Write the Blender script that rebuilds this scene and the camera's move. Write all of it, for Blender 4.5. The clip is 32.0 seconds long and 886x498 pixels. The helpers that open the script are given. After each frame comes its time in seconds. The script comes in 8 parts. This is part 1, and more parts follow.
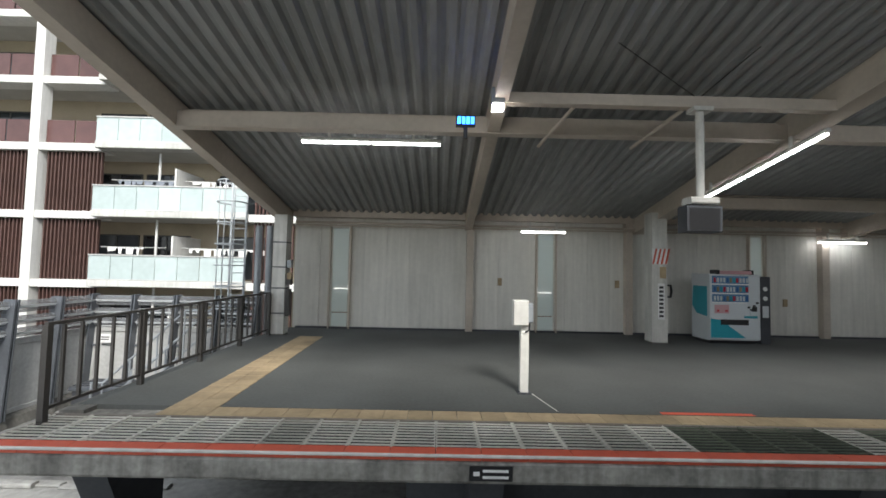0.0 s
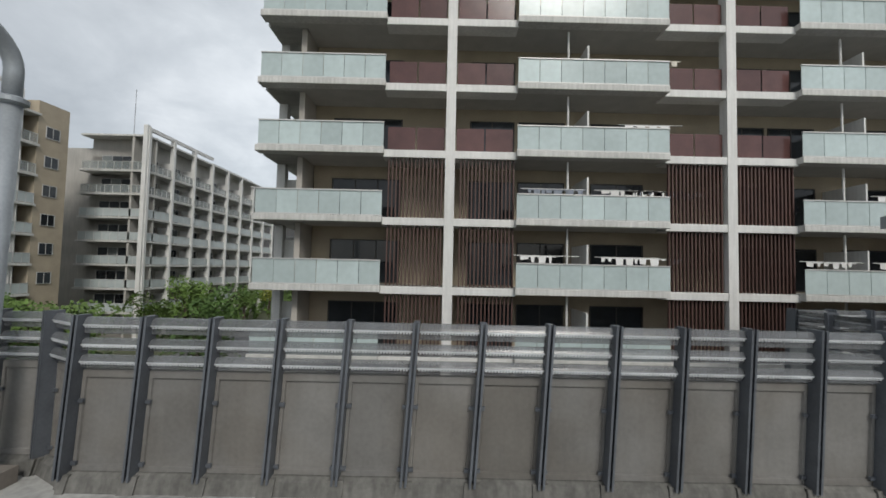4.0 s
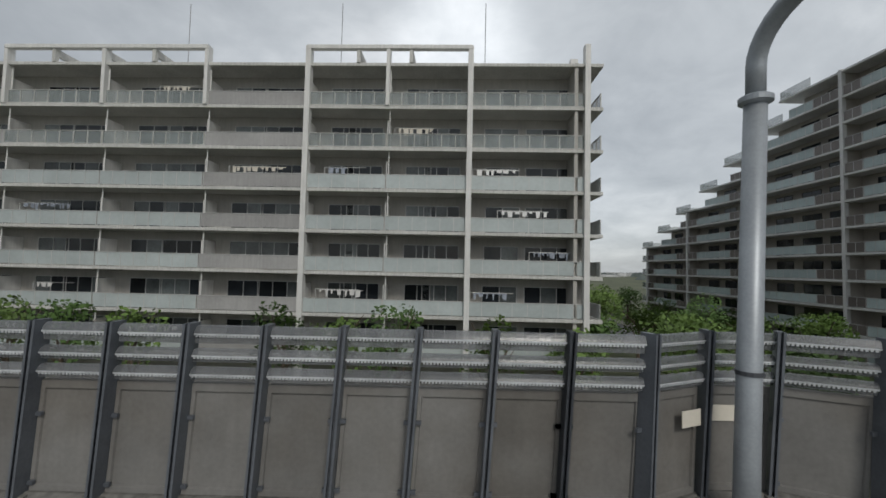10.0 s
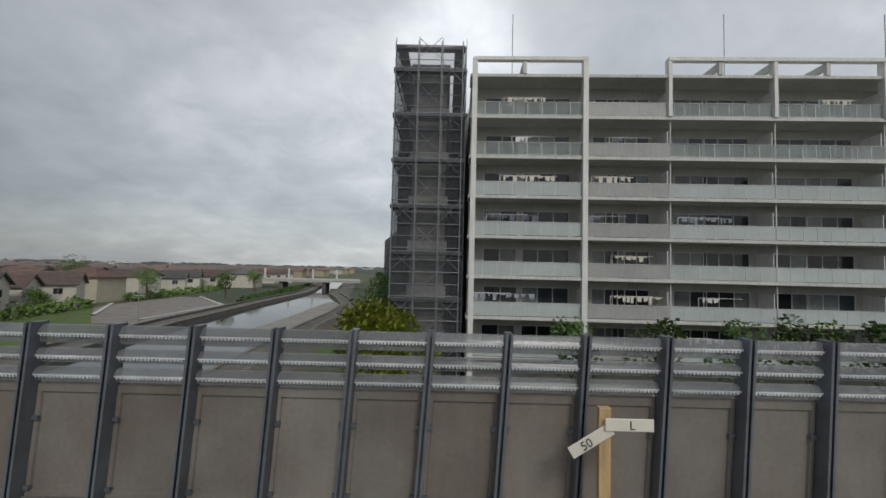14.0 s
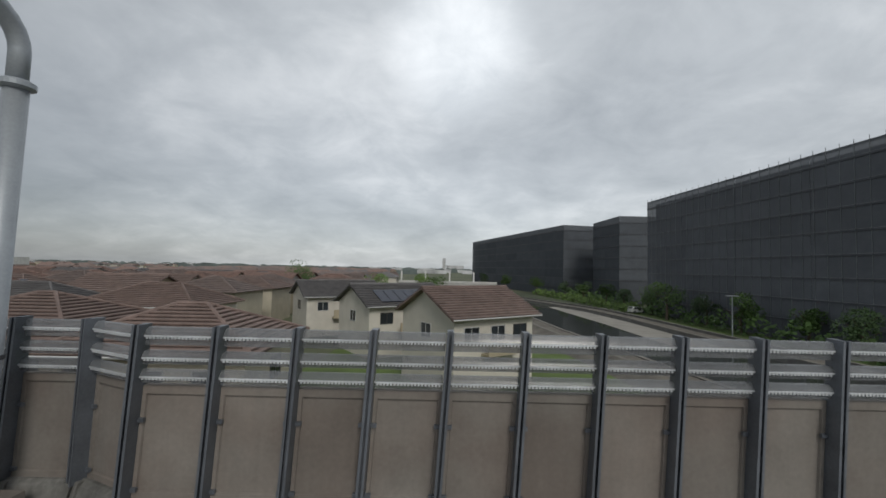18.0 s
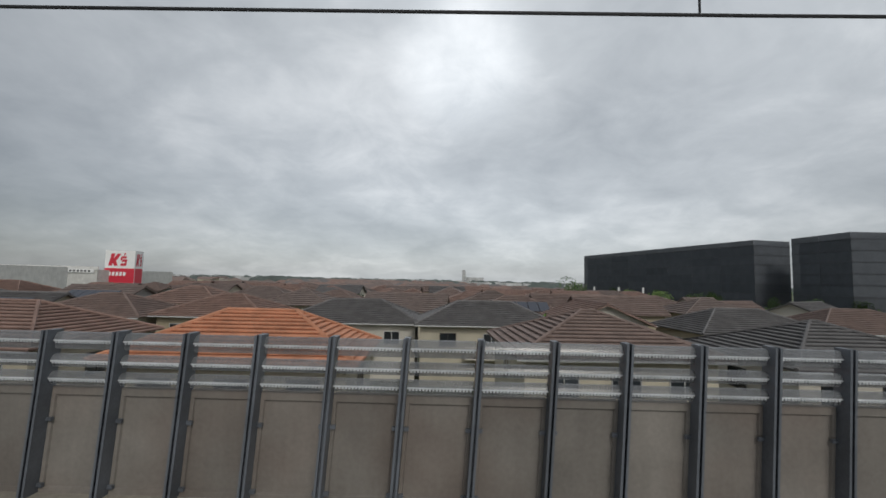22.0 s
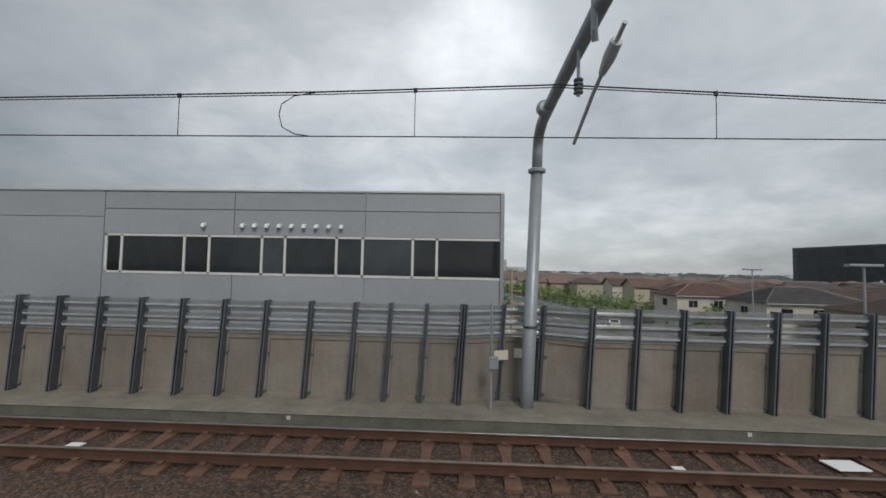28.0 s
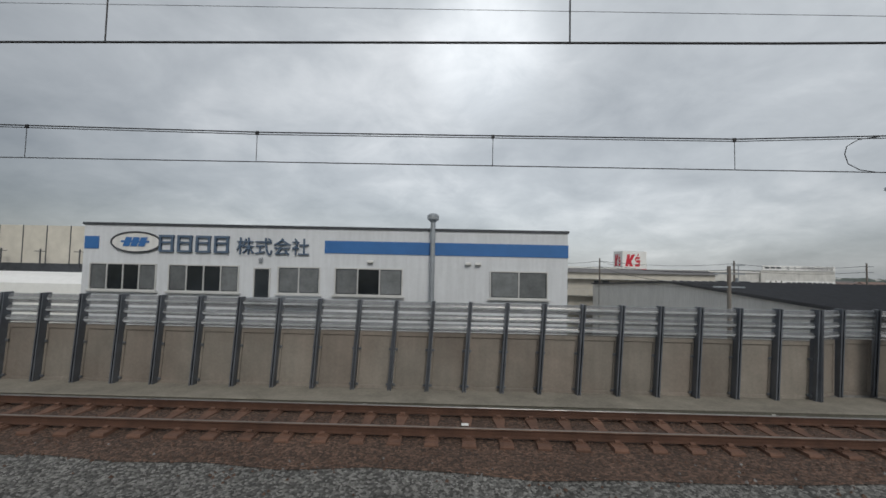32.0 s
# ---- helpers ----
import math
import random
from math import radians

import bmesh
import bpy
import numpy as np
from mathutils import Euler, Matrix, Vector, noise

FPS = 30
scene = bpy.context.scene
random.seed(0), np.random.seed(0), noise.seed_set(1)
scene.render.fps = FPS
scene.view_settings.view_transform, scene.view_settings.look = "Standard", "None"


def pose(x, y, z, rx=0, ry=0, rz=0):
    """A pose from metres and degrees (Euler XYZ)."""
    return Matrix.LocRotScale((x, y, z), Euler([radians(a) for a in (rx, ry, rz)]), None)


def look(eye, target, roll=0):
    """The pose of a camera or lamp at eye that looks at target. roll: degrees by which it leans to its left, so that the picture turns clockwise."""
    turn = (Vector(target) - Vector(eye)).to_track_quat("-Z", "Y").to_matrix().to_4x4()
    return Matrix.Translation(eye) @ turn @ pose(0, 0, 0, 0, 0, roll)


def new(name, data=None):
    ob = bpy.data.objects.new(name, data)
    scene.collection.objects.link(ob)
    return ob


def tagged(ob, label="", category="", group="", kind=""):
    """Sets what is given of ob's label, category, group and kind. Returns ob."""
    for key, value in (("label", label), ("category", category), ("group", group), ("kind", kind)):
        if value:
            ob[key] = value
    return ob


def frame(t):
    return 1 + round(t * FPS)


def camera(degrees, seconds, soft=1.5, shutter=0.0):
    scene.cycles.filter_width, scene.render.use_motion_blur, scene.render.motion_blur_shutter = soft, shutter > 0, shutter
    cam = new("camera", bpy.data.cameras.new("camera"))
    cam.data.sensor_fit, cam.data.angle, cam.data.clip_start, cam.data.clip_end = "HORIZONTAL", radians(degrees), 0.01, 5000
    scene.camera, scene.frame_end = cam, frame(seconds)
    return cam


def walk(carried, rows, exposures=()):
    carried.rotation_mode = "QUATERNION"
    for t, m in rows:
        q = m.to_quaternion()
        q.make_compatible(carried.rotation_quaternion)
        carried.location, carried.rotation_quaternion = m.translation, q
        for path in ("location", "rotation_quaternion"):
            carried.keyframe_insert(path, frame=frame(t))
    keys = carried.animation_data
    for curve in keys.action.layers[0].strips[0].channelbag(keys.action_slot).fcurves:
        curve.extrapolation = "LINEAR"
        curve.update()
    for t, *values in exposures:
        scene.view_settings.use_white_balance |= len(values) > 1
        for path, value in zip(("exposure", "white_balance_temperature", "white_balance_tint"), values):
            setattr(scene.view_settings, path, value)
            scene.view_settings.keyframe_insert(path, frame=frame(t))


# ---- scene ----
cam = camera(94.0, 32.0, soft=1.6)
# seconds, place, then yaw, pitch and roll in degrees
PATH = [
    (0, -0.00, -0.86, 2.905, -0.40, 2.76, 1.23),
    (0.5, -1.46, -0.84, 2.905, -0.28, 2.77, 1.25),
    (1, -3.14, -0.86, 2.905, -0.14, 2.75, 1.27),
    (1.5, -5.03, -0.88, 2.905, -0.05, 2.72, 1.29),
    (2, -7.17, -0.91, 2.905, 0.03, 2.69, 1.30),
    (2.5, -9.55, -0.93, 2.905, 0.04, 2.68, 1.31),
    (3, -12.22, -0.89, 2.905, -0.01, 2.69, 1.30),
    (3.5, -15.12, -0.83, 2.905, -0.14, 2.71, 1.28),
    (5.5, -28.79, -0.46, 2.907, -0.51, 2.79, 1.21),
    (6, -32.56, -0.40, 2.908, -0.46, 2.83, 1.21),
    (6.5, -36.59, -0.32, 2.908, -0.44, 2.88, 1.25),
    (7, -40.79, -0.21, 2.909, -0.39, 2.86, 1.22),
    (7.5, -45.14, -0.15, 2.909, -0.29, 2.83, 1.22),
    (8, -49.66, -0.13, 2.910, -0.18, 2.79, 1.28),
    (8.5, -54.38, -0.14, 2.912, -0.05, 2.78, 1.34),
    (9, -59.28, -0.12, 2.914, 0.11, 2.78, 1.38),
    (9.5, -64.37, -0.10, 2.916, 0.31, 2.71, 1.34),
    (10, -69.74, -0.09, 2.918, 0.38, 2.65, 1.28),
    (10.5, -75.25, -0.10, 2.920, 0.43, 2.66, 1.25),
    (11, -81.02, -0.12, 2.923, 0.43, 2.69, 1.24),
    (11.5, -87.02, -0.14, 2.925, 0.42, 2.66, 1.23),
    (12, -93.24, -0.10, 2.927, 0.36, 2.73, 1.27),
    (12.5, -99.48, -0.04, 2.929, 0.24, 2.73, 1.29),
    (13, -105.80, -0.00, 2.931, 0.25, 2.72, 1.33),
    (13.5, -112.23, 0.03, 2.933, 0.33, 2.71, 1.36),
    (14, -118.78, -0.00, 2.935, 0.33, 2.73, 1.34),
    (14.5, -125.42, -0.04, 2.936, 0.21, 2.71, 1.27),
    (15, -132.28, -0.05, 2.936, 0.18, 2.69, 1.23),
    (15.5, -139.18, -0.07, 2.937, 0.21, 2.69, 1.25),
    (17.5, -168.48, -0.05, 2.939, 0.15, 2.68, 1.28),
    (18, -176.24, -0.03, 2.940, 0.16, 2.68, 1.28),
    (18.5, -184.21, -0.02, 2.940, 0.13, 2.71, 1.27),
    (19, -192.39, -0.05, 2.941, 0.15, 2.67, 1.30),
    (19.5, -200.79, -0.08, 2.941, 0.16, 2.82, 1.30),
    (20, -209.25, -0.11, 2.942, 0.33, 2.92, 1.27),
    (20.5, -217.61, -0.15, 2.942, 0.51, 3.33, 1.25),
    (21, -226.16, -0.22, 2.942, 0.59, 3.74, 1.25),
    (21.5, -234.83, -0.31, 2.942, 0.83, 4.00, 1.27),
    (22, -243.67, -0.44, 2.942, 1.01, 4.26, 1.26),
    (22.5, -252.68, -0.61, 2.943, 1.20, 4.47, 1.25),
    (23, -262.01, -0.81, 2.943, 1.48, 4.57, 1.24),
    (23.5, -271.37, -1.04, 2.943, 1.66, 4.62, 1.26),
    (24, -280.91, -1.33, 2.943, 1.97, 4.56, 1.25),
    (24.5, -290.63, -1.68, 2.943, 2.23, 4.49, 1.23),
    (26.5, -330.31, -3.37, 2.944, 2.99, 3.40, 1.20),
    (27, -340.43, -3.76, 2.944, 3.08, 3.05, 1.16),
    (27.5, -350.68, -4.16, 2.944, 3.14, 2.82, 1.11),
    (28, -361.08, -4.60, 2.944, 3.27, 2.72, 1.12),
    (28.5, -371.43, -5.10, 2.944, 3.42, 2.68, 1.17),
    (29, -381.76, -5.64, 2.944, 3.58, 2.66, 1.17),
    (29.5, -391.54, -6.20, 2.944, 3.59, 2.65, 1.17),
    (30, -401.50, -6.76, 2.944, 3.76, 2.65, 1.17),
    (30.5, -411.57, -7.31, 2.945, 3.86, 2.68, 1.16),
    (31, -421.76, -7.86, 2.945, 3.90, 2.71, 1.12),
    (31.5, -432.10, -8.41, 2.945, 3.97, 2.71, 1.15),
    (32, -442.43, -8.96, 2.945, 3.98, 2.80, 1.22),
]
walk(cam, [(t, pose(x, y, z, 90 + pitch, 0, yaw) @ pose(0, 0, 0, 0, 0, roll)) for t, x, y, z, yaw, pitch, roll in PATH],
     [(0.0, 1.75), (1.0, 1.5), (2.0, 1.15), (3.0, 0.75), (4.5, 0.3), (6.0, 0.0), (32.0, 0.0)])

# ---- world and sun ----
world = bpy.data.worlds.new("overcast_sky")
scene.world = world
world.use_nodes = True
wn, wl = world.node_tree.nodes, world.node_tree.links
wn.clear()
SUN_EL, SUN_ROT = radians(39.5), radians(160)


def wnode(kind, **kw):
    n = wn.new(kind)
    for k, v in kw.items():
        setattr(n, k, v)
    return n


w_out = wnode("ShaderNodeOutputWorld")
w_bg = wnode("ShaderNodeBackground")
w_sky = wnode("ShaderNodeTexSky", sky_type="NISHITA", sun_disc=False, sun_elevation=SUN_EL, sun_rotation=SUN_ROT)
w_co = wnode("ShaderNodeTexCoord")
w_sep = wnode("ShaderNodeSeparateXYZ")
wl.new(w_co.outputs["Generated"], w_sep.inputs[0])
# cloud sheet: project the direction on a flat layer overhead
w_h = wnode("ShaderNodeMath", operation="MAXIMUM")
wl.new(w_sep.outputs["Z"], w_h.inputs[0])
w_h.inputs[1].default_value = 0.0
w_add = wnode("ShaderNodeMath", operation="ADD")
wl.new(w_h.outputs[0], w_add.inputs[0])
w_add.inputs[1].default_value = 0.30
w_dx = wnode("ShaderNodeMath", operation="DIVIDE")
w_dy = wnode("ShaderNodeMath", operation="DIVIDE")
for d, a in ((w_dx, "X"), (w_dy, "Y")):
    wl.new(w_sep.outputs[a], d.inputs[0])
    wl.new(w_add.outputs[0], d.inputs[1])
w_cmb = wnode("ShaderNodeCombineXYZ")
wl.new(w_dx.outputs[0], w_cmb.inputs[0])
wl.new(w_dy.outputs[0], w_cmb.inputs[1])


def wnoise(scale, detail, rough, dist, off):
    mp = wnode("ShaderNodeMapping")
    mp.inputs["Location"].default_value = off
    mp.inputs["Scale"].default_value = (1.0, 1.0, 1)
    wl.new(w_cmb.outputs[0], mp.inputs[0])
    n = wnode("ShaderNodeTexNoise")
    n.inputs["Scale"].default_value = scale
    n.inputs["Detail"].default_value = detail
    n.inputs["Roughness"].default_value = rough
    n.inputs["Distortion"].default_value = dist
    wl.new(mp.outputs[0], n.inputs["Vector"])
    return n


w_n1 = wnoise(0.8, 6, 0.5, 0.3, (3.1, 0.6, 0))
w_n2 = wnoise(3.8, 8, 0.6, 0.3, (1.0, 5.0, 0))
w_mix = wnode("ShaderNodeMath", operation="MULTIPLY_ADD")
wl.new(w_n2.outputs["Fac"], w_mix.inputs[0])
w_mix.inputs[1].default_value = 0.34
w_sc = wnode("ShaderNodeMath", operation="MULTIPLY")
wl.new(w_n1.outputs["Fac"], w_sc.inputs[0])
w_sc.inputs[1].default_value = 0.66
wl.new(w_sc.outputs[0], w_mix.inputs[2])
w_ramp = wnode("ShaderNodeValToRGB")
w_ramp.color_ramp.elements[0].position = 0.34
w_ramp.color_ramp.elements[0].color = (0.30, 0.322, 0.342, 1)
w_ramp.color_ramp.elements[1].position = 0.72
w_ramp.color_ramp.elements[1].color = (0.68, 0.70, 0.715, 1)
e = w_ramp.color_ramp.elements.new(0.52)
e.color = (0.435, 0.46, 0.48, 1)
wl.new(w_mix.outputs[0], w_ramp.inputs[0])
# brighter towards the veiled sun, darker to the horizon
w_dot = wnode("ShaderNodeVectorMath", operation="DOT_PRODUCT")
wl.new(w_co.outputs["Generated"], w_dot.inputs[0])
w_dot.inputs[1].default_value = (0.0, 0.80, 0.60)
w_br = wnode("ShaderNodeMapRange")
w_br.inputs["From Min"].default_value = 0.55
w_br.inputs["From Max"].default_value = 1.0
w_br.inputs["To Min"].default_value = 0.86
w_br.inputs["To Max"].default_value = 1.25
wl.new(w_dot.outputs["Value"], w_br.inputs["Value"])
w_d2 = wnode("ShaderNodeVectorMath", operation="DOT_PRODUCT")
wl.new(w_co.outputs["Generated"], w_d2.inputs[0])
w_d2.inputs[1].default_value = (0.02, 0.878, 0.478)
w_b2 = wnode("ShaderNodeMapRange", interpolation_type="SMOOTHSTEP")
w_b2.inputs["From Min"].default_value = 0.982
w_b2.inputs["From Max"].default_value = 1.0
w_b2.inputs["To Min"].default_value = 1.0
w_b2.inputs["To Max"].default_value = 1.3
wl.new(w_d2.outputs["Value"], w_b2.inputs["Value"])
w_bm = wnode("ShaderNodeMath", operation="MULTIPLY")
wl.new(w_br.outputs[0], w_bm.inputs[0])
wl.new(w_b2.outputs[0], w_bm.inputs[1])
w_side = wnode("ShaderNodeMapRange")
w_side.inputs["From Min"].default_value = -0.75
w_side.inputs["From Max"].default_value = 0.75
w_side.inputs["To Min"].default_value = 0.85
w_side.inputs["To Max"].default_value = 1.09
wl.new(w_sep.outputs["X"], w_side.inputs["Value"])
w_bs = wnode("ShaderNodeMath", operation="MULTIPLY")
wl.new(w_bm.outputs[0], w_bs.inputs[0])
wl.new(w_side.outputs[0], w_bs.inputs[1])
w_sq = wnode("ShaderNodeMath", operation="MULTIPLY")
wl.new(w_sep.outputs["X"], w_sq.inputs[0])
wl.new(w_sep.outputs["X"], w_sq.inputs[1])
w_low = wnode("ShaderNodeMapRange")
w_low.inputs["From Min"].default_value = 0.0
w_low.inputs["From Max"].default_value = 0.4
w_low.inputs["To Min"].default_value = -0.42
w_low.inputs["To Max"].default_value = 0.0
wl.new(w_sep.outputs["Z"], w_low.inputs["Value"])
w_edge = wnode("ShaderNodeMath", operation="MULTIPLY_ADD")
wl.new(w_sq.outputs[0], w_edge.inputs[0])
wl.new(w_low.outputs[0], w_edge.inputs[1])
w_edge.inputs[2].default_value = 1.0
w_be = wnode("ShaderNodeMath", operation="MULTIPLY")
wl.new(w_bs.outputs[0], w_be.inputs[0])
wl.new(w_edge.outputs[0], w_be.inputs[1])
w_mul = wnode("ShaderNodeMixRGB", blend_type="MULTIPLY")
w_mul.inputs[0].default_value = 1.0
wl.new(w_ramp.outputs[0], w_mul.inputs[1])
wl.new(w_be.outputs[0], w_mul.inputs[2])
w_blue = wnode("ShaderNodeMixRGB", blend_type="ADD")
w_blue.inputs[0].default_value = 0.012
wl.new(w_mul.outputs[0], w_blue.inputs[1])
wl.new(w_sky.outputs[0], w_blue.inputs[2])
wl.new(w_blue.outputs[0], w_bg.inputs["Color"])
w_bg.inputs["Strength"].default_value = 1.05
wl.new(w_bg.outputs[0], w_out.inputs["Surface"])

sun = new("sun", bpy.data.lights.new("sun", "SUN"))
sun.data.energy, sun.data.angle, sun.data.color = 1.4, radians(16), (1.0, 0.965, 0.90)
sun.matrix_world = look((20, -66, 58), (0, 0, 0))


# ---- materials ----
def mat(name, color, rough=0.7, metal=0.0, vary=0.25, scale=1.5, fine=18.0, bump=0.15, spec=0.5, per=0.0, stretch=(1, 1, 1), streak=0.0):
    """Painted or mineral surface: two scales of noise in colour, fine bump, optional change from object to object and rain streaks."""
    m = bpy.data.materials.new(name)
    m.use_nodes = True
    nt = m.node_tree
    b = nt.nodes["Principled BSDF"]
    b.inputs["Roughness"].default_value, b.inputs["Metallic"].default_value = rough, metal
    b.inputs["Specular IOR Level"].default_value = spec
    co = nt.nodes.new("ShaderNodeTexCoord")
    mp = nt.nodes.new("ShaderNodeMapping")
    mp.inputs["Scale"].default_value = stretch
    info = nt.nodes.new("ShaderNodeObjectInfo")
    geo = nt.nodes.new("ShaderNodeNewGeometry")
    nt.links.new(geo.outputs["Position"], mp.inputs[0])
    ns = []
    for s, d in ((scale, 5), (fine, 4)):
        n = nt.nodes.new("ShaderNodeTexNoise")
        n.inputs["Scale"].default_value, n.inputs["Detail"].default_value = s, d
        nt.links.new(mp.outputs[0], n.inputs["Vector"])
        ns.append(n)
    add = nt.nodes.new("ShaderNodeMath")
    add.operation = "MULTIPLY_ADD"
    nt.links.new(ns[1].outputs["Fac"], add.inputs[0])
    add.inputs[1].default_value = 0.5
    nt.links.new(ns[0].outputs["Fac"], add.inputs[2])
    rng = nt.nodes.new("ShaderNodeMapRange")
    rng.inputs["From Min"].default_value, rng.inputs["From Max"].default_value = 0.45, 1.05
    rng.inputs["To Min"].default_value, rng.inputs["To Max"].default_value = 1 - vary, 1 + vary
    nt.links.new(add.outputs[0], rng.inputs["Value"])
    val = rng.outputs[0]
    if per:
        r2 = nt.nodes.new("ShaderNodeMapRange")
        r2.inputs["To Min"].default_value, r2.inputs["To Max"].default_value = 1 - per, 1 + per
        nt.links.new(info.outputs["Random"], r2.inputs["Value"])
        mu = nt.nodes.new("ShaderNodeMath")
        mu.operation = "MULTIPLY"
        nt.links.new(val, mu.inputs[0])
        nt.links.new(r2.outputs[0], mu.inputs[1])
        val = mu.outputs[0]
    if streak:
        m2 = nt.nodes.new("ShaderNodeMapping")
        m2.inputs["Scale"].default_value = (5, 5, 0.35)
        nt.links.new(geo.outputs["Position"], m2.inputs[0])
        n2 = nt.nodes.new("ShaderNodeTexNoise")
        n2.inputs["Scale"].default_value, n2.inputs["Detail"].default_value = 1.6, 6
        nt.links.new(m2.outputs[0], n2.inputs["Vector"])
        r3 = nt.nodes.new("ShaderNodeMapRange")
        r3.inputs["From Min"].default_value, r3.inputs["From Max"].default_value = 0.35, 0.65
        r3.inputs["To Min"].default_value, r3.inputs["To Max"].default_value = 1 - streak, 1.0
        nt.links.new(n2.outputs["Fac"], r3.inputs["Value"])
        mu = nt.nodes.new("ShaderNodeMath")
        mu.operation = "MULTIPLY"
        nt.links.new(val, mu.inputs[0])
        nt.links.new(r3.outputs[0], mu.inputs[1])
        val = mu.outputs[0]
    mx = nt.nodes.new("ShaderNodeMixRGB")
    mx.blend_type = "MULTIPLY"
    mx.inputs[0].default_value = 1.0
    mx.inputs[1].default_value = (*color, 1)
    nt.links.new(val, mx.inputs[2])
    nt.links.new(mx.outputs[0], b.inputs["Base Color"])
    if bump:
        bp = nt.nodes.new("ShaderNodeBump")
        bp.inputs["Strength"].default_value, bp.inputs["Distance"].default_value = bump, 0.02
        nt.links.new(add.outputs[0], bp.inputs["Height"])
        nt.links.new(bp.outputs[0], b.inputs["Normal"])
    return m


def glow(name, color, strength):
    m = bpy.data.materials.new(name)
    m.use_nodes = True
    b = m.node_tree.nodes["Principled BSDF"]
    b.inputs["Base Color"].default_value = (*color, 1)
    b.inputs["Emission Color"].default_value = (*color, 1)
    b.inputs["Emission Strength"].default_value = strength
    return m


def netting(name, color, alpha, vary=0.16):
    """Woven scaffold sheet or mesh: a tinted cloth that lets part of the light through."""
    m = mat(name, color, 0.85, vary=vary, scale=0.35, fine=2.2, bump=0.15, per=0.12)
    nt = m.node_tree
    b = nt.nodes["Principled BSDF"]
    b.inputs["Alpha"].default_value = alpha
    return m


M_conc_g = mat("concrete_panel_grey", (0.176, 0.172, 0.164), 0.85, vary=0.2, scale=1.3, fine=14, bump=0.12, per=0.12, streak=0.06)
# pale lip colour stands in for the highlight along the slat lips
M_lip = mat("louvre_lip_highlight", (0.58, 0.6, 0.62), 0.3, 0.2, vary=0.25, scale=3, fine=40, bump=0.05, per=0.15)
M_conc = mat("concrete_panel", (0.185, 0.169, 0.150), 0.85, vary=0.2, scale=1.3, fine=14, bump=0.12, per=0.14, streak=0.06)


def tint(m, other, scale):
    """Second colour in broad patches: damp or rusty discolouring."""
    nt = m.node_tree
    base = next(n for n in nt.nodes if n.type == "MIX_RGB")
    geo = next(n for n in nt.nodes if n.type == "NEW_GEOMETRY")
    n = nt.nodes.new("ShaderNodeTexNoise")
    n.inputs["Scale"].default_value, n.inputs["Detail"].default_value = scale, 5
    nt.links.new(geo.outputs["Position"], n.inputs["Vector"])
    r = nt.nodes.new("ShaderNodeMapRange")
    r.inputs["From Min"].default_value, r.inputs["From Max"].default_value = 0.42, 0.62
    nt.links.new(n.outputs["Fac"], r.inputs["Value"])
    mx = nt.nodes.new("ShaderNodeMixRGB")
    mx.inputs[1].default_value, mx.inputs[2].default_value = base.inputs[1].default_value, (*other, 1)
    nt.links.new(r.outputs[0], mx.inputs[0])
    nt.links.new(mx.outputs[0], base.inputs[1])


tint(M_conc, (0.158, 0.134, 0.116), 0.55)
M_conc_y = mat("concrete_panel_beige", (0.222, 0.2, 0.171), 0.85, vary=0.22, scale=1.3, fine=14, bump=0.12, per=0.14, streak=0.08)
tint(M_conc_y, (0.21, 0.18, 0.152), 0.55)
tint(M_conc_g, (0.148, 0.139, 0.126), 0.6)
M_kerb = mat("concrete_walkway", (0.175, 0.163, 0.143), 0.9, vary=0.35, scale=0.8, fine=22, bump=0.25)
M_conc_d = mat("concrete_dark", (0.15, 0.146, 0.135), 0.9, vary=0.4, scale=0.9, fine=14, bump=0.35, streak=0.35)
M_deck = mat("concrete_deck", (0.32, 0.318, 0.305), 0.85, vary=0.5, scale=0.5, fine=8, bump=0.3)
M_steel = mat("steel_post_blue_grey", (0.125, 0.137, 0.156), 0.4, 0.35, vary=0.25, scale=2, fine=25, bump=0.05, per=0.1)
M_steel_d = mat("steel_dark", (0.07, 0.075, 0.085), 0.5, 0.4, vary=0.3, bump=0.05)
M_louv = mat("louvre_clear_plastic", (0.175, 0.183, 0.193), 0.22, 0.0, vary=0.3, scale=2.5, fine=40, bump=0.04, per=0.15)
M_louv.node_tree.nodes["Principled BSDF"].inputs["Alpha"].default_value = 0.55
M_galv = mat("galvanised_pole", (0.31, 0.335, 0.36), 0.45, 0.35, vary=0.18, scale=1.5, fine=25, bump=0.05)
M_galvp = mat("galvanised_ladder_pale", (0.5, 0.53, 0.56), 0.45, 0.2, vary=0.15, scale=1.5, fine=25, bump=0.05)
M_white = mat("white_paint", (0.70, 0.695, 0.675), 0.6, vary=0.1, scale=0.7, fine=9, bump=0.05, streak=0.12)
M_cream = mat("cream_wall", (0.45, 0.433, 0.402), 0.75, vary=0.14, scale=0.6, fine=12, bump=0.1, streak=0.12)
M_beige = mat("beige_tile_wall", (0.40, 0.34, 0.255), 0.75, vary=0.15, scale=0.8, fine=14, bump=0.15)
M_blind = mat("opaque_balcony_panel", (0.36, 0.355, 0.35), 0.55, vary=0.14, scale=0.5, fine=5, bump=0.02, per=0.08, streak=0.1)
M_cloth = mat("grey_blue_cloth", (0.26, 0.29, 0.34), 0.9, vary=0.4, scale=3, fine=9, bump=0.1, per=0.5)
M_taupe = mat("taupe_tile_wall", (0.42, 0.39, 0.35), 0.75, vary=0.15, scale=0.8, fine=14, bump=0.15)
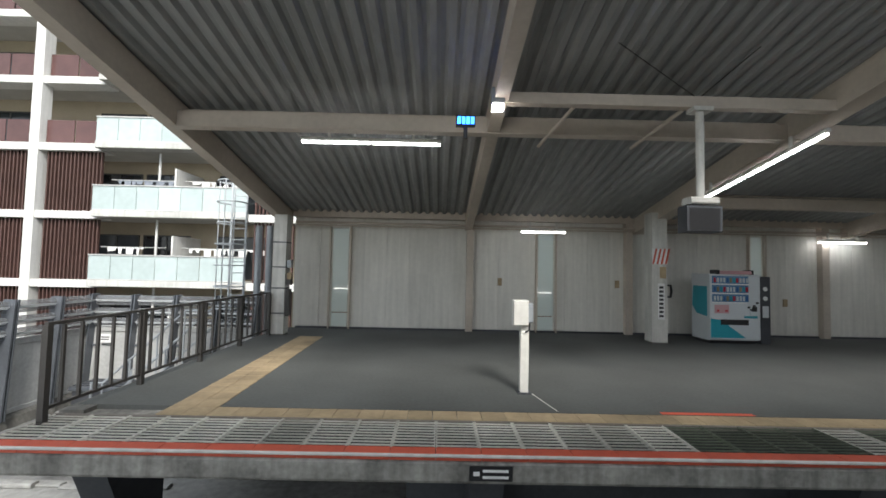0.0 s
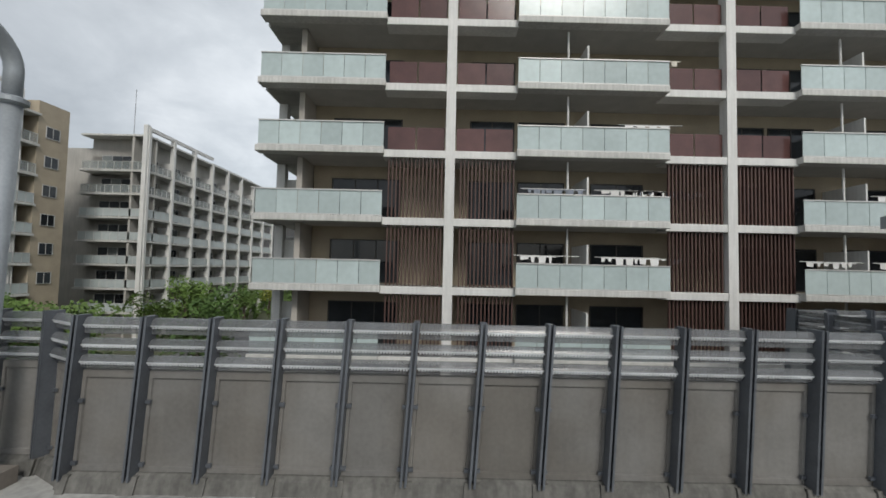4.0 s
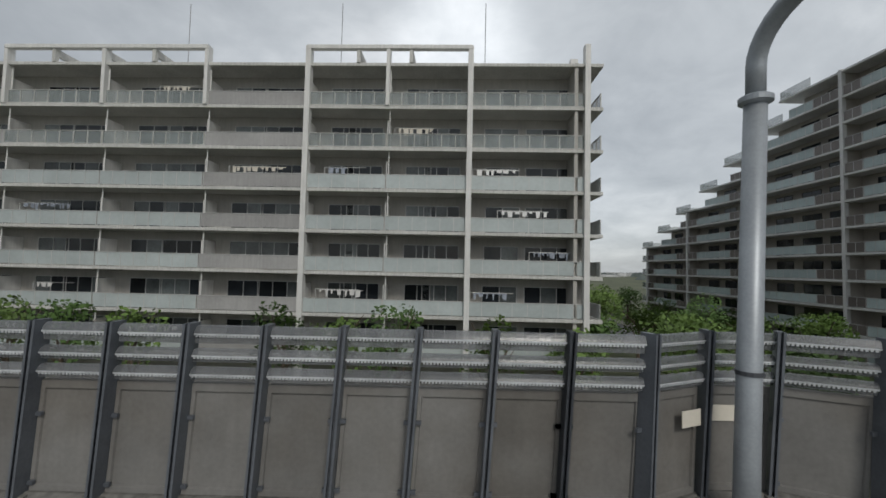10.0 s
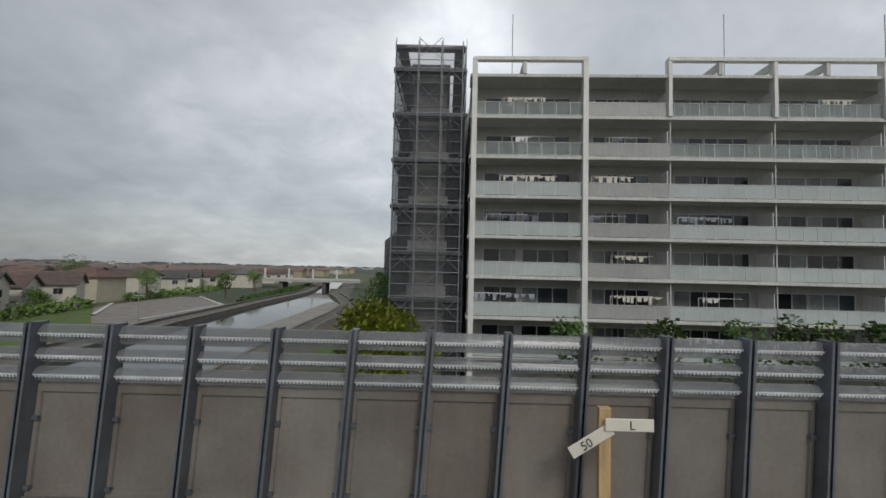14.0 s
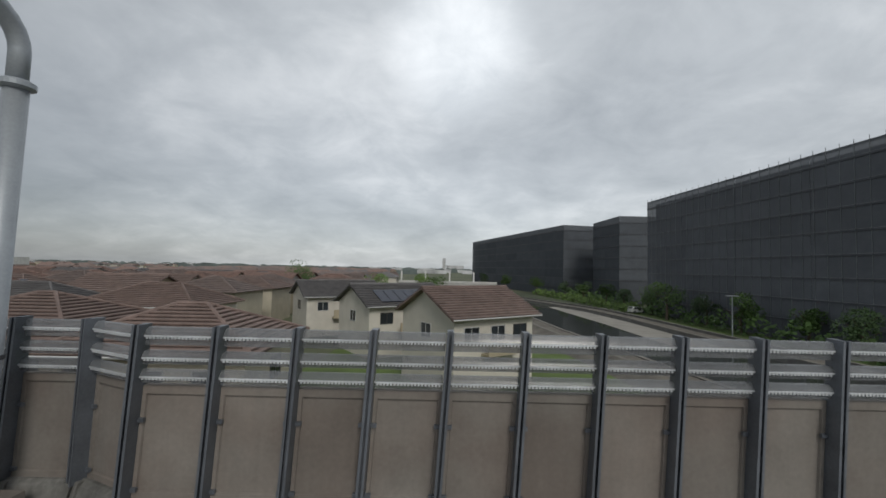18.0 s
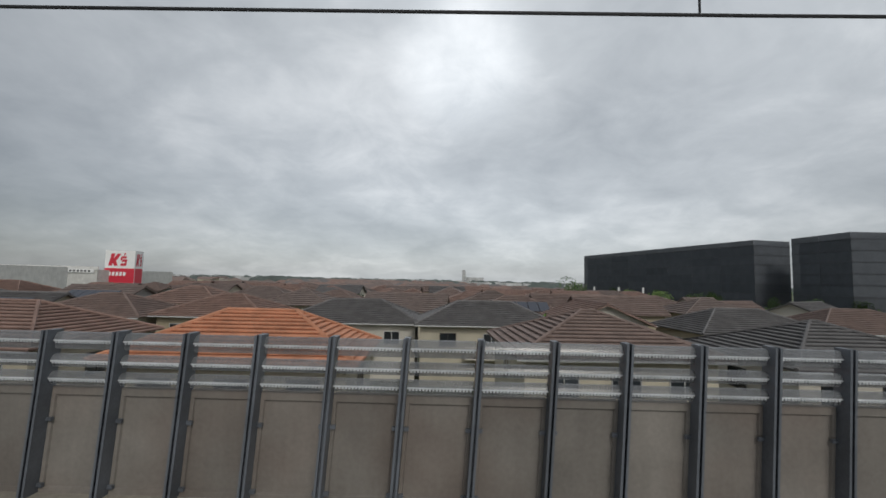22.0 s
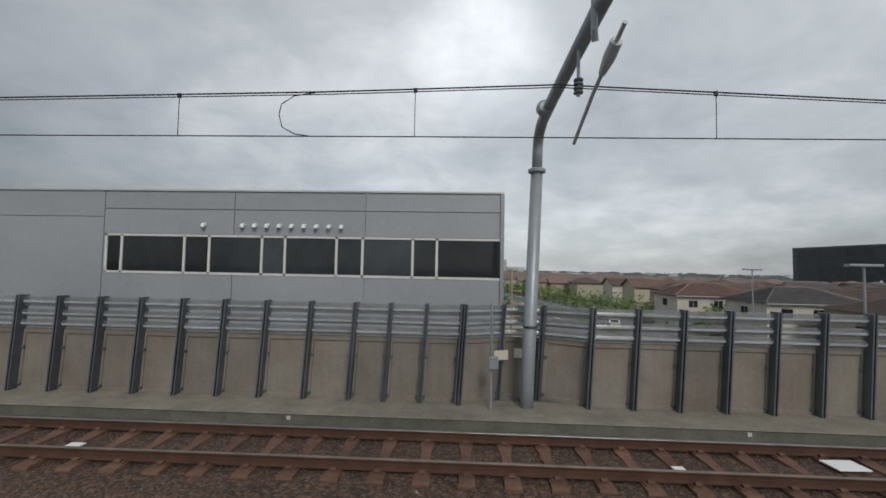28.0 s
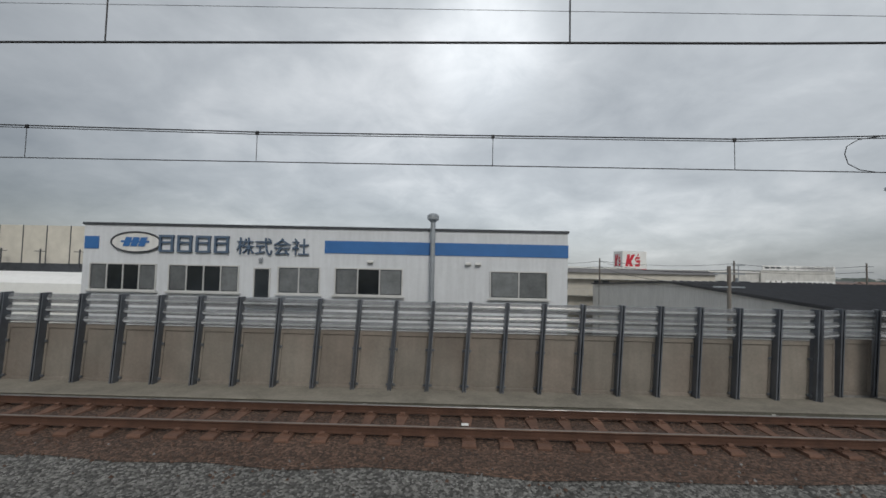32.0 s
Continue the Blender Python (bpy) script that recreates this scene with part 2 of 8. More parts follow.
M_browncloth = mat("brown_balcony_panel", (0.17, 0.148, 0.135), 0.35, vary=0.2, scale=0.6, fine=6, bump=0, per=0.15)
M_slab = mat("pale_slab", (0.58, 0.575, 0.55), 0.75, vary=0.15, scale=0.7, fine=10, bump=0.1, streak=0.18)
M_under = mat("balcony_soffit", (0.42, 0.41, 0.385), 0.8, vary=0.1, bump=0.05)
M_brown = mat("brown_louvre", (0.088, 0.046, 0.039), 0.55, vary=0.2, bump=0.05, per=0.1)
M_browntower = mat("brown_tile_tower", (0.35, 0.255, 0.2), 0.7, vary=0.2, scale=0.8, fine=8, bump=0.15)
M_brownglass = mat("brown_tinted_glass", (0.10, 0.05, 0.047), 0.18, vary=0.2, bump=0, per=0.15)
M_frost = mat("frosted_glass_panel", (0.46, 0.54, 0.54), 0.22, vary=0.12, scale=0.5, fine=4, bump=0, per=0.13)
M_frost2 = mat("grey_frosted_panel", (0.43, 0.475, 0.475), 0.3, vary=0.12, scale=0.5, fine=4, bump=0, per=0.1)
M_clear = mat("clear_balcony_pane", (0.32, 0.36, 0.36), 0.15, vary=0.12, bump=0, per=0.1)
M_clear.node_tree.nodes["Principled BSDF"].inputs["Alpha"].default_value = 0.4
M_win = mat("dark_window_glass", (0.028, 0.033, 0.038), 0.07, vary=0.5, scale=0.3, fine=1.5, bump=0, per=0.6)
M_curtain = mat("curtain_behind_glass", (0.15, 0.165, 0.165), 0.12, vary=0.4, scale=0.8, fine=6, bump=0, per=0.4)
M_frame = mat("window_frame_aluminium", (0.56, 0.56, 0.55), 0.5, 0.3, vary=0.1, bump=0)
M_dframe = mat("window_frame_dark", (0.05, 0.048, 0.045), 0.5, 0.2, vary=0.1, bump=0)
M_net = netting("scaffold_net", (0.135, 0.147, 0.166), 0.7)
M_net_far = netting("scaffold_net_dense", (0.09, 0.1, 0.115), 0.82)
M_net_thin = netting("scaffold_net_thin", (0.08, 0.085, 0.095), 0.3)
M_scaf = mat("scaffold_tube", (0.2, 0.21, 0.22), 0.45, 0.4, bump=0)
M_tubepale = mat("galvanised_scaffold", (0.27, 0.28, 0.295), 0.4, 0.4, vary=0.2, bump=0)
M_netcore = mat("wrapped_wall", (0.32, 0.305, 0.285), 0.9, vary=0.3, bump=0)
M_netcore_d = mat("dark_grey_wall", (0.085, 0.086, 0.088), 0.85, vary=0.2, bump=0.05)
M_ground = mat("ground_grass_soil", (0.085, 0.095, 0.05), 0.95, vary=0.5, scale=0.08, fine=1.5, bump=0.4)
M_asph = mat("asphalt", (0.135, 0.136, 0.138), 0.9, vary=0.25, scale=0.3, fine=12, bump=0.2)
M_pave = mat("paving_pale", (0.27, 0.255, 0.225), 0.85, vary=0.2, scale=0.4, fine=6, bump=0.15)
M_soil = mat("trodden_earth", (0.13, 0.118, 0.098), 0.95, vary=0.5, scale=0.6, fine=9, bump=0.3)
M_verge = mat("dark_verge", (0.06, 0.072, 0.04), 0.95, vary=0.5, scale=0.5, fine=7, bump=0.5)
M_brickpave = mat("brown_paving", (0.215, 0.19, 0.172), 0.85, vary=0.3, scale=0.5, fine=5, bump=0.15)
M_grass = mat("lawn", (0.085, 0.125, 0.03), 0.95, vary=0.35, scale=0.4, fine=9, bump=0.5)
M_leafs = [mat("foliage_%s" % k, c, 0.7, vary=0.4, scale=0.6, fine=6, bump=0.3, per=0.2) for k, c in
           (("deep", (0.06, 0.115, 0.024)), ("mid", (0.105, 0.175, 0.035)), ("yellow", (0.25, 0.28, 0.035)), ("dark", (0.035, 0.068, 0.02)))]
M_bark = mat("bark", (0.10, 0.075, 0.055), 0.9, vary=0.3, scale=4, fine=30, bump=0.5)
M_rust = mat("rusty_rail", (0.085, 0.042, 0.027), 0.75, 0.2, vary=0.35, scale=3, fine=30, bump=0.2)
M_railtop = mat("worn_rail_head", (0.42, 0.41, 0.40), 0.28, 0.9, vary=0.15, bump=0)
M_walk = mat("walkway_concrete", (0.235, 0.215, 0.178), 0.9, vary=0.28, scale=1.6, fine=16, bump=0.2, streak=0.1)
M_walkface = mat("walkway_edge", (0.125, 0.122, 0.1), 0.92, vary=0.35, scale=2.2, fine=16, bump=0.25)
M_raildull = mat("dull_rail_head", (0.22, 0.18, 0.155), 0.5, 0.6, vary=0.3, scale=3, fine=20, bump=0.08)
M_edge = mat("stained_edge_concrete", (0.30, 0.29, 0.265), 0.9, vary=0.6, scale=2.2, fine=16, bump=0.3, streak=0.35)
M_conc_p = mat("concrete_panel_pale", (0.4, 0.405, 0.4), 0.85, vary=0.25, scale=1.3, fine=14, bump=0.12, per=0.08, streak=0.1)
M_sleeper = mat("rusty_sleeper", (0.125, 0.066, 0.044), 0.85, vary=0.35, scale=4, fine=25, bump=0.3, per=0.15)


def gravel(name, low, high, size=24.0):
    """Crushed stone: every stone its own shade and tilt, dark gaps between them."""
    m = bpy.data.materials.new(name)
    m.use_nodes = True
    nt = m.node_tree
    b = nt.nodes["Principled BSDF"]
    b.inputs["Roughness"].default_value = 0.9
    geo = nt.nodes.new("ShaderNodeNewGeometry")
    vo = nt.nodes.new("ShaderNodeTexVoronoi")
    vo.inputs["Scale"].default_value = size
    nt.links.new(geo.outputs["Position"], vo.inputs["Vector"])
    big = nt.nodes.new("ShaderNodeTexNoise")
    big.inputs["Scale"].default_value, big.inputs["Detail"].default_value = 0.9, 4
    nt.links.new(geo.outputs["Position"], big.inputs["Vector"])
    sep = nt.nodes.new("ShaderNodeSeparateColor")
    nt.links.new(vo.outputs["Color"], sep.inputs[0])
    mx = nt.nodes.new("ShaderNodeMixRGB")
    mx.inputs[1].default_value, mx.inputs[2].default_value = (*low, 1), (*high, 1)
    pw = nt.nodes.new("ShaderNodeMath")
    pw.operation, pw.inputs[1].default_value = "POWER", 1.8
    nt.links.new(sep.outputs[0], pw.inputs[0])
    nt.links.new(pw.outputs[0], mx.inputs[0])
    rng = nt.nodes.new("ShaderNodeMapRange")
    rng.inputs["To Min"].default_value, rng.inputs["To Max"].default_value = 0.55, 1.45
    nt.links.new(big.outputs["Fac"], rng.inputs["Value"])
    mu = nt.nodes.new("ShaderNodeMixRGB")
    mu.blend_type = "MULTIPLY"
    mu.inputs[0].default_value = 1.0
    nt.links.new(mx.outputs[0], mu.inputs[1])
    nt.links.new(rng.outputs[0], mu.inputs[2])
    nt.links.new(mu.outputs[0], b.inputs["Base Color"])
    inv = nt.nodes.new("ShaderNodeMath")
    inv.operation, inv.inputs[0].default_value = "SUBTRACT", 1.0
    nt.links.new(vo.outputs["Distance"], inv.inputs[1])
    bp = nt.nodes.new("ShaderNodeBump")
    bp.inputs["Strength"].default_value, bp.inputs["Distance"].default_value = 1.0, 0.03
    nt.links.new(inv.outputs[0], bp.inputs["Height"])
    nt.links.new(bp.outputs[0], b.inputs["Normal"])
    return m


M_ballast = gravel("ballast", (0.045, 0.043, 0.04), (0.24, 0.235, 0.22))
M_ballast_r = gravel("rust_stained_ballast", (0.04, 0.025, 0.018), (0.16, 0.095, 0.066))
M_wire = mat("wire", (0.03, 0.03, 0.032), 0.5, 0.5, bump=0)
M_insul = mat("insulator_brown", (0.10, 0.12, 0.13), 0.25, bump=0)
M_plat = mat("platform_asphalt", (0.08, 0.085, 0.083), 0.8, vary=0.3, scale=0.6, fine=20, bump=0.1)
M_tact = mat("tactile_yellow_worn", (0.34, 0.26, 0.16), 0.8, vary=0.3, scale=1.5, fine=15, bump=0.1, per=0.12)
M_red = mat("platform_edge_red", (0.58, 0.10, 0.055), 0.6, vary=0.2, bump=0.05, per=0.06)
M_grate = mat("grating_grey", (0.52, 0.50, 0.45), 0.7, 0.1, vary=0.3, bump=0.1, per=0.3)
M_grate_d = mat("grating_mossy", (0.10, 0.115, 0.085), 0.8, 0.1, vary=0.4, bump=0.1, per=0.3)
M_pit = mat("under_grating_shade", (0.012, 0.012, 0.012), 0.9, bump=0)
M_slot = mat("translucent_pane", (0.74, 0.8, 0.8), 0.4, vary=0.08, scale=0.8, fine=6, bump=0)
M_slot.node_tree.nodes["Principled BSDF"].inputs["Alpha"].default_value = 0.4
tn = M_slot.node_tree
tl = tn.nodes.new("ShaderNodeBsdfTranslucent")
tl.inputs["Color"].default_value = (0.78, 0.84, 0.84, 1)
tm = tn.nodes.new("ShaderNodeMixShader")
tm.inputs[0].default_value = 0.7
tn.links.new(tn.nodes["Principled BSDF"].outputs[0], tm.inputs[1])
tn.links.new(tl.outputs[0], tm.inputs[2])
tn.links.new(tm.outputs[0], tn.nodes["Material Output"].inputs["Surface"])
M_wallp = mat("platform_wall_panel", (0.72, 0.7, 0.645), 0.6, vary=0.1, scale=0.6, fine=8, bump=0.03, per=0.05, streak=0.12)
M_beam = mat("cream_painted_steel", (0.52, 0.455, 0.385), 0.6, vary=0.15, scale=0.9, fine=12, bump=0.05)
M_roofm = mat("corrugated_roof", (0.29, 0.295, 0.29), 0.6, 0.15, vary=0.25, scale=0.8, fine=10, bump=0.05, stretch=(1, 0.3, 1))
M_post = mat("station_post_white", (0.66, 0.65, 0.61), 0.6, vary=0.15, scale=2, fine=15, bump=0.05, streak=0.2)
M_railing = mat("railing_brown_grey", (0.062, 0.058, 0.055), 0.5, 0.3, vary=0.2, bump=0.03)
M_tube = glow("fluorescent_tube", (0.97, 0.99, 1.0), 4.4)
M_blue = glow("blue_led", (0.02, 0.16, 1.0), 3.5)
M_lampw = glow("lamp_lit", (1.0, 0.97, 0.9), 7.0)
M_black = mat("black_plastic", (0.018, 0.018, 0.02), 0.35, vary=0.2, bump=0)
M_vwhite = mat("vending_white", (0.62, 0.66, 0.68), 0.35, vary=0.06, bump=0)
M_vteal = mat("vending_teal", (0.02, 0.33, 0.42), 0.35, vary=0.08, bump=0)
M_vshow = mat("vending_window", (0.15, 0.27, 0.42), 0.12, vary=0.2, bump=0)
M_signred = mat("sign_red", (0.58, 0.025, 0.05), 0.5, vary=0.08, bump=0)
M_signwhite = mat("sign_white", (0.78, 0.78, 0.77), 0.5, vary=0.06, bump=0)
M_greyp = mat("grey_cladding", (0.335, 0.355, 0.38), 0.5, 0.15, vary=0.1, scale=0.3, fine=5, bump=0.03, per=0.05)
M_office = mat("office_wall_white", (0.63, 0.65, 0.675), 0.55, vary=0.08, scale=0.5, fine=7, bump=0.02, streak=0.08)
M_blindd = mat("half_drawn_blind", (0.15, 0.16, 0.165), 0.3, vary=0.3, scale=2, fine=9, bump=0, per=0.3)
M_letter = mat("sign_letter_blue_grey", (0.075, 0.115, 0.175), 0.5, vary=0.15, bump=0)
M_blueb = mat("blue_band", (0.035, 0.14, 0.37), 0.5, vary=0.1, bump=0)
M_droof = mat("dark_sheet_roof", (0.045, 0.046, 0.052), 0.55, 0.2, vary=0.2, bump=0.05)
M_water = mat("canal_water", (0.05, 0.055, 0.05), 0.06, vary=0.2, scale=0.2, fine=1.2, bump=0.05)
M_stake = mat("weathered_wood", (0.42, 0.29, 0.15), 0.85, vary=0.3, scale=3, fine=25, bump=0.3, stretch=(4, 4, 0.5))
M_paper = mat("notice_paper", (0.62, 0.58, 0.50), 0.7, vary=0.08, bump=0)
M_roofs = [mat("roof_tile_%s" % k, c, 0.75, vary=0.3, scale=1.2, fine=9, bump=0.2, per=0.12) for k, c in
           (("brown", (0.175, 0.127, 0.11)), ("red", (0.215, 0.14, 0.115)), ("grey", (0.125, 0.12, 0.12)), ("umber", (0.155, 0.12, 0.107)), ("orange", (0.44, 0.20, 0.115)))]
M_walls = [mat("house_wall_%s" % k, c, 0.85, vary=0.12, scale=0.8, fine=14, bump=0.15, per=0.1) for k, c in
           (("cream", (0.46, 0.42, 0.33)), ("ivory", (0.54, 0.51, 0.45)), ("tan", (0.36, 0.31, 0.22)), ("grey", (0.36, 0.35, 0.33)))]
M_solar = mat("solar_panel", (0.022, 0.026, 0.042), 0.15, vary=0.1, bump=0)
# distance haze is mixed into this tree colour
M_haze = mat("far_treeline_haze", (0.13, 0.155, 0.15), 0.95, vary=0.4, scale=0.02, fine=0.2, bump=0)


# ---- mesh building ----
class Geo:
    """Vertices and faces of one mesh."""

    def __init__(self):
        self.v, self.f = [], []

    def poly(self, *ps):
        i = len(self.v)
        self.v += [tuple(p) for p in ps]
        self.f.append(tuple(range(i, i + len(ps))))
        return self

    def box(self, x0, x1, y0, y1, z0, z1):
        i = len(self.v)
        self.v += [(x0, y0, z0), (x1, y0, z0), (x1, y1, z0), (x0, y1, z0), (x0, y0, z1), (x1, y0, z1), (x1, y1, z1), (x0, y1, z1)]
        self.f += [tuple(i + k for k in q) for q in ((0, 3, 2, 1), (4, 5, 6, 7), (0, 1, 5, 4), (1, 2, 6, 5), (2, 3, 7, 6), (3, 0, 4, 7))]
        return self

    def cbox(self, x0, x1, y0, y1, z0, z1, c=0.01):
        """A box whose front (-y) and top edges are chamfered."""
        pr = [(y0 + c, z0), (y1, z0), (y1, z1 - c), (y1 - c, z1), (y0 + c, z1), (y0, z1 - c), (y0, z0 + c)]
        return self.prism(pr, x0, x1)

    def prism(self, pr, x0, x1):
        """A profile of (y, z), drawn from x0 to x1."""
        i, n = len(self.v), len(pr)
        self.v += [(x0, y, z) for y, z in pr] + [(x1, y, z) for y, z in pr]
        for k in range(n):
            j = (k + 1) % n
            self.f.append((i + k, i + j, i + n + j, i + n + k))
        self.f += [tuple(i + k for k in reversed(range(n))), tuple(i + n + k for k in range(n))]
        return self

    def tube(self, pts, r, n=10, cap=True):
        """A round bar along points; r is one radius or one for each point."""
        pts = [Vector(p) for p in pts]
        rs = r if isinstance(r, (list, tuple)) else [r] * len(pts)
        i0 = len(self.v)
        side = None
        for k, p in enumerate(pts):
            d = (pts[min(k + 1, len(pts) - 1)] - pts[max(k - 1, 0)]).normalized()
            if side is None:
                side = d.orthogonal().normalized()
            side = (side - d * side.dot(d)).normalized()
            up = d.cross(side)
            for a in range(n):
                q = p + (side * math.cos(2 * math.pi * a / n) + up * math.sin(2 * math.pi * a / n)) * rs[k]
                self.v.append(tuple(q))
        for k in range(len(pts) - 1):
            for a in range(n):
                b = (a + 1) % n
                self.f.append((i0 + k * n + a, i0 + k * n + b, i0 + (k + 1) * n + b, i0 + (k + 1) * n + a))
        if cap:
            self.f += [tuple(i0 + a for a in reversed(range(n))), tuple(i0 + (len(pts) - 1) * n + a for a in range(n))]
        return self

    def weld(self):
        """Joins corners that lie in one place."""
        at, to = {}, []
        out = []
        for p in self.v:
            k = tuple(round(c, 4) for c in p)
            if k not in at:
                at[k] = len(out)
                out.append(p)
            to.append(at[k])
        self.v = out
        self.f = [q for q in (tuple(dict.fromkeys(to[i] for i in f)) for f in self.f) if len(q) > 2]
        return self

    def mesh(self, name, material, smooth=False):
        me = bpy.data.meshes.new(name)
        me.from_pydata(self.v, [], self.f)
        me.materials.append(material)
        if smooth:
            me.shade_smooth()
        me.update()
        return me


def thing(name, label, category, group="", kind="", at=(0, 0, 0), turn=0):
    ob = new(name)
    ob.matrix_basis = pose(*at, 0, 0, turn)
    ob.empty_display_size = 0.3
    return tagged(ob, label, category, group, kind)


def part(name, geo, material, parent, label="", at=None, turn=0, smooth=False):
    me = geo.mesh(name, material, smooth) if isinstance(geo, Geo) else geo
    ob = new(name, me)
    ob.parent = parent
    if at is not None:
        ob.matrix_basis = pose(*at, 0, 0, turn)
    return tagged(ob, label)


def solid(name, geo, material, label, category, kind="", group="", smooth=False):
    ob = new(name, geo.mesh(name, material, smooth))
    return tagged(ob, label, category, group, kind)


def lettering(parent, text_, size, material, m, depth=0.002):
    """Raised or painted characters as one mesh part."""
    cu = bpy.data.curves.new("lettering", "FONT")
    cu.body, cu.size, cu.extrude, cu.align_x = text_, size, depth, "CENTER"
    tmp = bpy.data.objects.new("lettering", cu)
    scene.collection.objects.link(tmp)
    me = bpy.data.meshes.new_from_object(tmp.evaluated_get(bpy.context.evaluated_depsgraph_get()))
    bpy.data.objects.remove(tmp)
    me.materials.clear()
    me.materials.append(material)
    ob = part("lettering", me, None, parent)
    ob.matrix_basis = m
    return ob


GROUND = -6.5
BAR = [(60, 5.82), (-350, 5.82), (-365, 5.72), (-380, 5.35), (-395, 4.9), (-410, 4.25), (-425, 3.45), (-440, 2.62), (-520, -1.8)]
TRK = [(60, 1.7), (-240, 1.7), (-270, 1.85), (-300, 2.15), (-330, 2.42), (-350, 2.42), (-362, 2.3), (-380, 1.95), (-395, 1.5), (-410, 0.9), (-425, 0.15), (-443, -0.7), (-520, -4.6)]


def along(table, x):
    """Offset of a line beside the railway at x: straight between its points."""
    return float(np.interp(-x, [-p[0] for p in table], [p[1] for p in table]))


def heading(table, x):
    return math.degrees(math.atan2(along(table, x + 3) - along(table, x - 3), 6))
# ---- ground, canal, streets ----
g = Geo()
for x0, x1, y0, y1 in ((-4200, 3800, -3000, 4500),):
    g.poly((x0, y0, GROUND), (x1, y0, GROUND), (x1, y1, GROUND), (x0, y1, GROUND))
solid("ground", g, M_ground, "flat grassy and earthy ground reaching the horizon", "ground", "structure")


def strip(name, material, rows, z, label, category, kind="structure"):
    """A band on the ground: rows of (y, x left, x right)."""
    g = Geo()
    for (ya, a0, a1), (yb, b0, b1) in zip(rows, rows[1:]):
        g.poly((a0, ya, z), (a1, ya, z), (b1, yb, z), (b0, yb, z))
    return solid(name, g, material, label, category, kind)


CANAL = [(8, -150, -136), (62, -158, -140.4), (80, -159.5, -141), (97, -161.2, -143), (115, -162.3, -149), (134, -163.5, -156), (150, -166, -158.5), (260, -190, -181)]
strip("water", M_water, CANAL, GROUND + 0.02, "still grey canal water reflecting the sky", "water")
for s, lbl in ((-1, "stepped stone canal wall with a narrow coping below the square"), (1, "dark stone canal wall with a narrow coping")):
    wl_, cp_, tr_ = Geo(), Geo(), Geo()
    for (ya, a0, a1), (yb, b0, b1) in zip(CANAL, CANAL[1:]):
        pa, pb = (a0, b0) if s < 0 else (a1, b1)
        q = lambda o, z, e=0: ((pa + s * o, ya, GROUND + z), (pb + s * o, yb, GROUND + z))
        for g_, (o0, z0), (o1, z1) in ((wl_, (0, 0), (0.12, 0.62)), (cp_, (0.08, 0.62), (0.08, 0.75)), (cp_, (0.08, 0.75), (0.62, 0.75)), (tr_, (0.62, 0.66), (3.2, 0.62)), (wl_, (3.2, 0.5), (3.25, 1.0)), (cp_, (3.2, 1.0), (3.7, 1.0)), (tr_, (3.7, 0.97), (6.4, 0.02))):
            a_, b_ = q(o0, z0)
            c_, d_ = q(o1, z1)
            g_.poly(a_, b_, d_, c_)
    bank = solid("bank", wl_, M_conc_d, lbl, "bank", "structure")
    part("coping", cp_, M_kerb, bank)
    part("terrace", tr_, M_soil, bank, "trodden brown-grey earth terrace")
strip("lawn", M_grass, [(20, -190, -154), (50, -188, -161.5), (62, -186, -164.8), (68, -186, -169.5), (81, -189, -181)], GROUND + 0.03, "mown grass beside the canal", "lawn")
strip("lawn", M_grass, [(40, -134, -126), (85, -136, -128), (118, -134, -130)], GROUND + 0.03, "mown grass at the foot of the wrapped building", "lawn")
strip("bank_slope", M_verge, [(96, -143.5, -131), (115, -149.5, -132), (134, -156.5, -134), (172, -166, -142)], GROUND + 0.045, "dark grassy slope beyond the paved square", "bank")
strip("pavement", M_pave, [(52, -146.5, -132), (75, -147, -132.5), (91, -148, -133), (108, -149, -134)], GROUND + 0.05, "pale paved square beside the canal", "pavement")
strip("pavement", M_brickpave, [(62, -171.5, -164.9), (69, -177.5, -166), (83, -189, -167.5), (95, -191, -168.5), (114, -191.5, -186)], GROUND + 0.05, "brown-grey paved square beside the canal houses", "pavement")
strip("pavement", M_verge, [(95, -191, -167.6), (120, -196, -168.7), (150, -199, -172.4), (200, -206, -184)], GROUND + 0.04, "dark grassy verge before the canal houses", "verge")
kerb_g = Geo()
for (xa, ya), (xb, yb) in (((-167.2, 66.0), (-168.6, 93.0)), ((-178.5, 70.5), (-191.0, 90.0)), ((-168.6, 93.0), (-186.0, 114.0))):
    dx, dy = (yb - ya) / math.hypot(xb - xa, yb - ya) * 0.28, -(xb - xa) / math.hypot(xb - xa, yb - ya) * 0.28
    for z0, z1, o0, o1 in ((0.32, 0.32, 1, -1), (0.02, 0.32, 1, 1), (0.32, 0.02, -1, -1)):
        kerb_g.poly((xa + dx * o0, ya + dy * o0, GROUND + z0), (xb + dx * o0, yb + dy * o0, GROUND + z0), (xb + dx * o1, yb + dy * o1, GROUND + z1), (xa + dx * o1, ya + dy * o1, GROUND + z1))
solid("square_kerb", kerb_g, M_slab, "pale raised kerb round the paved square", "kerb", "structure")
strip("road", M_asph, [(12, -45, -36.5), (70, -46, -37.8), (290, -51, -45), (900, -70, -60)], GROUND + 0.03, "straight grey street between the apartment blocks", "road")
strip("pavement", M_pave, [(12, -36.3, -32), (70, -37.6, -34), (290, -44.8, -42)], GROUND + 0.06, "pale pavement along the street", "pavement")
strip("median", M_slab, [(120, -44.6, -43.6), (150, -46.0, -44.4), (280, -50.2, -48.6)], GROUND + 0.12, "pale kerbed island in the middle of the street", "median")
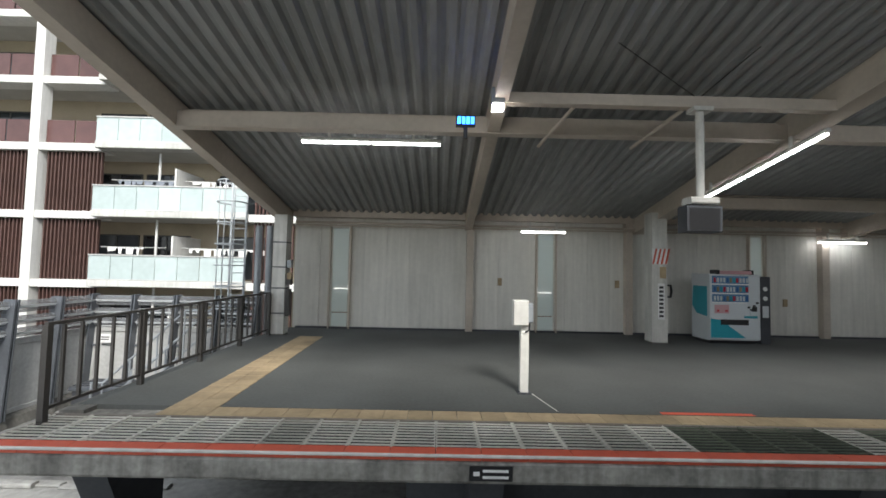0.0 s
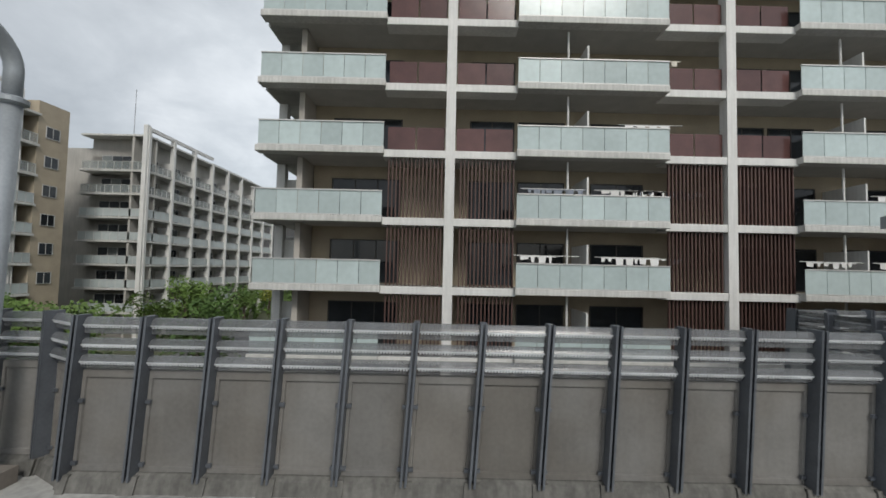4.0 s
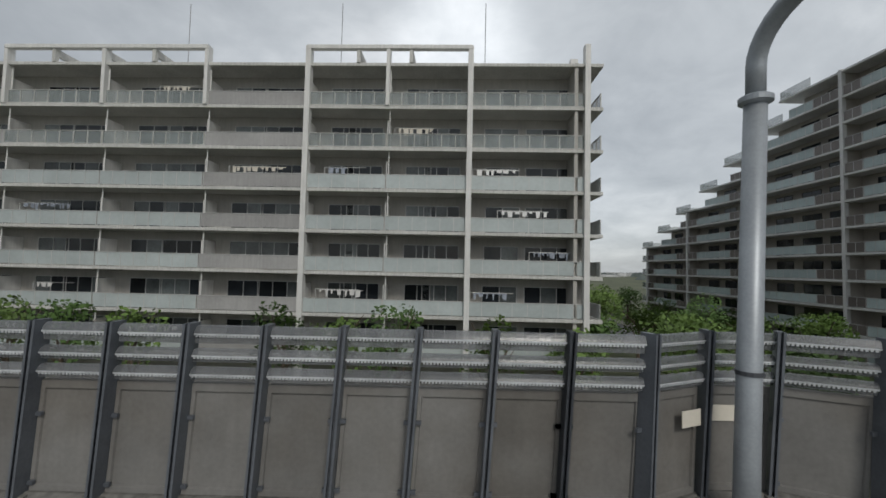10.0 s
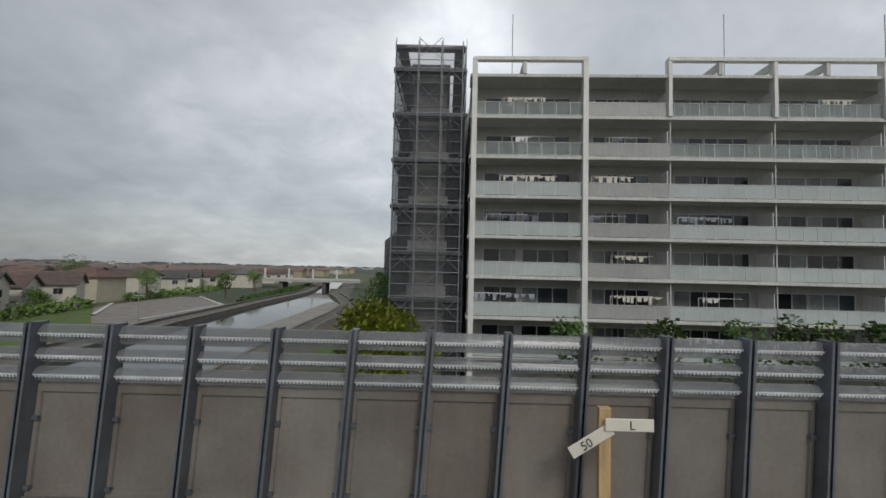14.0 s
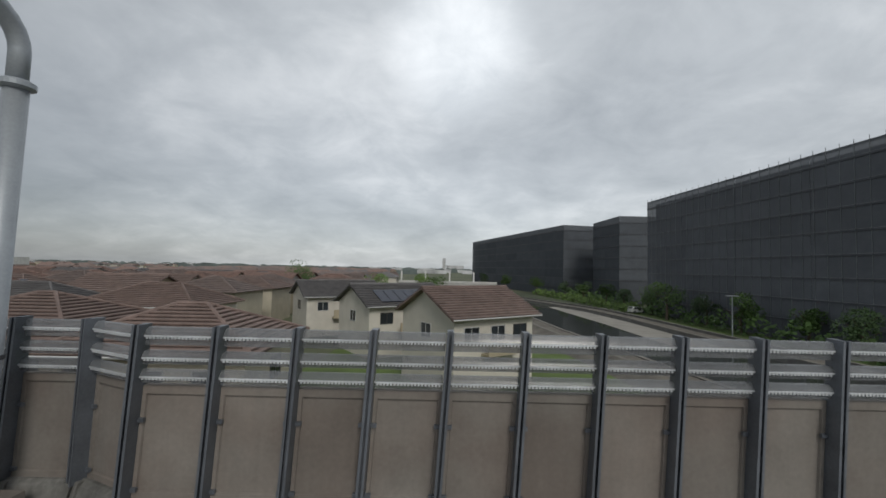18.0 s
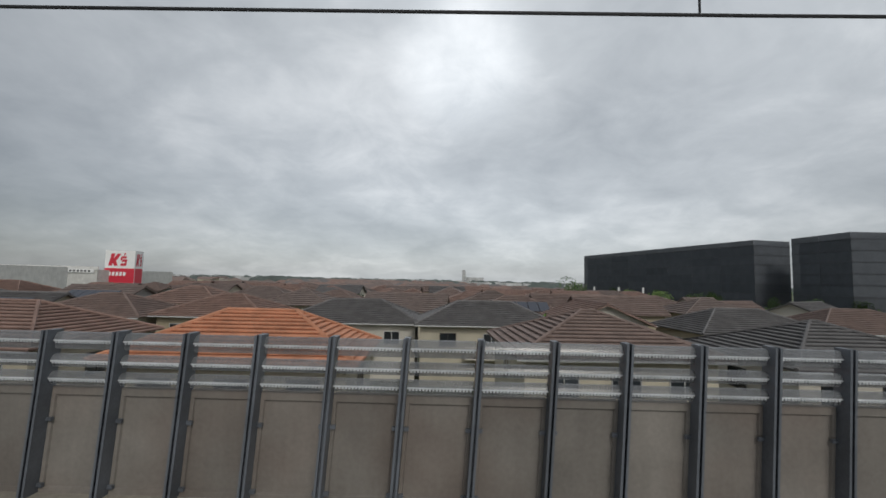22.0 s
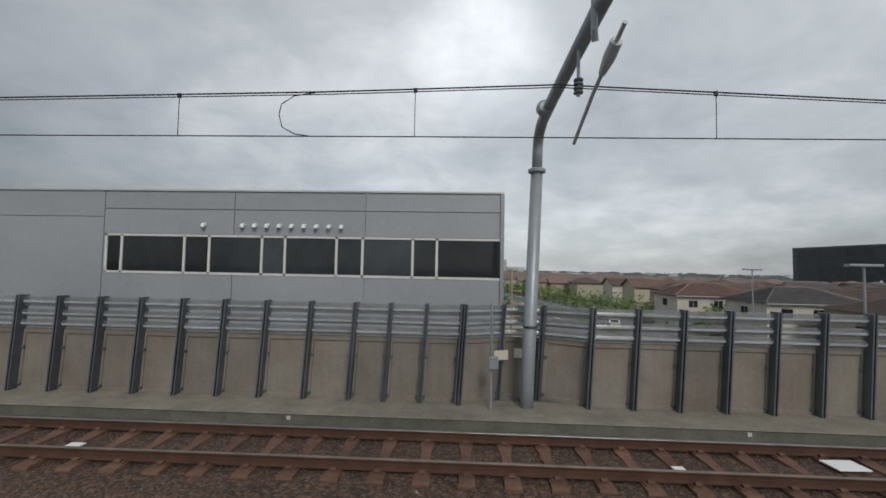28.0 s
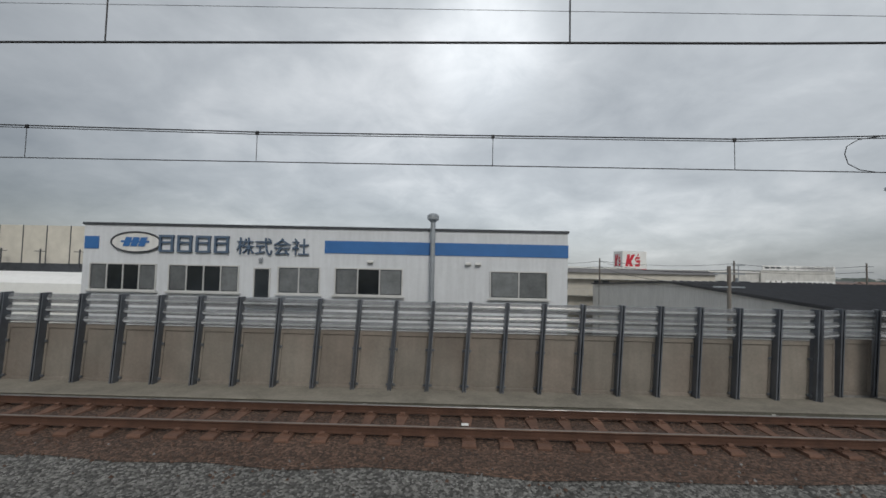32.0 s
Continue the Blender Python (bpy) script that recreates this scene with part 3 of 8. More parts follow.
strip("yard", M_pave, [(9, -480, -349), (95, -500, -352)], GROUND + 0.02, "pale paved industrial yard", "yard")
strip("road", M_asph, [(20, -453, -446), (115, -475.5, -469), (400, -541, -533)], GROUND + 0.035, "straight side street behind the works", "road")
strip("road", M_asph, [(8, -346, -322), (105, -349, -328.8), (395, -397, -384), (900, -480, -462)], GROUND + 0.03, "wide asphalt road with two carriageways", "road")
g = Geo()
for k in range(34):
    y = 12 + k * 11
    for o in (0.27, 0.73):
        xl = np.interp(y, [8, 105, 395], [-346, -349, -397])
        xr = np.interp(y, [8, 105, 395], [-322, -328.8, -384])
        x = xl + (xr - xl) * o
        g.poly((x - 0.1, y, GROUND + 0.045), (x + 0.1, y, GROUND + 0.045), (x - 0.6, y + 5, GROUND + 0.045), (x - 0.8, y + 5, GROUND + 0.045))
solid("road_marking", g, M_signwhite, "white broken lane lines on the wide road", "road marking", "structure")
strip("median", M_grass, [(60, -338.5, -337), (105, -340, -338), (395, -391, -390)], GROUND + 0.1, "narrow planted strip between the carriageways", "median")

# ---- viaduct ----
g = Geo()
XS = list(np.arange(60, -521, -10.0))
prof = lambda x: [(-22, -0.62), (along(BAR, x) + 0.75, -0.62), (along(BAR, x) + 0.75, -2.0), (along(BAR, x) - 2.0, -3.0), (-22, -3.0)]
for xa, xb in zip(XS, XS[1:]):
    pa, pb = prof(xa), prof(xb)
    if xa <= 0:
        for k in range(len(pa)):
            j = (k + 1) % len(pa)
            g.poly((xa, *pa[k]), (xa, *pa[j]), (xb, *pb[j]), (xb, *pb[k]))
    else:
        pa2 = [(y if y < 5 else 14.0, z) for y, z in pa]
        pb2 = [(y if y < 5 else 14.0, z) for y, z in pb]
        for k in range(len(pa2)):
            j = (k + 1) % len(pa2)
            g.poly((xa, *pa2[k]), (xa, *pa2[j]), (xb, *pb2[j]), (xb, *pb2[k]))
g.box(-9.6, 0.4, 6.4, 13.0, -1.4, -0.625)
solid("viaduct", g, M_deck, "stained concrete deck of the railway viaduct", "viaduct", "structure")


# ---- noise barrier ----
P = 1.1
LEAN = 0.06


def leaning(g):
    """The posts and panels lean a little along the track."""
    g.v = [(x + LEAN * (z - 2.0), y, z) for x, y, z in g.v]
    return g


post_g = Geo()
# two channels back to back with a dark slot between them, drawn as one section
SEC = [(-0.052, -0.152), (-0.018, -0.152), (-0.018, -0.14), (-0.034, -0.14), (-0.034, -0.05), (0.034, -0.05), (0.034, -0.14), (0.018, -0.14), (0.018, -0.152), (0.052, -0.152),
       (0.052, -0.14), (0.046, -0.14), (0.046, 0.115), (-0.046, 0.115), (-0.046, -0.14), (-0.052, -0.14)]
N_ = len(SEC)
post_g.v += [(x, y, -0.42) for x, y in SEC] + [(x, y, 2.065) for x, y in SEC]
post_g.f += [(k, (k + 1) % N_, N_ + (k + 1) % N_, N_ + k) for k in range(N_)] + [tuple(range(N_, 2 * N_)), tuple(reversed(range(N_)))]
for z in (-0.24, 0.72):
    post_g.box(-0.125, 0.125, 0.03, 0.075, z - 0.028, z + 0.028)
post_me = leaning(post_g).mesh("post", M_steel)
a, b = 0.05, P - 0.05
# recessed panel: outer edge, bevelled rim, sunk face
pan_g = Geo()
ro, ri = [(a, -0.36), (b, -0.36), (b, 1.2), (a, 1.2)], [(a + 0.05, -0.28), (b - 0.05, -0.28), (b - 0.05, 1.08), (a + 0.05, 1.08)]
pan_g.v += [(x, 0.17, z) for x, z in ro] + [(x, 0.068, z) for x, z in ro] + [(x, 0.072, z) for x, z in ri] + [(x + (0.012 if x < 0.5 else -0.012), 0.105, z + (0.012 if z < 0.5 else -0.012)) for x, z in ri]
for k in range(4):
    j = (k + 1) % 4
    for r in (0, 4, 8):
        pan_g.f.append((r + k, r + j, r + 4 + j, r + 4 + k))
pan_g.f += [(12, 13, 14, 15), (3, 2, 1, 0)]
pan_me = leaning(pan_g).mesh("panel", M_conc)
pan_me_g = pan_g.mesh("panel", M_conc_g)
pan_me_y = pan_g.mesh("panel", M_conc_y)
pan_me_p = pan_g.mesh("panel", M_conc_p)
sl_me = []
for k, (z0, z1) in enumerate(((1.235, 1.44), (1.50, 1.70), (1.765, 2.03))):
    s = Geo()
    zm = z0 + (z1 - z0) * 0.62
    curve = [(0.05, z0), (0.0, z0 + 0.012), (-0.012, zm - 0.055), (-0.05, zm - 0.035), (-0.052, zm - 0.01), (-0.035, zm + 0.03), (0.0, z1 - 0.012), (0.05, z1)]
    s.prism(curve + [(y + 0.009, z) for y, z in reversed(curve)], 0.058, P - 0.058)
    # row of drain teeth under the front lip
    for j in range(19):
        x = 0.085 + j * 0.05
        s.box(x, x + 0.026, -0.046, -0.02, zm - 0.062, zm - 0.03)
    me = leaning(s).mesh("slat", M_louv)
    me.materials.append(M_lip)
    # front lip face and teeth get the painted highlight colour
    for q in me.polygons:
        if q.index == 3 or q.index >= 18:
            q.material_index = 1
    sl_me.append(me)
foot_g = Geo()
foot_g.prism([(-0.12, -0.66), (0.3, -0.66), (0.3, -0.36), (0.02, -0.36), (-0.06, -0.42)], 0.0, P)
for x in (0.0, P - 0.13):
    foot_g.prism([(-0.16, -0.66), (-0.12, -0.66), (-0.02, -0.37), (-0.08, -0.37)], x, x + 0.13)
foot_me = leaning(foot_g).mesh("foot", M_conc_d)


def bay(parent, pa, pb, last=False, foot=True, pale=False):
    """One bay of the barrier from post to post."""
    d = math.hypot(pb[0] - pa[0], pb[1] - pa[1])
    turn = math.degrees(math.atan2(pb[1] - pa[1], pb[0] - pa[0]))
    m = pose(pa[0], pa[1], 0, 0, 0, turn) @ Matrix.Diagonal((d / P, 1, 1, 1))
    px_ = parent.location.x
    for nm, me in (("panel", pan_me_p if pale else pan_me_g if px_ > -85 else pan_me_y if px_ < -300 else pan_me), *(("slat", q) for q in sl_me), *((("foot", foot_me),) if foot else ())):
        ob = part(nm, me, None, parent)
        ob.matrix_basis = m
    for q in (pa, pb) if last else (pa,):
        part("post", post_me, None, parent, at=(q[0], q[1], 0), turn=turn)


# post positions run from known ones on either side of each mast
ANCHOR = [-9.02, -10.35, -11.19, -13.37, -23.86, -24.75, -25.64, -26.53, -29.99, -34.36, -39.25, -42.36, -48.12, -51.34, -56.91, -61.27, -67.94, -71.15, -79.83, -83.01, -90.81, -95.13, -105.77,
          -106.92, -107.9, -108.99, -116.81, -121.08, -130.14, -134.45, -174.01, -178.24, -190.39, -194.66, -207.43, -211.77, -225.02, -226.19, -242.09, -246.47, -260.33, -264.56, -278.81, -283.05,
          -289.41, -292.68, -338.54, -342.9, -359.04, -361.13, -362.03, -362.93, -363.82, -366.08, -380.05, -384.22, -399.83, -404.04, -420.51, -424.65, -440.42, -445.46, -463.0]
posts = [ANCHOR[0]]
for xa, xb in zip(ANCHOR, ANCHOR[1:]):
    n = max(1, round((xa - xb) / 1.085))
    posts += [xa + (xb - xa) * (k + 1) / n for k in range(n)]
MASTS = [-25.2, -65.45, -106.28, -144.55, -182.45, -225.55, -267.95, -313.5, -359.45, -389.7, -431.0]
offs = {}
for mx in MASTS:
    i = min(range(len(posts)), key=lambda k: abs(posts[k] - 0.5 - mx))
    offs[i], offs[i + 1] = 0.5, 0.5
pts2 = [(x, along(BAR, x) + offs.get(i, 0)) for i, x in enumerate(posts)]
cuts = [0] + [min(range(len(posts)), key=lambda k: abs(posts[k] + 2.0 - mx)) for mx in MASTS] + [len(posts) - 1]
for ca, cb in zip(cuts, cuts[1:]):
    if cb <= ca:
        continue
    th = thing("noise_barrier", "concrete panel noise barrier with steel posts and aluminium louvre top", "noise barrier", "barrier lengths along the track", at=(pts2[ca][0], pts2[ca][1], -0.66))
    ox, oy = pts2[ca]
    for i in range(ca, cb):
        q0, q1 = pts2[i + 1], pts2[i]
        bay(th, (q0[0] - ox, q0[1] - oy), (q1[0] - ox, q1[1] - oy), last=i == ca)
    for c in th.children:
        c.matrix_basis = pose(0, 0, 0.66) @ c.matrix_basis
# notices on the barrier beside the masts
for mx in MASTS:
    for dx, dy in ((-0.62, 0.34), (0.02, 0.62)) if -70 < mx < -60 else ((0.13, 0.62), (0.9, 0.34)) if mx > -300 else ((-0.72, 0.3), (-0.16, 0.62)):
        if mx > -40 or -440 < mx < -380 or -300 < mx < -150:
            continue
        x = mx + dx
        y = along(BAR, x) + dy - 0.03
        g = Geo().box(-0.2, 0.2, -0.012, 0, 0.72, 0.96)
        ob = solid("notice", g, M_paper, "blank pale paper notice fixed to a barrier panel", "notice")
        ob.matrix_basis = pose(x, y, -0.05, 0, 0, 0 if dy > 0.5 else (24 if dx < 0 else -24))

# walkway and plinth before the barrier on the later stretch, low kerb on the first
g, face, slot = Geo(), Geo(), Geo()
for xa, xb in zip(range(-240, -520, -10), range(-250, -530, -10)):
    ya, yb = along(BAR, xa), along(BAR, xb)
    w = lambda x: float(np.interp(-x, [240, 300, 320, 362, 400, 425, 445], [0.2, 0.35, 1.05, 1.07, 1.03, 1.06, 1.06]))
    ca, cb = ya - w(xa), yb - w(xb)
    g.poly((xa, ya + 0.3, -0.355), (xa, ca, -0.355), (xb, cb, -0.355), (xb, yb + 0.3, -0.355))
    g.poly((xa, ca, -0.355), (xa, ca - 0.012, -0.372), (xb, cb - 0.012, -0.372), (xb, cb, -0.355))
    g.poly((xa, ca - 0.012, -0.372), (xa, ca + 0.02, -0.395), (xb, cb + 0.02, -0.395), (xb, cb - 0.012, -0.372))
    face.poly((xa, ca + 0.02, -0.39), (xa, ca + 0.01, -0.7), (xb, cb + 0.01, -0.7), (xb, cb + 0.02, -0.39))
    ym = (ca + cb) / 2
    slot.cbox((xa + xb) / 2 - 0.045, (xa + xb) / 2 + 0.045, ym - 0.004, ym + 0.06, -0.5, -0.42, 0.004)
wk = thing("walkway", "stained concrete walkway kerb at the foot of the barrier", "walkway", kind="structure")
part("slab", g, M_walk, wk)
# edge face in a darker grey-green than the slab top
part("edge_face", face, M_walkface, wk, "darker grey-green concrete edge")
part("pale_plate", slot, M_slab, wk)

# ---- track beyond the train ----
TUP = 0.06
bal = Geo()
random.seed(4)
NX = 150
rows = []
for i in range(NX + 1):
    x = -300 - i * (200 / NX)
    c = along(TRK, x)
    near = min(-2.4, c - 3.0)
    offsy = [c + 2.2, c + 1.5, c + 0.88, c + 0.53, c, c - 0.53, c - 0.88, c - 1.5, c - 2.1, c - 2.9, c - 3.9, c - 5.0, c - 6.2, c - 7.6, c - 9.5]
    hs = [-0.6, -0.45, -0.23, -0.215, -0.222, -0.215, -0.235, -0.29, -0.36, -0.42, -0.45, -0.44, -0.40, -0.36, -0.36]
    rows.append([(x, y, z + random.uniform(-0.018, 0.018)) for y, z in zip(offsy, hs)])
for ra, rb in zip(rows, rows[1:]):
    for k in range(len(ra) - 1):
        bal.poly(ra[k], ra[k + 1], rb[k + 1], rb[k])
solid("ballast", bal, M_ballast, "grey crushed-stone track ballast", "ballast", "structure").location.z = TUP
# rust-stained strip under the rails
st = Geo()
edge = []
for r_ in rows:
    u = random.uniform(0.0, 0.5)
    edge.append([tuple(Vector(p) + Vector((0, 0, 0.006))) for p in r_[1:8]] + [tuple(Vector(r_[7]).lerp(Vector(r_[8]), u) + Vector((0, 0, 0.014)))])
for ra, rb in zip(edge, edge[1:]):
    for k in range(7):
        st.poly(ra[k], ra[k + 1], rb[k + 1], rb[k])
solid("stained_ballast", st, M_ballast_r, "rust-brown ballast between the rails", "ballast", "structure").location.z = TUP
# loose stones
stone_grey, stone_brown = Geo(), Geo()
random.seed(8)
for i in range(26000):
    x = random.uniform(-355, -458)
    c = along(TRK, x)
    y = c + random.choice((random.uniform(-1.3, 1.6), random.uniform(-7.5, -0.9), random.uniform(-7.5, -0.9)))
    offsy = [c - 9.5, c - 5.0, c - 3.9, c - 2.1, c - 1.5, c - 0.88, c - 0.53, c + 0.53, c + 0.88, c + 1.5, c + 2.2]
    z = np.interp(y, offsy, [-0.36, -0.44, -0.45, -0.36, -0.29, -0.235, -0.215, -0.215, -0.23, -0.45, -0.6])
    stone = stone_brown if y > c - 1.75 + 0.25 * math.sin(x * 1.3) + random.gauss(0, 0.28) else stone_grey
    r = random.uniform(0.018, 0.042)
    a = random.uniform(0, 6.3)
    ca, sa = math.cos(a) * r, math.sin(a) * r
    i0 = len(stone.v)
    stone.v += [(x + ca, y + sa, z), (x - sa, y + ca, z), (x - ca, y - sa, z), (x + sa, y - ca, z), (x + random.uniform(-r, r) * 0.5, y + random.uniform(-r, r) * 0.5, z + r * 1.1)]
    stone.f += [(i0, i0 + 1, i0 + 4), (i0 + 1, i0 + 2, i0 + 4), (i0 + 2, i0 + 3, i0 + 4), (i0 + 3, i0, i0 + 4)]
M_stone = mat("stone_grey", (0.17, 0.165, 0.16), 0.9, vary=0.7, scale=9, fine=30, bump=0)
M_stone_r = mat("stone_brown", (0.085, 0.05, 0.036), 0.9, vary=0.5, scale=9, fine=30, bump=0)
solid("gravel_stones", stone_brown, M_stone_r, "rust-brown stones lying between the rails", "gravel", "stuff").location.z = TUP
solid("gravel_stones", stone_grey, M_stone, "loose grey stones lying on the ballast", "gravel", "stuff").location.z = TUP

track = thing("railway_track", "rust-brown rails on rusty sleepers in ballast", "railway track", kind="structure", at=(0, 0, TUP))
for s, nm in ((-0.565, "rail"), (0.565, "rail")):
    body, head = Geo(), Geo()
    for xa, xb in zip(range(-296, -500, -4), range(-300, -504, -4)):
        ya, yb = along(TRK, xa) + s, along(TRK, xb) + s
        pr = [(-0.064, -0.153), (0.064, -0.153), (0.064, -0.14), (0.012, -0.12), (0.012, -0.045), (0.033, -0.03), (0.033, -0.006), (-0.033, -0.006), (-0.033, -0.03), (-0.012, -0.045), (-0.012, -0.12), (-0.064, -0.14)]
        for k in range(len(pr)):
            j = (k + 1) % len(pr)
            body.poly((xa, ya + pr[k][0], pr[k][1]), (xa, ya + pr[j][0], pr[j][1]), (xb, yb + pr[j][0], pr[j][1]), (xb, yb + pr[k][0], pr[k][1]))
        hp = [(-0.033, -0.012), (0.033, -0.012), (0.028, 0.0), (-0.028, 0.0)]
        for k in range(4):
            j = (k + 1) % 4
            head.poly((xa, ya + hp[k][0], hp[k][1]), (xa, ya + hp[j][0], hp[j][1]), (xb, yb + hp[j][0], hp[j][1]), (xb, yb + hp[k][0], hp[k][1]))
    r = part(nm, body, M_rust, track)
    part("rail_head", head, M_railtop if s > 0 else M_raildull, r, "bright worn rail head" if s > 0 else "dull brown-grey rail head")
sl = Geo()
prof = [(-0.90, 0.125, -0.36), (-0.90, 0.125, -0.2), (-0.87, 0.12, -0.168), (-0.40, 0.12, -0.166), (-0.14, 0.08, -0.192), (0.14, 0.08, -0.192), (0.40, 0.12, -0.166), (0.87, 0.12, -0.168), (0.90, 0.125, -0.2), (0.90, 0.125, -0.36)]
for (ya, wa, za), (yb, wb, zb) in zip(prof, prof[1:]):
    sl.poly((-wa, ya, za), (wa, ya, za), (wb, yb, zb), (-wb, yb, zb))
    sl.poly((wa, ya, za), (wa + 0.02, ya, -0.36), (wb + 0.02, yb, -0.36), (wb, yb, zb))
    sl.poly((-wb, yb, zb), (-wb - 0.02, yb, -0.36), (-wa - 0.02, ya, -0.36), (-wa, ya, za))
for s in (-0.565, 0.565):
    sl.box(-0.09, 0.09, s - 0.16, s + 0.16, -0.167, -0.15)
    for o in (-0.11, 0.11):
        sl.cbox(-0.045, 0.045, s + o - 0.035, s + o + 0.035, -0.151, -0.105, 0.012)
sl_mesh = sl.mesh("sleeper", M_sleeper)
x = -318.0
while x > -468:
    part("sleeper", sl_mesh, None, track, at=(x, along(TRK, x), 0), turn=heading(TRK, x))
    x -= 0.662


# ---- catenary masts and wires ----
def ring_stack(g, c, axis, n, r):
    for k in range(n):
        a = Vector(c) + Vector(axis) * (k * 0.07)
        b = a + Vector(axis) * 0.03
        g.tube([a, b], r, 10)


def mast(x, reach, bracket):
    y = along(BAR, x) - 0.1
    m = thing("catenary_mast", "grey tubular steel catenary mast with a bent arm over the tracks", "mast", "catenary masts", at=(x, y, -0.66), turn=heading(BAR, x) + (0 if x > -300 else (2 if x > -370 else 6)))
    part("pole", Geo().tube([(-0.13, 0, 0), (-0.1, 0, 1.0), (0.08, 0, 6.1)], [0.165, 0.16, 0.145], 20), M_galv, m, smooth=True)
    part("flange", Geo().tube([(0.08, 0, 6.0), (0.08, 0, 6.03), (0.08, 0, 6.1), (0.08, 0, 6.13)], [0.15, 0.215, 0.215, 0.17], 20), M_galv, m)
    part("base_plate", Geo().box(-0.3, 0.3, -0.3, 0.3, 0.0, 0.3), M_conc, m)
    bend = [(0.08, 0, 6.1), (0.09, 0, 6.55)]
    for k in range(1, 8):
        a = math.pi / 2 * k / 7
        bend.append((0.09, -0.85 * (1 - math.cos(a)), 6.55 + 0.62 * math.sin(a)))
    bend += [(0.09, -1.5, 7.27), (0.09, -reach, 7.9)]
    arm = part("arm", Geo().tube(bend, 0.125, 18), M_galv, m, smooth=True)
    part("collar", Geo().tube([(0, -1.05, 7.185), (0, -1.12, 7.19), (0, -1.2, 7.19), (0, -1.27, 7.19)], [0.13, 0.19, 0.19, 0.13], 16), M_galv, arm)
    part("clamp", Geo().tube([(-0.05, 0, 2.2), (-0.05, 0, 2.26)], 0.175, 16), M_steel_d, m)
    if bracket:
        t = along(TRK, x) - y
        hang = part("hanger", Geo().tube([(0.05, t - 0.05, 7.4), (0.05, t - 0.05, 6.52)], 0.03, 8), M_galv, m)
        ins = Geo()
        ring_stack(ins, (0.05, t - 0.05, 6.57), (0, 0, 1), 4, 0.08)
        part("insulator", ins, M_insul, m, "dark ribbed insulator")
        part("drop_tube", Geo().tube([(0.0, t - 0.95, 8.4), (0.0, t - 0.95, 7.1), (0.03, t - 0.9, 6.98)], 0.05, 10), M_galv, m)
        part("steady_arm", Geo().tube([(0, t - 2.0, 6.6), (0, t - 0.9, 6.2), (0, t - 0.25, 5.88), (0, t + 0.02, 5.74)], 0.03, 8), M_galvp, m)
        part("insulator", Geo().tube([(0, t - 1.75, 6.51), (0, t - 1.5, 6.42), (0, t - 1.25, 6.33)], [0.08, 0.085, 0.05], 10), M_galvp, m, "pale grey insulator sleeve")
    return m


for mx in MASTS:
    mast(mx, 9.5, mx < -215)


CONT = [(205, 4.58), (241, 4.39), (247, 4.42), (256, 4.54), (261, 4.61), (265, 4.70), (285, 4.72), (342, 5.14), (362, 5.18), (382, 5.11), (392, 5.04), (432, 5.04), (480, 5.10)]
MESS = [(205, 5.18), (218, 5.78), (225.5, 6.08), (233, 5.68), (246, 5.18), (260, 5.4), (268, 5.97), (273, 5.48), (277.5, 5.21), (285, 5.09), (300, 5.28), (313.5, 6.03), (325, 5.38), (339, 5.41), (346, 5.58), (354.3, 5.81), (359.6, 6.08), (363.7, 5.95), (369.4, 5.83), (375, 5.71), (382, 5.77), (389.7, 5.96), (393.6, 5.66), (400, 5.49), (411, 5.39), (418.6, 5.41), (423.3, 5.57), (428, 5.79), (431, 5.90), (437.2, 5.67), (446.7, 5.67), (451.6, 5.74), (471, 6.03), (480, 5.78)]


def at_x(table, x):
    return float(np.interp(-x, [p[0] for p in table], [p[1] for p in table]))


def wires(name, label, table, x0, x1, contact, mess, first, loops=()):
    """A contact wire, a doubled messenger that sags between masts, its droppers and slack jumper loops."""
    th = thing(name, label, "overhead wire", at=(0, 0, 0))
    con, mes = Geo(), Geo()
    xs = sorted(set(np.linspace(x0, x1, 90)) | {-p[0] for p in mess if x1 <= -p[0] <= x0}, reverse=True)
    con.tube([(x, along(table, x), at_x(contact, x)) for x in xs], 0.010, 6)
    mes.tube([(x, along(table, x), at_x(mess, x)) for x in xs], 0.013, 6)
    mes2 = Geo().tube([(x, along(table, x), at_x(mess, x) - 0.045) for x in xs], 0.009, 6)
    part("contact_wire", con, M_wire, th)
    part("messenger_wire", mes, M_wire, th)
    part("messenger_wire", mes2, M_wire, th)
    drops = []
    for (a, gap), end in zip(first, [f[0] + 0.6 for f in first[1:]] + [x1]):
        while a > end:
            drops.append(a)
            a -= gap
    for x in drops:
        y = along(table, x)
        dr = part("dropper", Geo().tube([(x, y, at_x(contact, x)), (x, y, at_x(mess, x) - 0.03)], 0.007, 5), M_wire, th)
        part("clamp", Geo().cbox(x - 0.03, x + 0.03, y - 0.015, y + 0.015, at_x(mess, x) - 0.06, at_x(mess, x) + 0.02, 0.005), M_wire, dr)
    for x in loops:
        y, zm, zc = along(table, x), at_x(mess, x), at_x(contact, x)
        part("jumper", Geo().tube([(x + 0.5, y, zm), (x + 0.1, y, zm - 0.06), (x - 0.12, y, zm - 0.2), (x - 0.16, y, (zm + zc) / 2), (x - 0.1, y, zc + 0.16), (x + 0.12, y, zc + 0.04), (x + 0.4, y, zc)], 0.009, 6), M_wire, th)
    return th


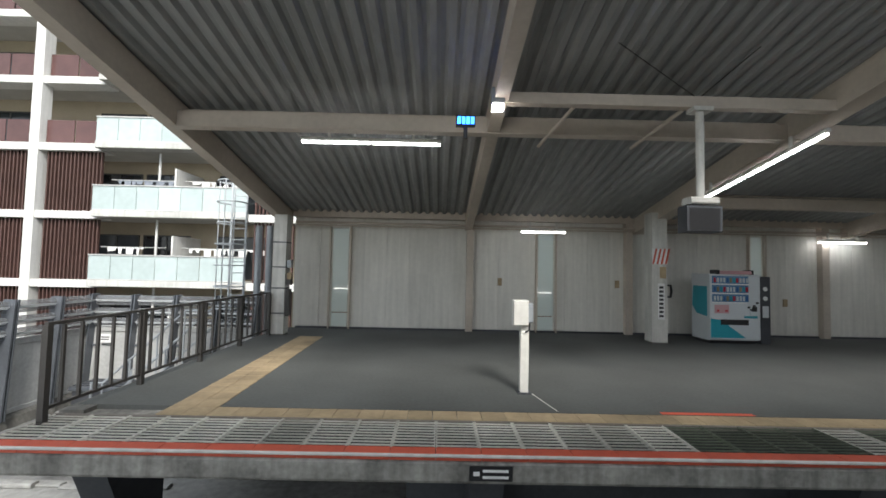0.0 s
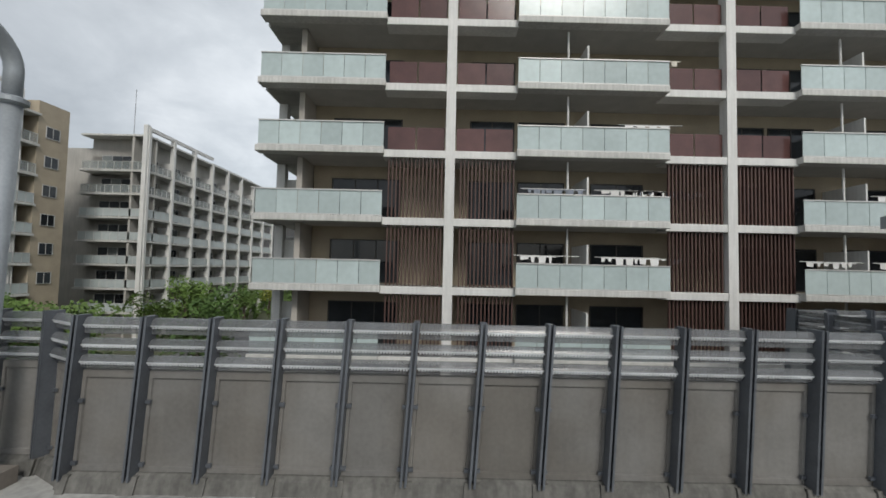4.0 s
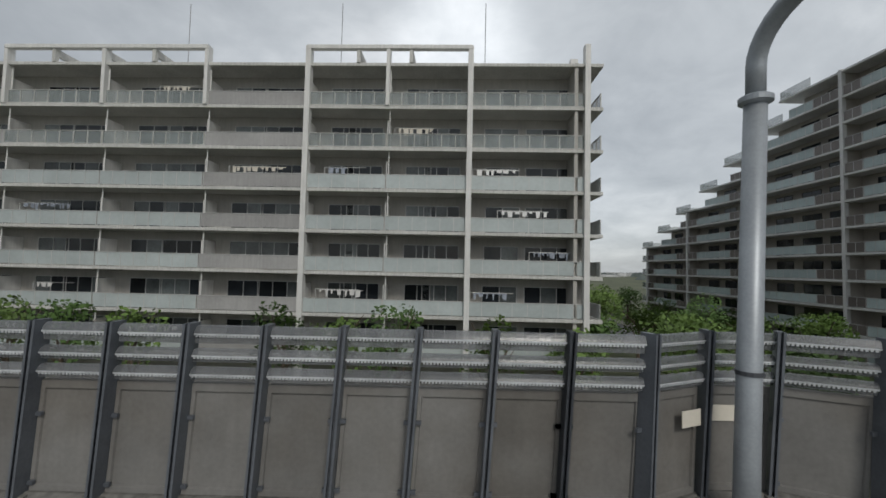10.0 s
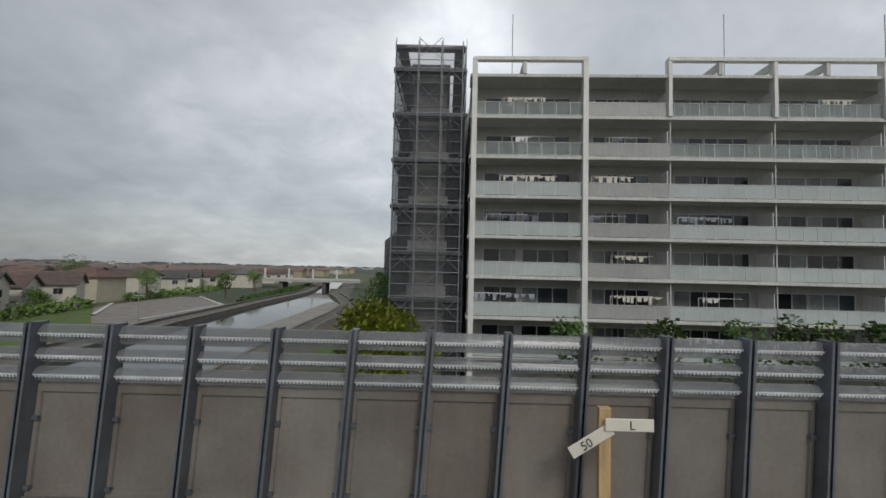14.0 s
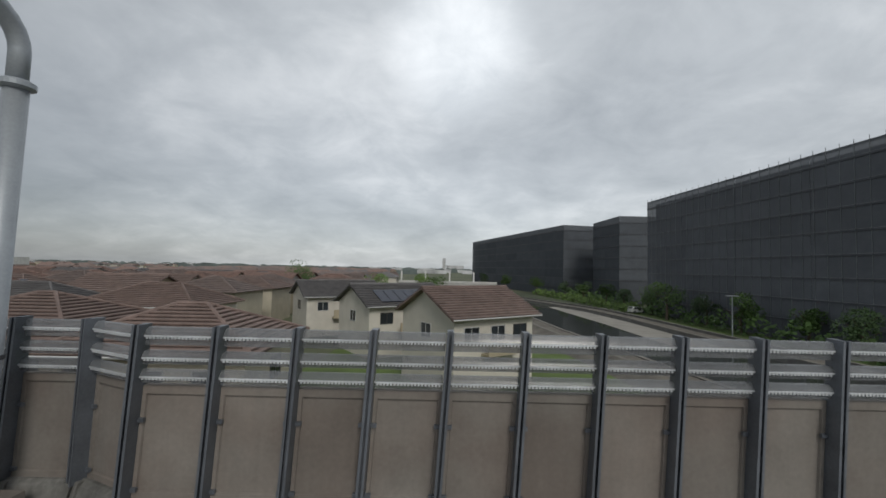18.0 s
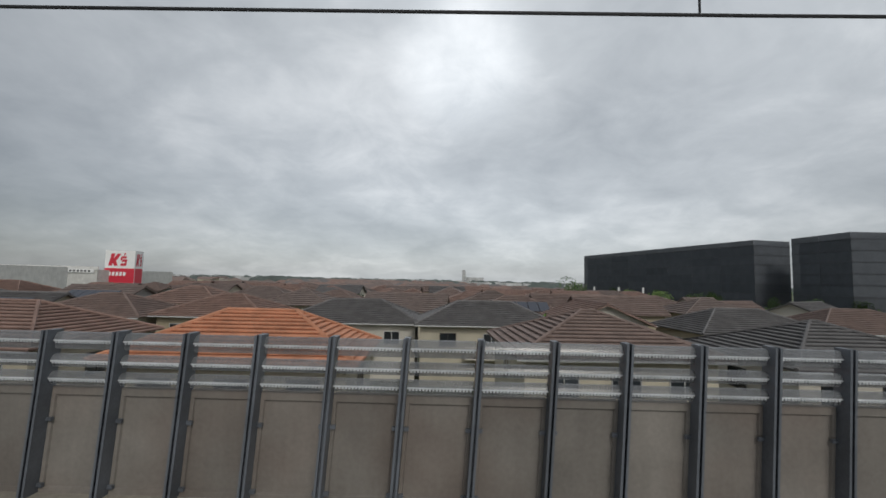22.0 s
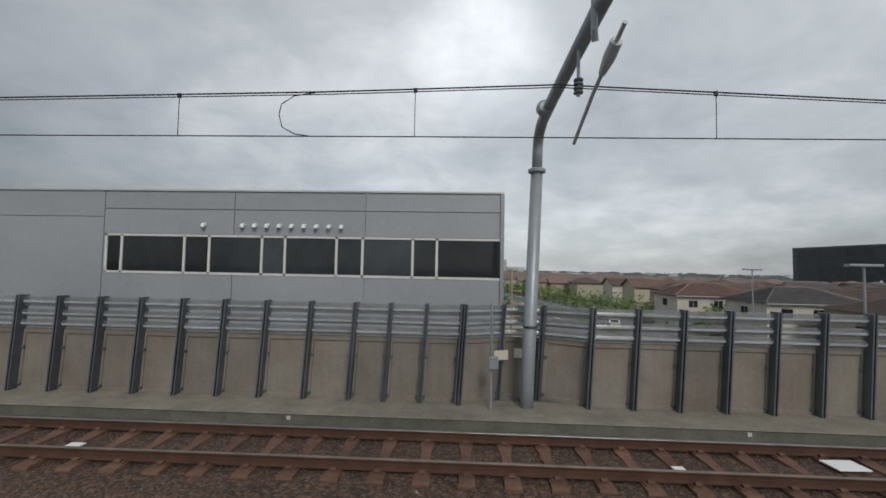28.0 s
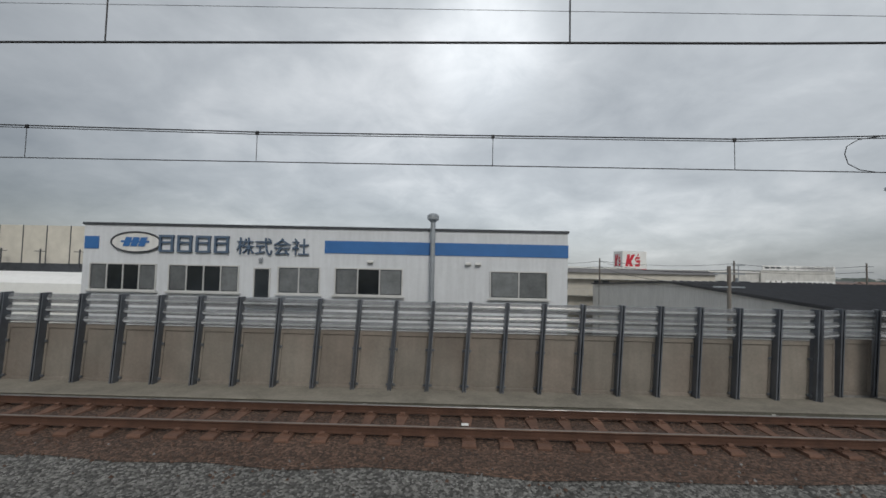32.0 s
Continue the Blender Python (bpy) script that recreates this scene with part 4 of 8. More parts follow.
wires("catenary", "thin black contact and messenger wires with droppers", TRK, -205, -480, CONT, MESS, [(-208.3, 4.78), (-228.4, 4.65), (-270.65, 4.9), (-314.65, 4.71), (-334.05, 4.78), (-357.0, 4.6), (-362.0, 4.14), (-390.45, 4.88), (-432.4, 4.82)], (-364.2, -434.9))
NEAR = [(0, -9), (-385, -4.3), (-420, -5.0), (-443, -5.6), (-500, -7.0)]
wires("catenary", "thin black wires of another track with droppers", NEAR, -432, -480, [(430, 4.86), (440, 4.83), (450, 4.88), (480, 4.98)], [(430, 5.83), (440, 5.48), (455, 5.58), (480, 5.98)], [(-433.65, 4.0)])
fw = thing("feeder_wire", "single thin wire crossing above the tracks", "overhead wire")
part("wire", Geo().tube([(x, along(NEAR, x), z) for x, z in ((-392, 4.38), (-400, 4.35), (-410, 4.4), (-419, 4.6), (-423.5, 4.79), (-430, 4.88), (-439, 5.05), (-446.6, 5.22), (-470, 5.58))], 0.0022, 5), M_wire, fw)


# ---- platform ----
PE, PB, PX0, PX1, PZ = 3.25, 11.4, -4.55, 46.0, 1.1
plat = thing("platform", "grey asphalt station platform with a stained concrete edge", "platform", kind="structure")
g = Geo()
g.box(PX0, PX1, 4.5, PB, PZ - 0.3, PZ)
part("surface", g, M_plat, plat)
part("edge_slab", Geo().prism([(PE + 0.02, 0.82), (4.5, 0.72), (4.5, PZ - 0.06), (PE + 0.02, PZ - 0.06), (PE, PZ - 0.09), (PE, 0.85)], PX0, PX1), M_edge, plat, "stained concrete edge slab")
# face and supports take a dark steel colour for the shade under the slab
part("face", Geo().box(PX0 + 4.2, PX1, 4.3, 4.5, -0.62, 0.75), M_steel_d, plat)
for k in range(12):
    x = PX0 + 0.9 + k * 4.0
    part("support", Geo().prism([(3.4, 0.80), (4.32, 0.72), (4.32, -0.55), (4.0, -0.55)], x, x + 0.35), M_steel_d, plat)
part("end_beam", Geo().box(PX0 - 0.05, PX0 + 0.25, 4.3, PB, 0.78, PZ - 0.006), M_conc_d, plat)
# red edge blocks, gratings, yellow blocks
red_me = Geo().cbox(0.004, 0.446, PE, PE + 0.16, PZ - 0.06, PZ + 0.006, 0.008).mesh("red_block", M_red)
n = 0
x = PX0 + 0.05
while x < 24 and n < 62:
    part("red_block", red_me, None, plat, at=(x, 0, 0))
    x += 0.45
    n += 1
part("nosing", Geo().cbox(PX0 + 0.05, 24, PE - 0.015, PE + 0.02, PZ - 0.026, PZ + 0.004, 0.008), M_post, plat)
gr = Geo()
for k in range(9):
    y = PE + 0.20 + k * 0.077
    gr.box(0.01, 0.44, y, y + 0.024, PZ - 0.010, PZ)
for xx in (0.0, 0.43):
    gr.box(xx, xx + 0.014, PE + 0.17, PE + 0.88, PZ - 0.03, PZ + 0.002)
gr_me = gr.mesh("grating", M_grate)
gr_dark = gr.mesh("grating", M_grate_d)
x = PX0 + 0.05
n = 0
while x < 24 and n < 62:
    part("grating", gr_dark if x > 2.0 and n % 5 else gr_me, None, plat, at=(x, 0, 0))
    x += 0.45
    n += 1
# near-black sheet: the shade in the grating gaps is put into its colour
part("drain_bed", Geo().box(PX0, 24, PE + 0.15, PE + 0.92, PZ - 0.058, PZ - 0.05), M_pit, plat, "near-black sheet painted as the shade below the gratings")
ye_me = Geo().cbox(0.004, 0.296, 0.004, 0.296, PZ - 0.02, PZ + 0.008, 0.006).mesh("tactile_block", M_tact)
x = -3.35
while x < 24:
    part("tactile_block", ye_me, None, plat, at=(x, PE + 0.92, 0))
    x += 0.3
for k in range(18):
    for xx in (-3.35, -3.05):
        part("tactile_block", ye_me, None, plat, at=(xx - 0.012 * k, PE + 1.22 + k * 0.3, 0))
part("strip", Geo().box(PX0, 24, PE + 0.885, PE + 0.925, PZ - 0.3, PZ - 0.002), M_conc, plat)
g = Geo().box(2.9, 4.1, PE + 1.26, PE + 1.34, PZ + 0.001, PZ + 0.005)
part("red_mark", g, M_red, plat, "worn red floor mark")
for x, w, l in ((0.33, 0.42, "dark sign plate on the platform edge"), (PX0 - 0.01, 0.22, "dark sign plate on the platform edge")):
    pl = part("number_plate", Geo().box(x, x + w, PE - 0.012, PE, 0.86, 1.0), M_black, plat, l)
    part("bars", Geo().box(x + 0.04, x + 0.1, PE - 0.016, PE - 0.013, 0.91, 0.95).box(x + 0.13, x + w - 0.04, PE - 0.016, PE - 0.013, 0.945, 0.97).box(x + 0.13, x + w - 0.04, PE - 0.016, PE - 0.013, 0.885, 0.91), M_signwhite, pl)

# back wall of the platform: panels between posts, glazed slots
wall = thing("wall_back", "cream metal panel wall behind the platform with pale glazed slots", "wall", kind="structure")
slots = [(-3.22, -2.66), (2.87, 3.42), (9.2, 9.65), (15.4, 15.9)]
core = Geo().box(-4.3, PX1, 11.42, 11.55, 4.06, 4.9)
for xa, xb in zip([-4.3] + [b - 0.04 for a, b in slots], [a + 0.04 for a, b in slots] + [PX1]):
    core.box(xa, xb, 11.42, 11.55, PZ, 4.06)
part("core", core, M_wallp, wall)
x = -4.2
while x < 21:
    w = 0.66
    if not any(a - 0.3 < x + w / 2 < b + 0.3 for a, b in slots):
        part("panel", Geo().cbox(x, x + w - 0.007, 11.385, 11.425, PZ + 0.05, 4.1, 0.008), M_wallp, wall)
    x += w
for a, b in slots:
    for z0, z1 in ((PZ + 0.03, 1.55), (1.58, 2.25), (2.28, 4.05)):
        part("slot_pane", Geo().box(a + 0.05, b - 0.05, 11.41, 11.425, z0, z1), M_slot, wall, "pale translucent pane")
    for xx in (a - 0.04, b):
        part("slot_frame", Geo().box(xx, xx + 0.04, 11.31, 11.42, PZ, 4.15), M_beam, wall)
for x in (0.88, 5.55, 11.35, 17.0):
    part("post", Geo().cbox(x - 0.1, x + 0.1, 11.2, 11.4, PZ, 4.4, 0.015), M_beam, wall)
part("skirting", Geo().box(-4.2, PX1, 11.36, 11.42, PZ, PZ + 0.05), M_steel_d, wall)
part("wall_beam", Geo().box(-4.3, PX1, 11.15, 11.42, 4.35, 4.8), M_beam, wall)
for z, r in ((4.18, 0.035), (4.86, 0.03), (4.10, 0.02)):
    part("pipe", Geo().tube([(-4.2, 11.12, z), (24, 11.12, z)], r, 8), M_beam, wall)
for x, z in ((1.72, 2.45), (5.2, 2.45), (10.2, 2.0)):
    part("switch_plate", Geo().cbox(x, x + 0.12, 11.35, 11.39, z, z + 0.22, 0.01), M_tact, wall, "small yellowish switch plate")

# added roof and walls, unseen behind the eye: close the station, block sun
near_roof = thing("ceiling_near", "unseen canopy added on the train's side to hold off sun and sky light", "canopy", kind="structure")
part("roof_sheet", Geo().box(-3.4, PX1, -14.0, -0.5, 5.75, 5.85), M_roofm, near_roof)
wn_ = thing("wall_near", "unseen cream panel wall added to close the station", "wall", kind="structure")
part("panel", Geo().box(-4.9, PX1, -14.2, -14.0, -0.62, 5.8), M_wallp, wn_)
part("end_panel", Geo().box(PX1 - 0.2, PX1, -14.0, 11.4, -0.62, 6.2), M_wallp, wn_)

# canopy
canopy = thing("ceiling", "corrugated metal platform canopy on cream painted steel beams", "canopy", kind="structure")
zb = lambda y: 5.67 - 0.20 * (y - 3.2)
YR0, YR1 = 2.2, 11.6
g = Geo()
pitch, amp = 0.19, 0.065
xs = []
x = -4.9
while x < PX1:
    xs += [(x, 0), (x + 0.05, amp), (x + 0.11, amp), (x + 0.16, 0)]
    x += pitch + 0.05
ys_ = [YR0, 5.0, 8.0, YR1]
for (xa, za), (xb, zb2) in zip(xs, xs[1:]):
    for ya, yb in zip(ys_, ys_[1:]):
        g.poly((xa, ya, zb(ya) + 0.42 + za), (xb, ya, zb(ya) + 0.42 + zb2), (xb, yb, zb(yb) + 0.42 + zb2), (xa, yb, zb(yb) + 0.42 + za))
part("roof_sheet", g, M_roofm, canopy)
part("roof_top", Geo().poly((-5.0, YR0, zb(YR0) + 0.56), (PX1, YR0, zb(YR0) + 0.56), (PX1, YR1, zb(YR1) + 0.56), (-5.0, YR1, zb(YR1) + 0.56)), M_galv, canopy)


def rafter(x, w, d, mat_):
    pr = [(YR0, zb(YR0)), (PB - 0.1, zb(PB - 0.1)), (PB - 0.1, zb(PB - 0.1) + d), (YR0, zb(YR0) + d)]
    return part("rafter", Geo().prism(pr, x - w / 2, x + w / 2), mat_, canopy)


rafter(-4.45, 0.22, 0.45, M_beam)
for x, w in ((0.83, 0.2), (12.0, 0.2)):
    rafter(x, w, 0.42, M_beam)
for x, w in ((5.85, 0.34), (17.0, 0.34)):
    rafter(x, w, 0.45, M_beam)
part("fascia", Geo().prism([(YR0, zb(YR0) + 0.40), (PB + 0.2, zb(PB + 0.2) + 0.40), (PB + 0.2, zb(PB + 0.2) + 0.75), (YR0, zb(YR0) + 0.75)], -5.02, -4.9), M_galv, canopy, "galvanised gutter edge")
for y, x0, x1 in ((5.85, -4.4, PX1), (9.0, 6.0, PX1)):
    part("purlin", Geo().box(x0, x1, y - 0.05, y + 0.05, zb(y) + 0.0, zb(y) + 0.26).box(x0, x1, y - 0.1, y + 0.1, zb(y) - 0.012, zb(y)), M_beam, canopy)
    part("pipe", Geo().tube([(x0, y + 0.15, zb(y) + 0.33), (x1, y + 0.15, zb(y) + 0.33)], 0.025, 8), M_beam, canopy)
part("cross_beam", Geo().box(0.86, 5.7, 4.95, 5.1, 5.31, 5.47), M_beam, canopy)
for x in (1.9, 3.5):
    part("brace", Geo().tube([(x, 5.05, 5.3), (x - 0.25, 6.15, 5.05)], 0.03, 6), M_beam, canopy)
for pts_ in ([(2.2, 4.2, 5.8), (3.7, 5.0, 5.45)], [(4.0, 4.2, 5.8), (3.7, 5.0, 5.45)]):
    part("tie_rod", Geo().tube(pts_, 0.008, 5), M_railing, canopy)


def column(x, y, top, w, label):
    th = thing("platform_column", label, "column", "platform columns", at=(x, y, PZ))
    part("shaft", Geo().cbox(-w / 2, w / 2, -w / 2, w / 2, 0, top - PZ, 0.02), M_post, th)
    part("base", Geo().box(-w / 2 - 0.02, w / 2 + 0.02, -w / 2 - 0.02, w / 2 + 0.02, 0, 0.03), M_conc_d, th)
    return th


c = column(-4.2, 10.15, 4.25, 0.34, "white platform corner column with cable boxes and straps")
for z in (0.55, 1.2, 1.75, 2.4):
    part("strap", Geo().box(-0.18, 0.18, -0.18, 0.18, z, z + 0.03), M_steel_d, c)
for x, z, w, h_ in ((0.2, 0.5, 0.1, 0.7), (0.2, 1.3, 0.12, 0.28), (0.22, 1.75, 0.1, 0.2)):
    part("cable_box", Geo().cbox(x, x + w, -0.2, -0.02, z, z + h_, 0.01), M_galv if z > 1.5 else M_railing, c)
part("yellow_box", Geo().cbox(0.24, 0.34, -0.22, -0.1, 1.45, 1.62, 0.01), M_tact, c, "small yellow box")
c = column(5.72, 10.05, 4.5, 0.40, "white platform column with red striped band and name strip")
part("warning_band", Geo().box(-0.205, 0.205, -0.206, -0.2, 2.05, 2.45), M_signwhite, c)
for k in range(4):
    part("red_stripe", Geo().poly((-0.2 + k * 0.11, -0.209, 2.05), (-0.15 + k * 0.11, -0.209, 2.05), (-0.06 + k * 0.11 - 0.0, -0.209, 2.45), (-0.11 + k * 0.11, -0.209, 2.45)), M_red, c)
part("yellow_sign", Geo().box(0.0, 0.16, -0.215, -0.2, 1.68, 1.98), M_tact, c, "small yellow sign")
ns = part("name_strip", Geo().box(-0.05, 0.12, -0.21, -0.2, 0.62, 1.55), M_signwhite, c, "upright white name strip")
for k in range(8):
    part("character_bar", Geo().box(-0.02, 0.09, -0.214, -0.211, 0.68 + k * 0.105, 0.74 + k * 0.105), M_black, ns)
part("hook", Geo().tube([(0.2, -0.1, 1.5), (0.34, -0.1, 1.5), (0.36, -0.1, 1.35), (0.34, -0.1, 1.2), (0.2, -0.1, 1.2)], 0.03, 8), M_black, c)

# end railing
rail = thing("railing", "dark brown steel railing at the platform end", "railing", at=(PX0 + 0.15, 3.85, PZ))
L = 6.1
part("top_rail", Geo().box(-0.025, 0.025, 0, L, 1.075, 1.11), M_railing, rail)
part("bottom_rail", Geo().box(-0.02, 0.02, 0, L, 0.13, 0.165), M_railing, rail)
bal_me = Geo().box(-0.017, 0.017, -0.017, 0.017, 0.15, 1.07).mesh("baluster", M_railing)
pst_me = Geo().box(-0.035, 0.035, -0.035, 0.035, -0.02, 1.08).mesh("rail_post", M_railing)
for k in range(24):
    part("baluster", bal_me, None, rail, at=(0, 0.23 + k * 0.247, 0))
for k in range(5):
    part("rail_post", pst_me, None, rail, at=(0, 0.02 + k * L / 4.02, 0))

# stair down to the deck
st = thing("staircase", "grey steel stair with pipe handrails from platform to deck", "staircase", at=(-4.75, 7.05, PZ))
NS, TR = 7, 0.225
for k in range(NS):
    x1 = -0.05 - k * TR
    z = -0.21 * (k + 1) + 0.02
    part("tread", Geo().cbox(x1 - 0.29, x1, 0.0, 0.95, z - 0.04, z, 0.01), M_galv, st)
    part("riser", Geo().box(x1 - 0.01, x1, 0.02, 0.93, z, z + 0.17), M_galv, st)
for y in (-0.05, 0.95):
    part("stringer", Geo().poly((0.25, y, -0.02), (0.25, y, -0.28), (-NS * TR, y, -NS * 0.21 - 0.16), (-NS * TR - 0.12, y, -NS * 0.21 + 0.06)).poly((0.25, y + 0.05, -0.02), (-NS * TR - 0.12, y + 0.05, -NS * 0.21 + 0.06), (-NS * TR, y + 0.05, -NS * 0.21 - 0.16), (0.25, y + 0.05, -0.28)).poly((0.25, y, -0.02), (-NS * TR - 0.12, y, -NS * 0.21 + 0.06), (-NS * TR - 0.12, y + 0.05, -NS * 0.21 + 0.06), (0.25, y + 0.05, -0.02)).poly((0.25, y, -0.28), (0.25, y + 0.05, -0.28), (-NS * TR, y + 0.05, -NS * 0.21 - 0.16), (-NS * TR, y, -NS * 0.21 - 0.16)), M_steel, st)
    for dz in (0.92, 0.5):
        part("handrail", Geo().tube([(0.35, y, dz), (0.0, y, dz), (-NS * TR + 0.1, y, dz - NS * 0.21 + 0.1), (-NS * TR - 0.12, y, dz - NS * 0.21 + 0.1), (-NS * TR - 0.12, y, -NS * 0.21 + 0.1)] if dz > 0.6 else [(0.0, y, dz), (-NS * TR + 0.1, y, dz - NS * 0.21 + 0.1)], 0.02, 8), M_galv, st)
    for k in range(4):
        x = -0.02 - k * 0.49
        z = x * 0.21 / TR
        part("baluster", Geo().tube([(x, y, z - 0.05), (x, y, z + 0.93)], 0.016, 6), M_galv, st)
part("footing", Geo().cbox(-NS * TR - 0.38, -NS * TR + 0.3, -0.2, 1.1, -1.73, -1.42, 0.03), M_conc_d, st)
part("kerb_block", Geo().cbox(-NS * TR - 0.68, -NS * TR - 0.4, -0.1, 0.9, -1.73, -1.62, 0.02), M_conc_d, st)

# yard barrier round the stair
yd = thing("noise_barrier", "grey panel barrier round the platform stair yard", "noise barrier", "barrier lengths along the track", at=(-9.02, 5.82, -0.66))
yp = [(0.0, 0.0)] + [(0.0, 1.07 * k) for k in range(1, 5)]
for qa, qb in zip(yp, yp[1:]):
    bay(yd, qa, qb, pale=True)
yb_ = [(0.0, 4.28)] + [(1.05 * k, 4.28 + 0.06 * k) for k in range(1, 5)]
for qa, qb in zip(yb_, yb_[1:]):
    bay(yd, qa, qb, last=qb is yb_[-1], pale=True)
for ch in yd.children:
    ch.matrix_basis = pose(0, 0, 0.66) @ ch.matrix_basis
part("corner_post", Geo().box(-0.12, 0.12, -0.14, 0.14, 0.0, 2.75), M_steel, yd)
part("side_plate", Geo().box(-0.42, -0.1, -0.02, 0.05, 0.3, 1.85), M_steel, yd, "dark blue-grey steel plate")
g = Geo().box(-0.15, 0.15, -0.015, 0, 0.62, 0.84)
ob = solid("notice", g, M_signwhite, "white notice with unreadable lines on the yard barrier", "notice")
ob.matrix_basis = pose(-8.68, 10.1, 0.18)
part("line_bar", Geo().box(-0.11, 0.1, -0.019, -0.016, 0.75, 0.775).box(-0.11, 0.1, -0.019, -0.016, 0.69, 0.715), M_black, ob)
ob = solid("notice", Geo().box(-0.24, 0.24, -0.015, 0, 0.5, 0.8), M_paper, "blank pale paper notice fixed to a barrier panel", "notice")
ob.matrix_basis = pose(-9.72, 5.8, 0)
bx = thing("storage_box", "dark blue-grey deck box with a ribbed lid", "storage box", at=(-8.0, 9.5, -0.62))
part("body", Geo().cbox(-0.65, 0.65, -0.35, 0.35, 0, 0.45, 0.02), M_steel_d, bx)
lid = Geo().cbox(-0.7, 0.7, -0.4, 0.4, 0.45, 0.55, 0.02)
part("lid", lid, M_steel, bx)
for k in range(4):
    part("lid_rib", Geo().box(-0.68, 0.68, -0.3 + k * 0.18, -0.24 + k * 0.18, 0.551, 0.57), M_steel_d, bx)
# wet sheet on the yard floor with folds
g = Geo()
random.seed(11)
for i in range(22):
    for j in range(16):
        q = []
        for a_, b_ in ((i, j), (i + 1, j), (i + 1, j + 1), (i, j + 1)):
            x, y = -8.85 + a_ * 0.2, 6.0 + b_ * 0.27
            an = math.atan2(y - 8.4, x + 7.9)
            r = math.hypot(x + 7.9, y - 8.4)
            q.append((x, y, -0.618 + 0.035 * (0.5 + 0.5 * math.sin(an * 9)) * max(0, 1 - abs(r - 0.9) / 1.2)))
        g.poly(*q)
M_sheet = mat("wet_membrane", (0.2, 0.2, 0.197), 0.28, vary=0.6, scale=1.0, fine=8, bump=0.1)
solid("deck_membrane", g, M_sheet, "dark wet waterproof sheet with radial folds", "membrane", "structure", smooth=True)
g = Geo()
for k in range(11):
    o_ = random.uniform(-0.05, 0.05)
    g.cbox(-8.75 + k * 0.42, -8.35 + k * 0.42 + random.uniform(-0.08, 0.03), 5.76 + o_, 5.9 + o_, -0.62, -0.56 + random.uniform(-0.03, 0.02), 0.02)
solid("kerb", g, M_deck, "broken pale concrete kerb along the yard", "kerb", "structure")

# caged ladder by the corner column
ld = thing("caged_ladder", "galvanised caged ladder beside the canopy corner", "ladder", at=(-5.5, 10.4, -0.62))
for x in (-0.2, 0.2):
    part("stile", Geo().tube([(x, 0, 0), (x, 0, 6.0)], 0.03, 8), M_galvp, ld)
for k in range(19):
    part("rung", Geo().tube([(-0.2, 0, 0.3 + k * 0.3), (0.2, 0, 0.3 + k * 0.3)], 0.014, 6), M_galvp, ld)
for k in range(7):
    z = 2.4 + k * 0.55
    part("hoop", Geo().tube([(0.36 * math.sin(a), -0.38 - 0.38 * math.cos(a), z) for a in np.linspace(-2.55, 2.55, 15)], 0.018, 6), M_galvp, ld)
part("cage_bar", Geo().tube([(-0.2, -0.66, 2.4), (-0.2, -0.66, 5.7)], 0.014, 5).tube([(0.2, -0.66, 2.4), (0.2, -0.66, 5.7)], 0.014, 5).tube([(0.0, -0.76, 2.4), (0.0, -0.76, 5.7)], 0.014, 5), M_galvp, ld)
for x in (0.52, 0.82):
    part("downpipe", Geo().tube([(x, 0.1, 0), (x, 0.1, 4.6)], 0.09, 12), M_galv, ld)

# vending machine
M_pink = mat("pink_print", (0.62, 0.36, 0.38), 0.5, vary=0.1, bump=0)
vm = thing("vending_machine", "white and teal drinks vending machine on the platform", "vending machine", at=(7.12, 10.0, PZ))
part("body", Geo().cbox(0, 1.33, 0.06, 0.78, 0.08, 1.83, 0.02), M_vwhite, vm)
part("foot_frame", Geo().box(0.06, 1.27, 0.1, 0.7, 0, 0.08), M_black, vm)
part("front", Geo().cbox(0.0, 1.33, 0.0, 0.06, 0.1, 1.81, 0.02), M_vwhite, vm)
part("teal_wave", Geo().poly((-0.006, 0.1, 1.5), (-0.006, 0.7, 1.5), (-0.006, 0.75, 0.95), (-0.006, 0.55, 0.75), (-0.006, 0.1, 0.7)), M_vteal, vm)
part("teal_front", Geo().poly((0.02, -0.006, 0.16), (0.95, -0.006, 0.16), (0.6, -0.006, 0.4), (0.3, -0.006, 0.62), (0.02, -0.006, 0.66)), M_vteal, vm)
for k in range(3):
    z = 1.1 + k * 0.24
    sh = part("display", Geo().box(0.06, 1.02, -0.012, 0, z, z + 0.2), M_vshow, vm, "lit display row")
    for j in range(11):
        x = 0.09 + j * 0.085
        part("can", Geo().tube([(x + 0.025, -0.03, z + 0.03), (x + 0.025, -0.03, z + 0.15)], 0.024, 8), (M_vwhite, M_vteal, M_blueb, M_vwhite, M_signred, M_tact, M_vwhite)[(j * 3 + k * 2) % 7], sh)
    part("button_strip", Geo().box(0.06, 1.02, -0.016, -0.002, z - 0.03, z - 0.008), M_signwhite, vm)
part("coin_panel", Geo().cbox(1.06, 1.3, -0.02, 0, 0.75, 1.2, 0.01), M_vwhite, vm)
part("card_reader", Geo().cbox(1.1, 1.22, -0.04, -0.02, 0.86, 0.98, 0.01), M_black, vm)
part("poster", Geo().box(0.12, 0.5, -0.012, -0.004, 0.8, 1.02), M_pink, vm, "pale pink advert sticker")
part("top_sign", Geo().cbox(0.25, 1.1, -0.02, 0.3, 1.83, 1.92, 0.01), M_pink, vm, "pale pink sign board on top")
for x in (0.2, 1.1):
    part("sign_end", Geo().cbox(x, x + 0.05, -0.025, 0.3, 1.82, 1.94, 0.01), M_black, vm)
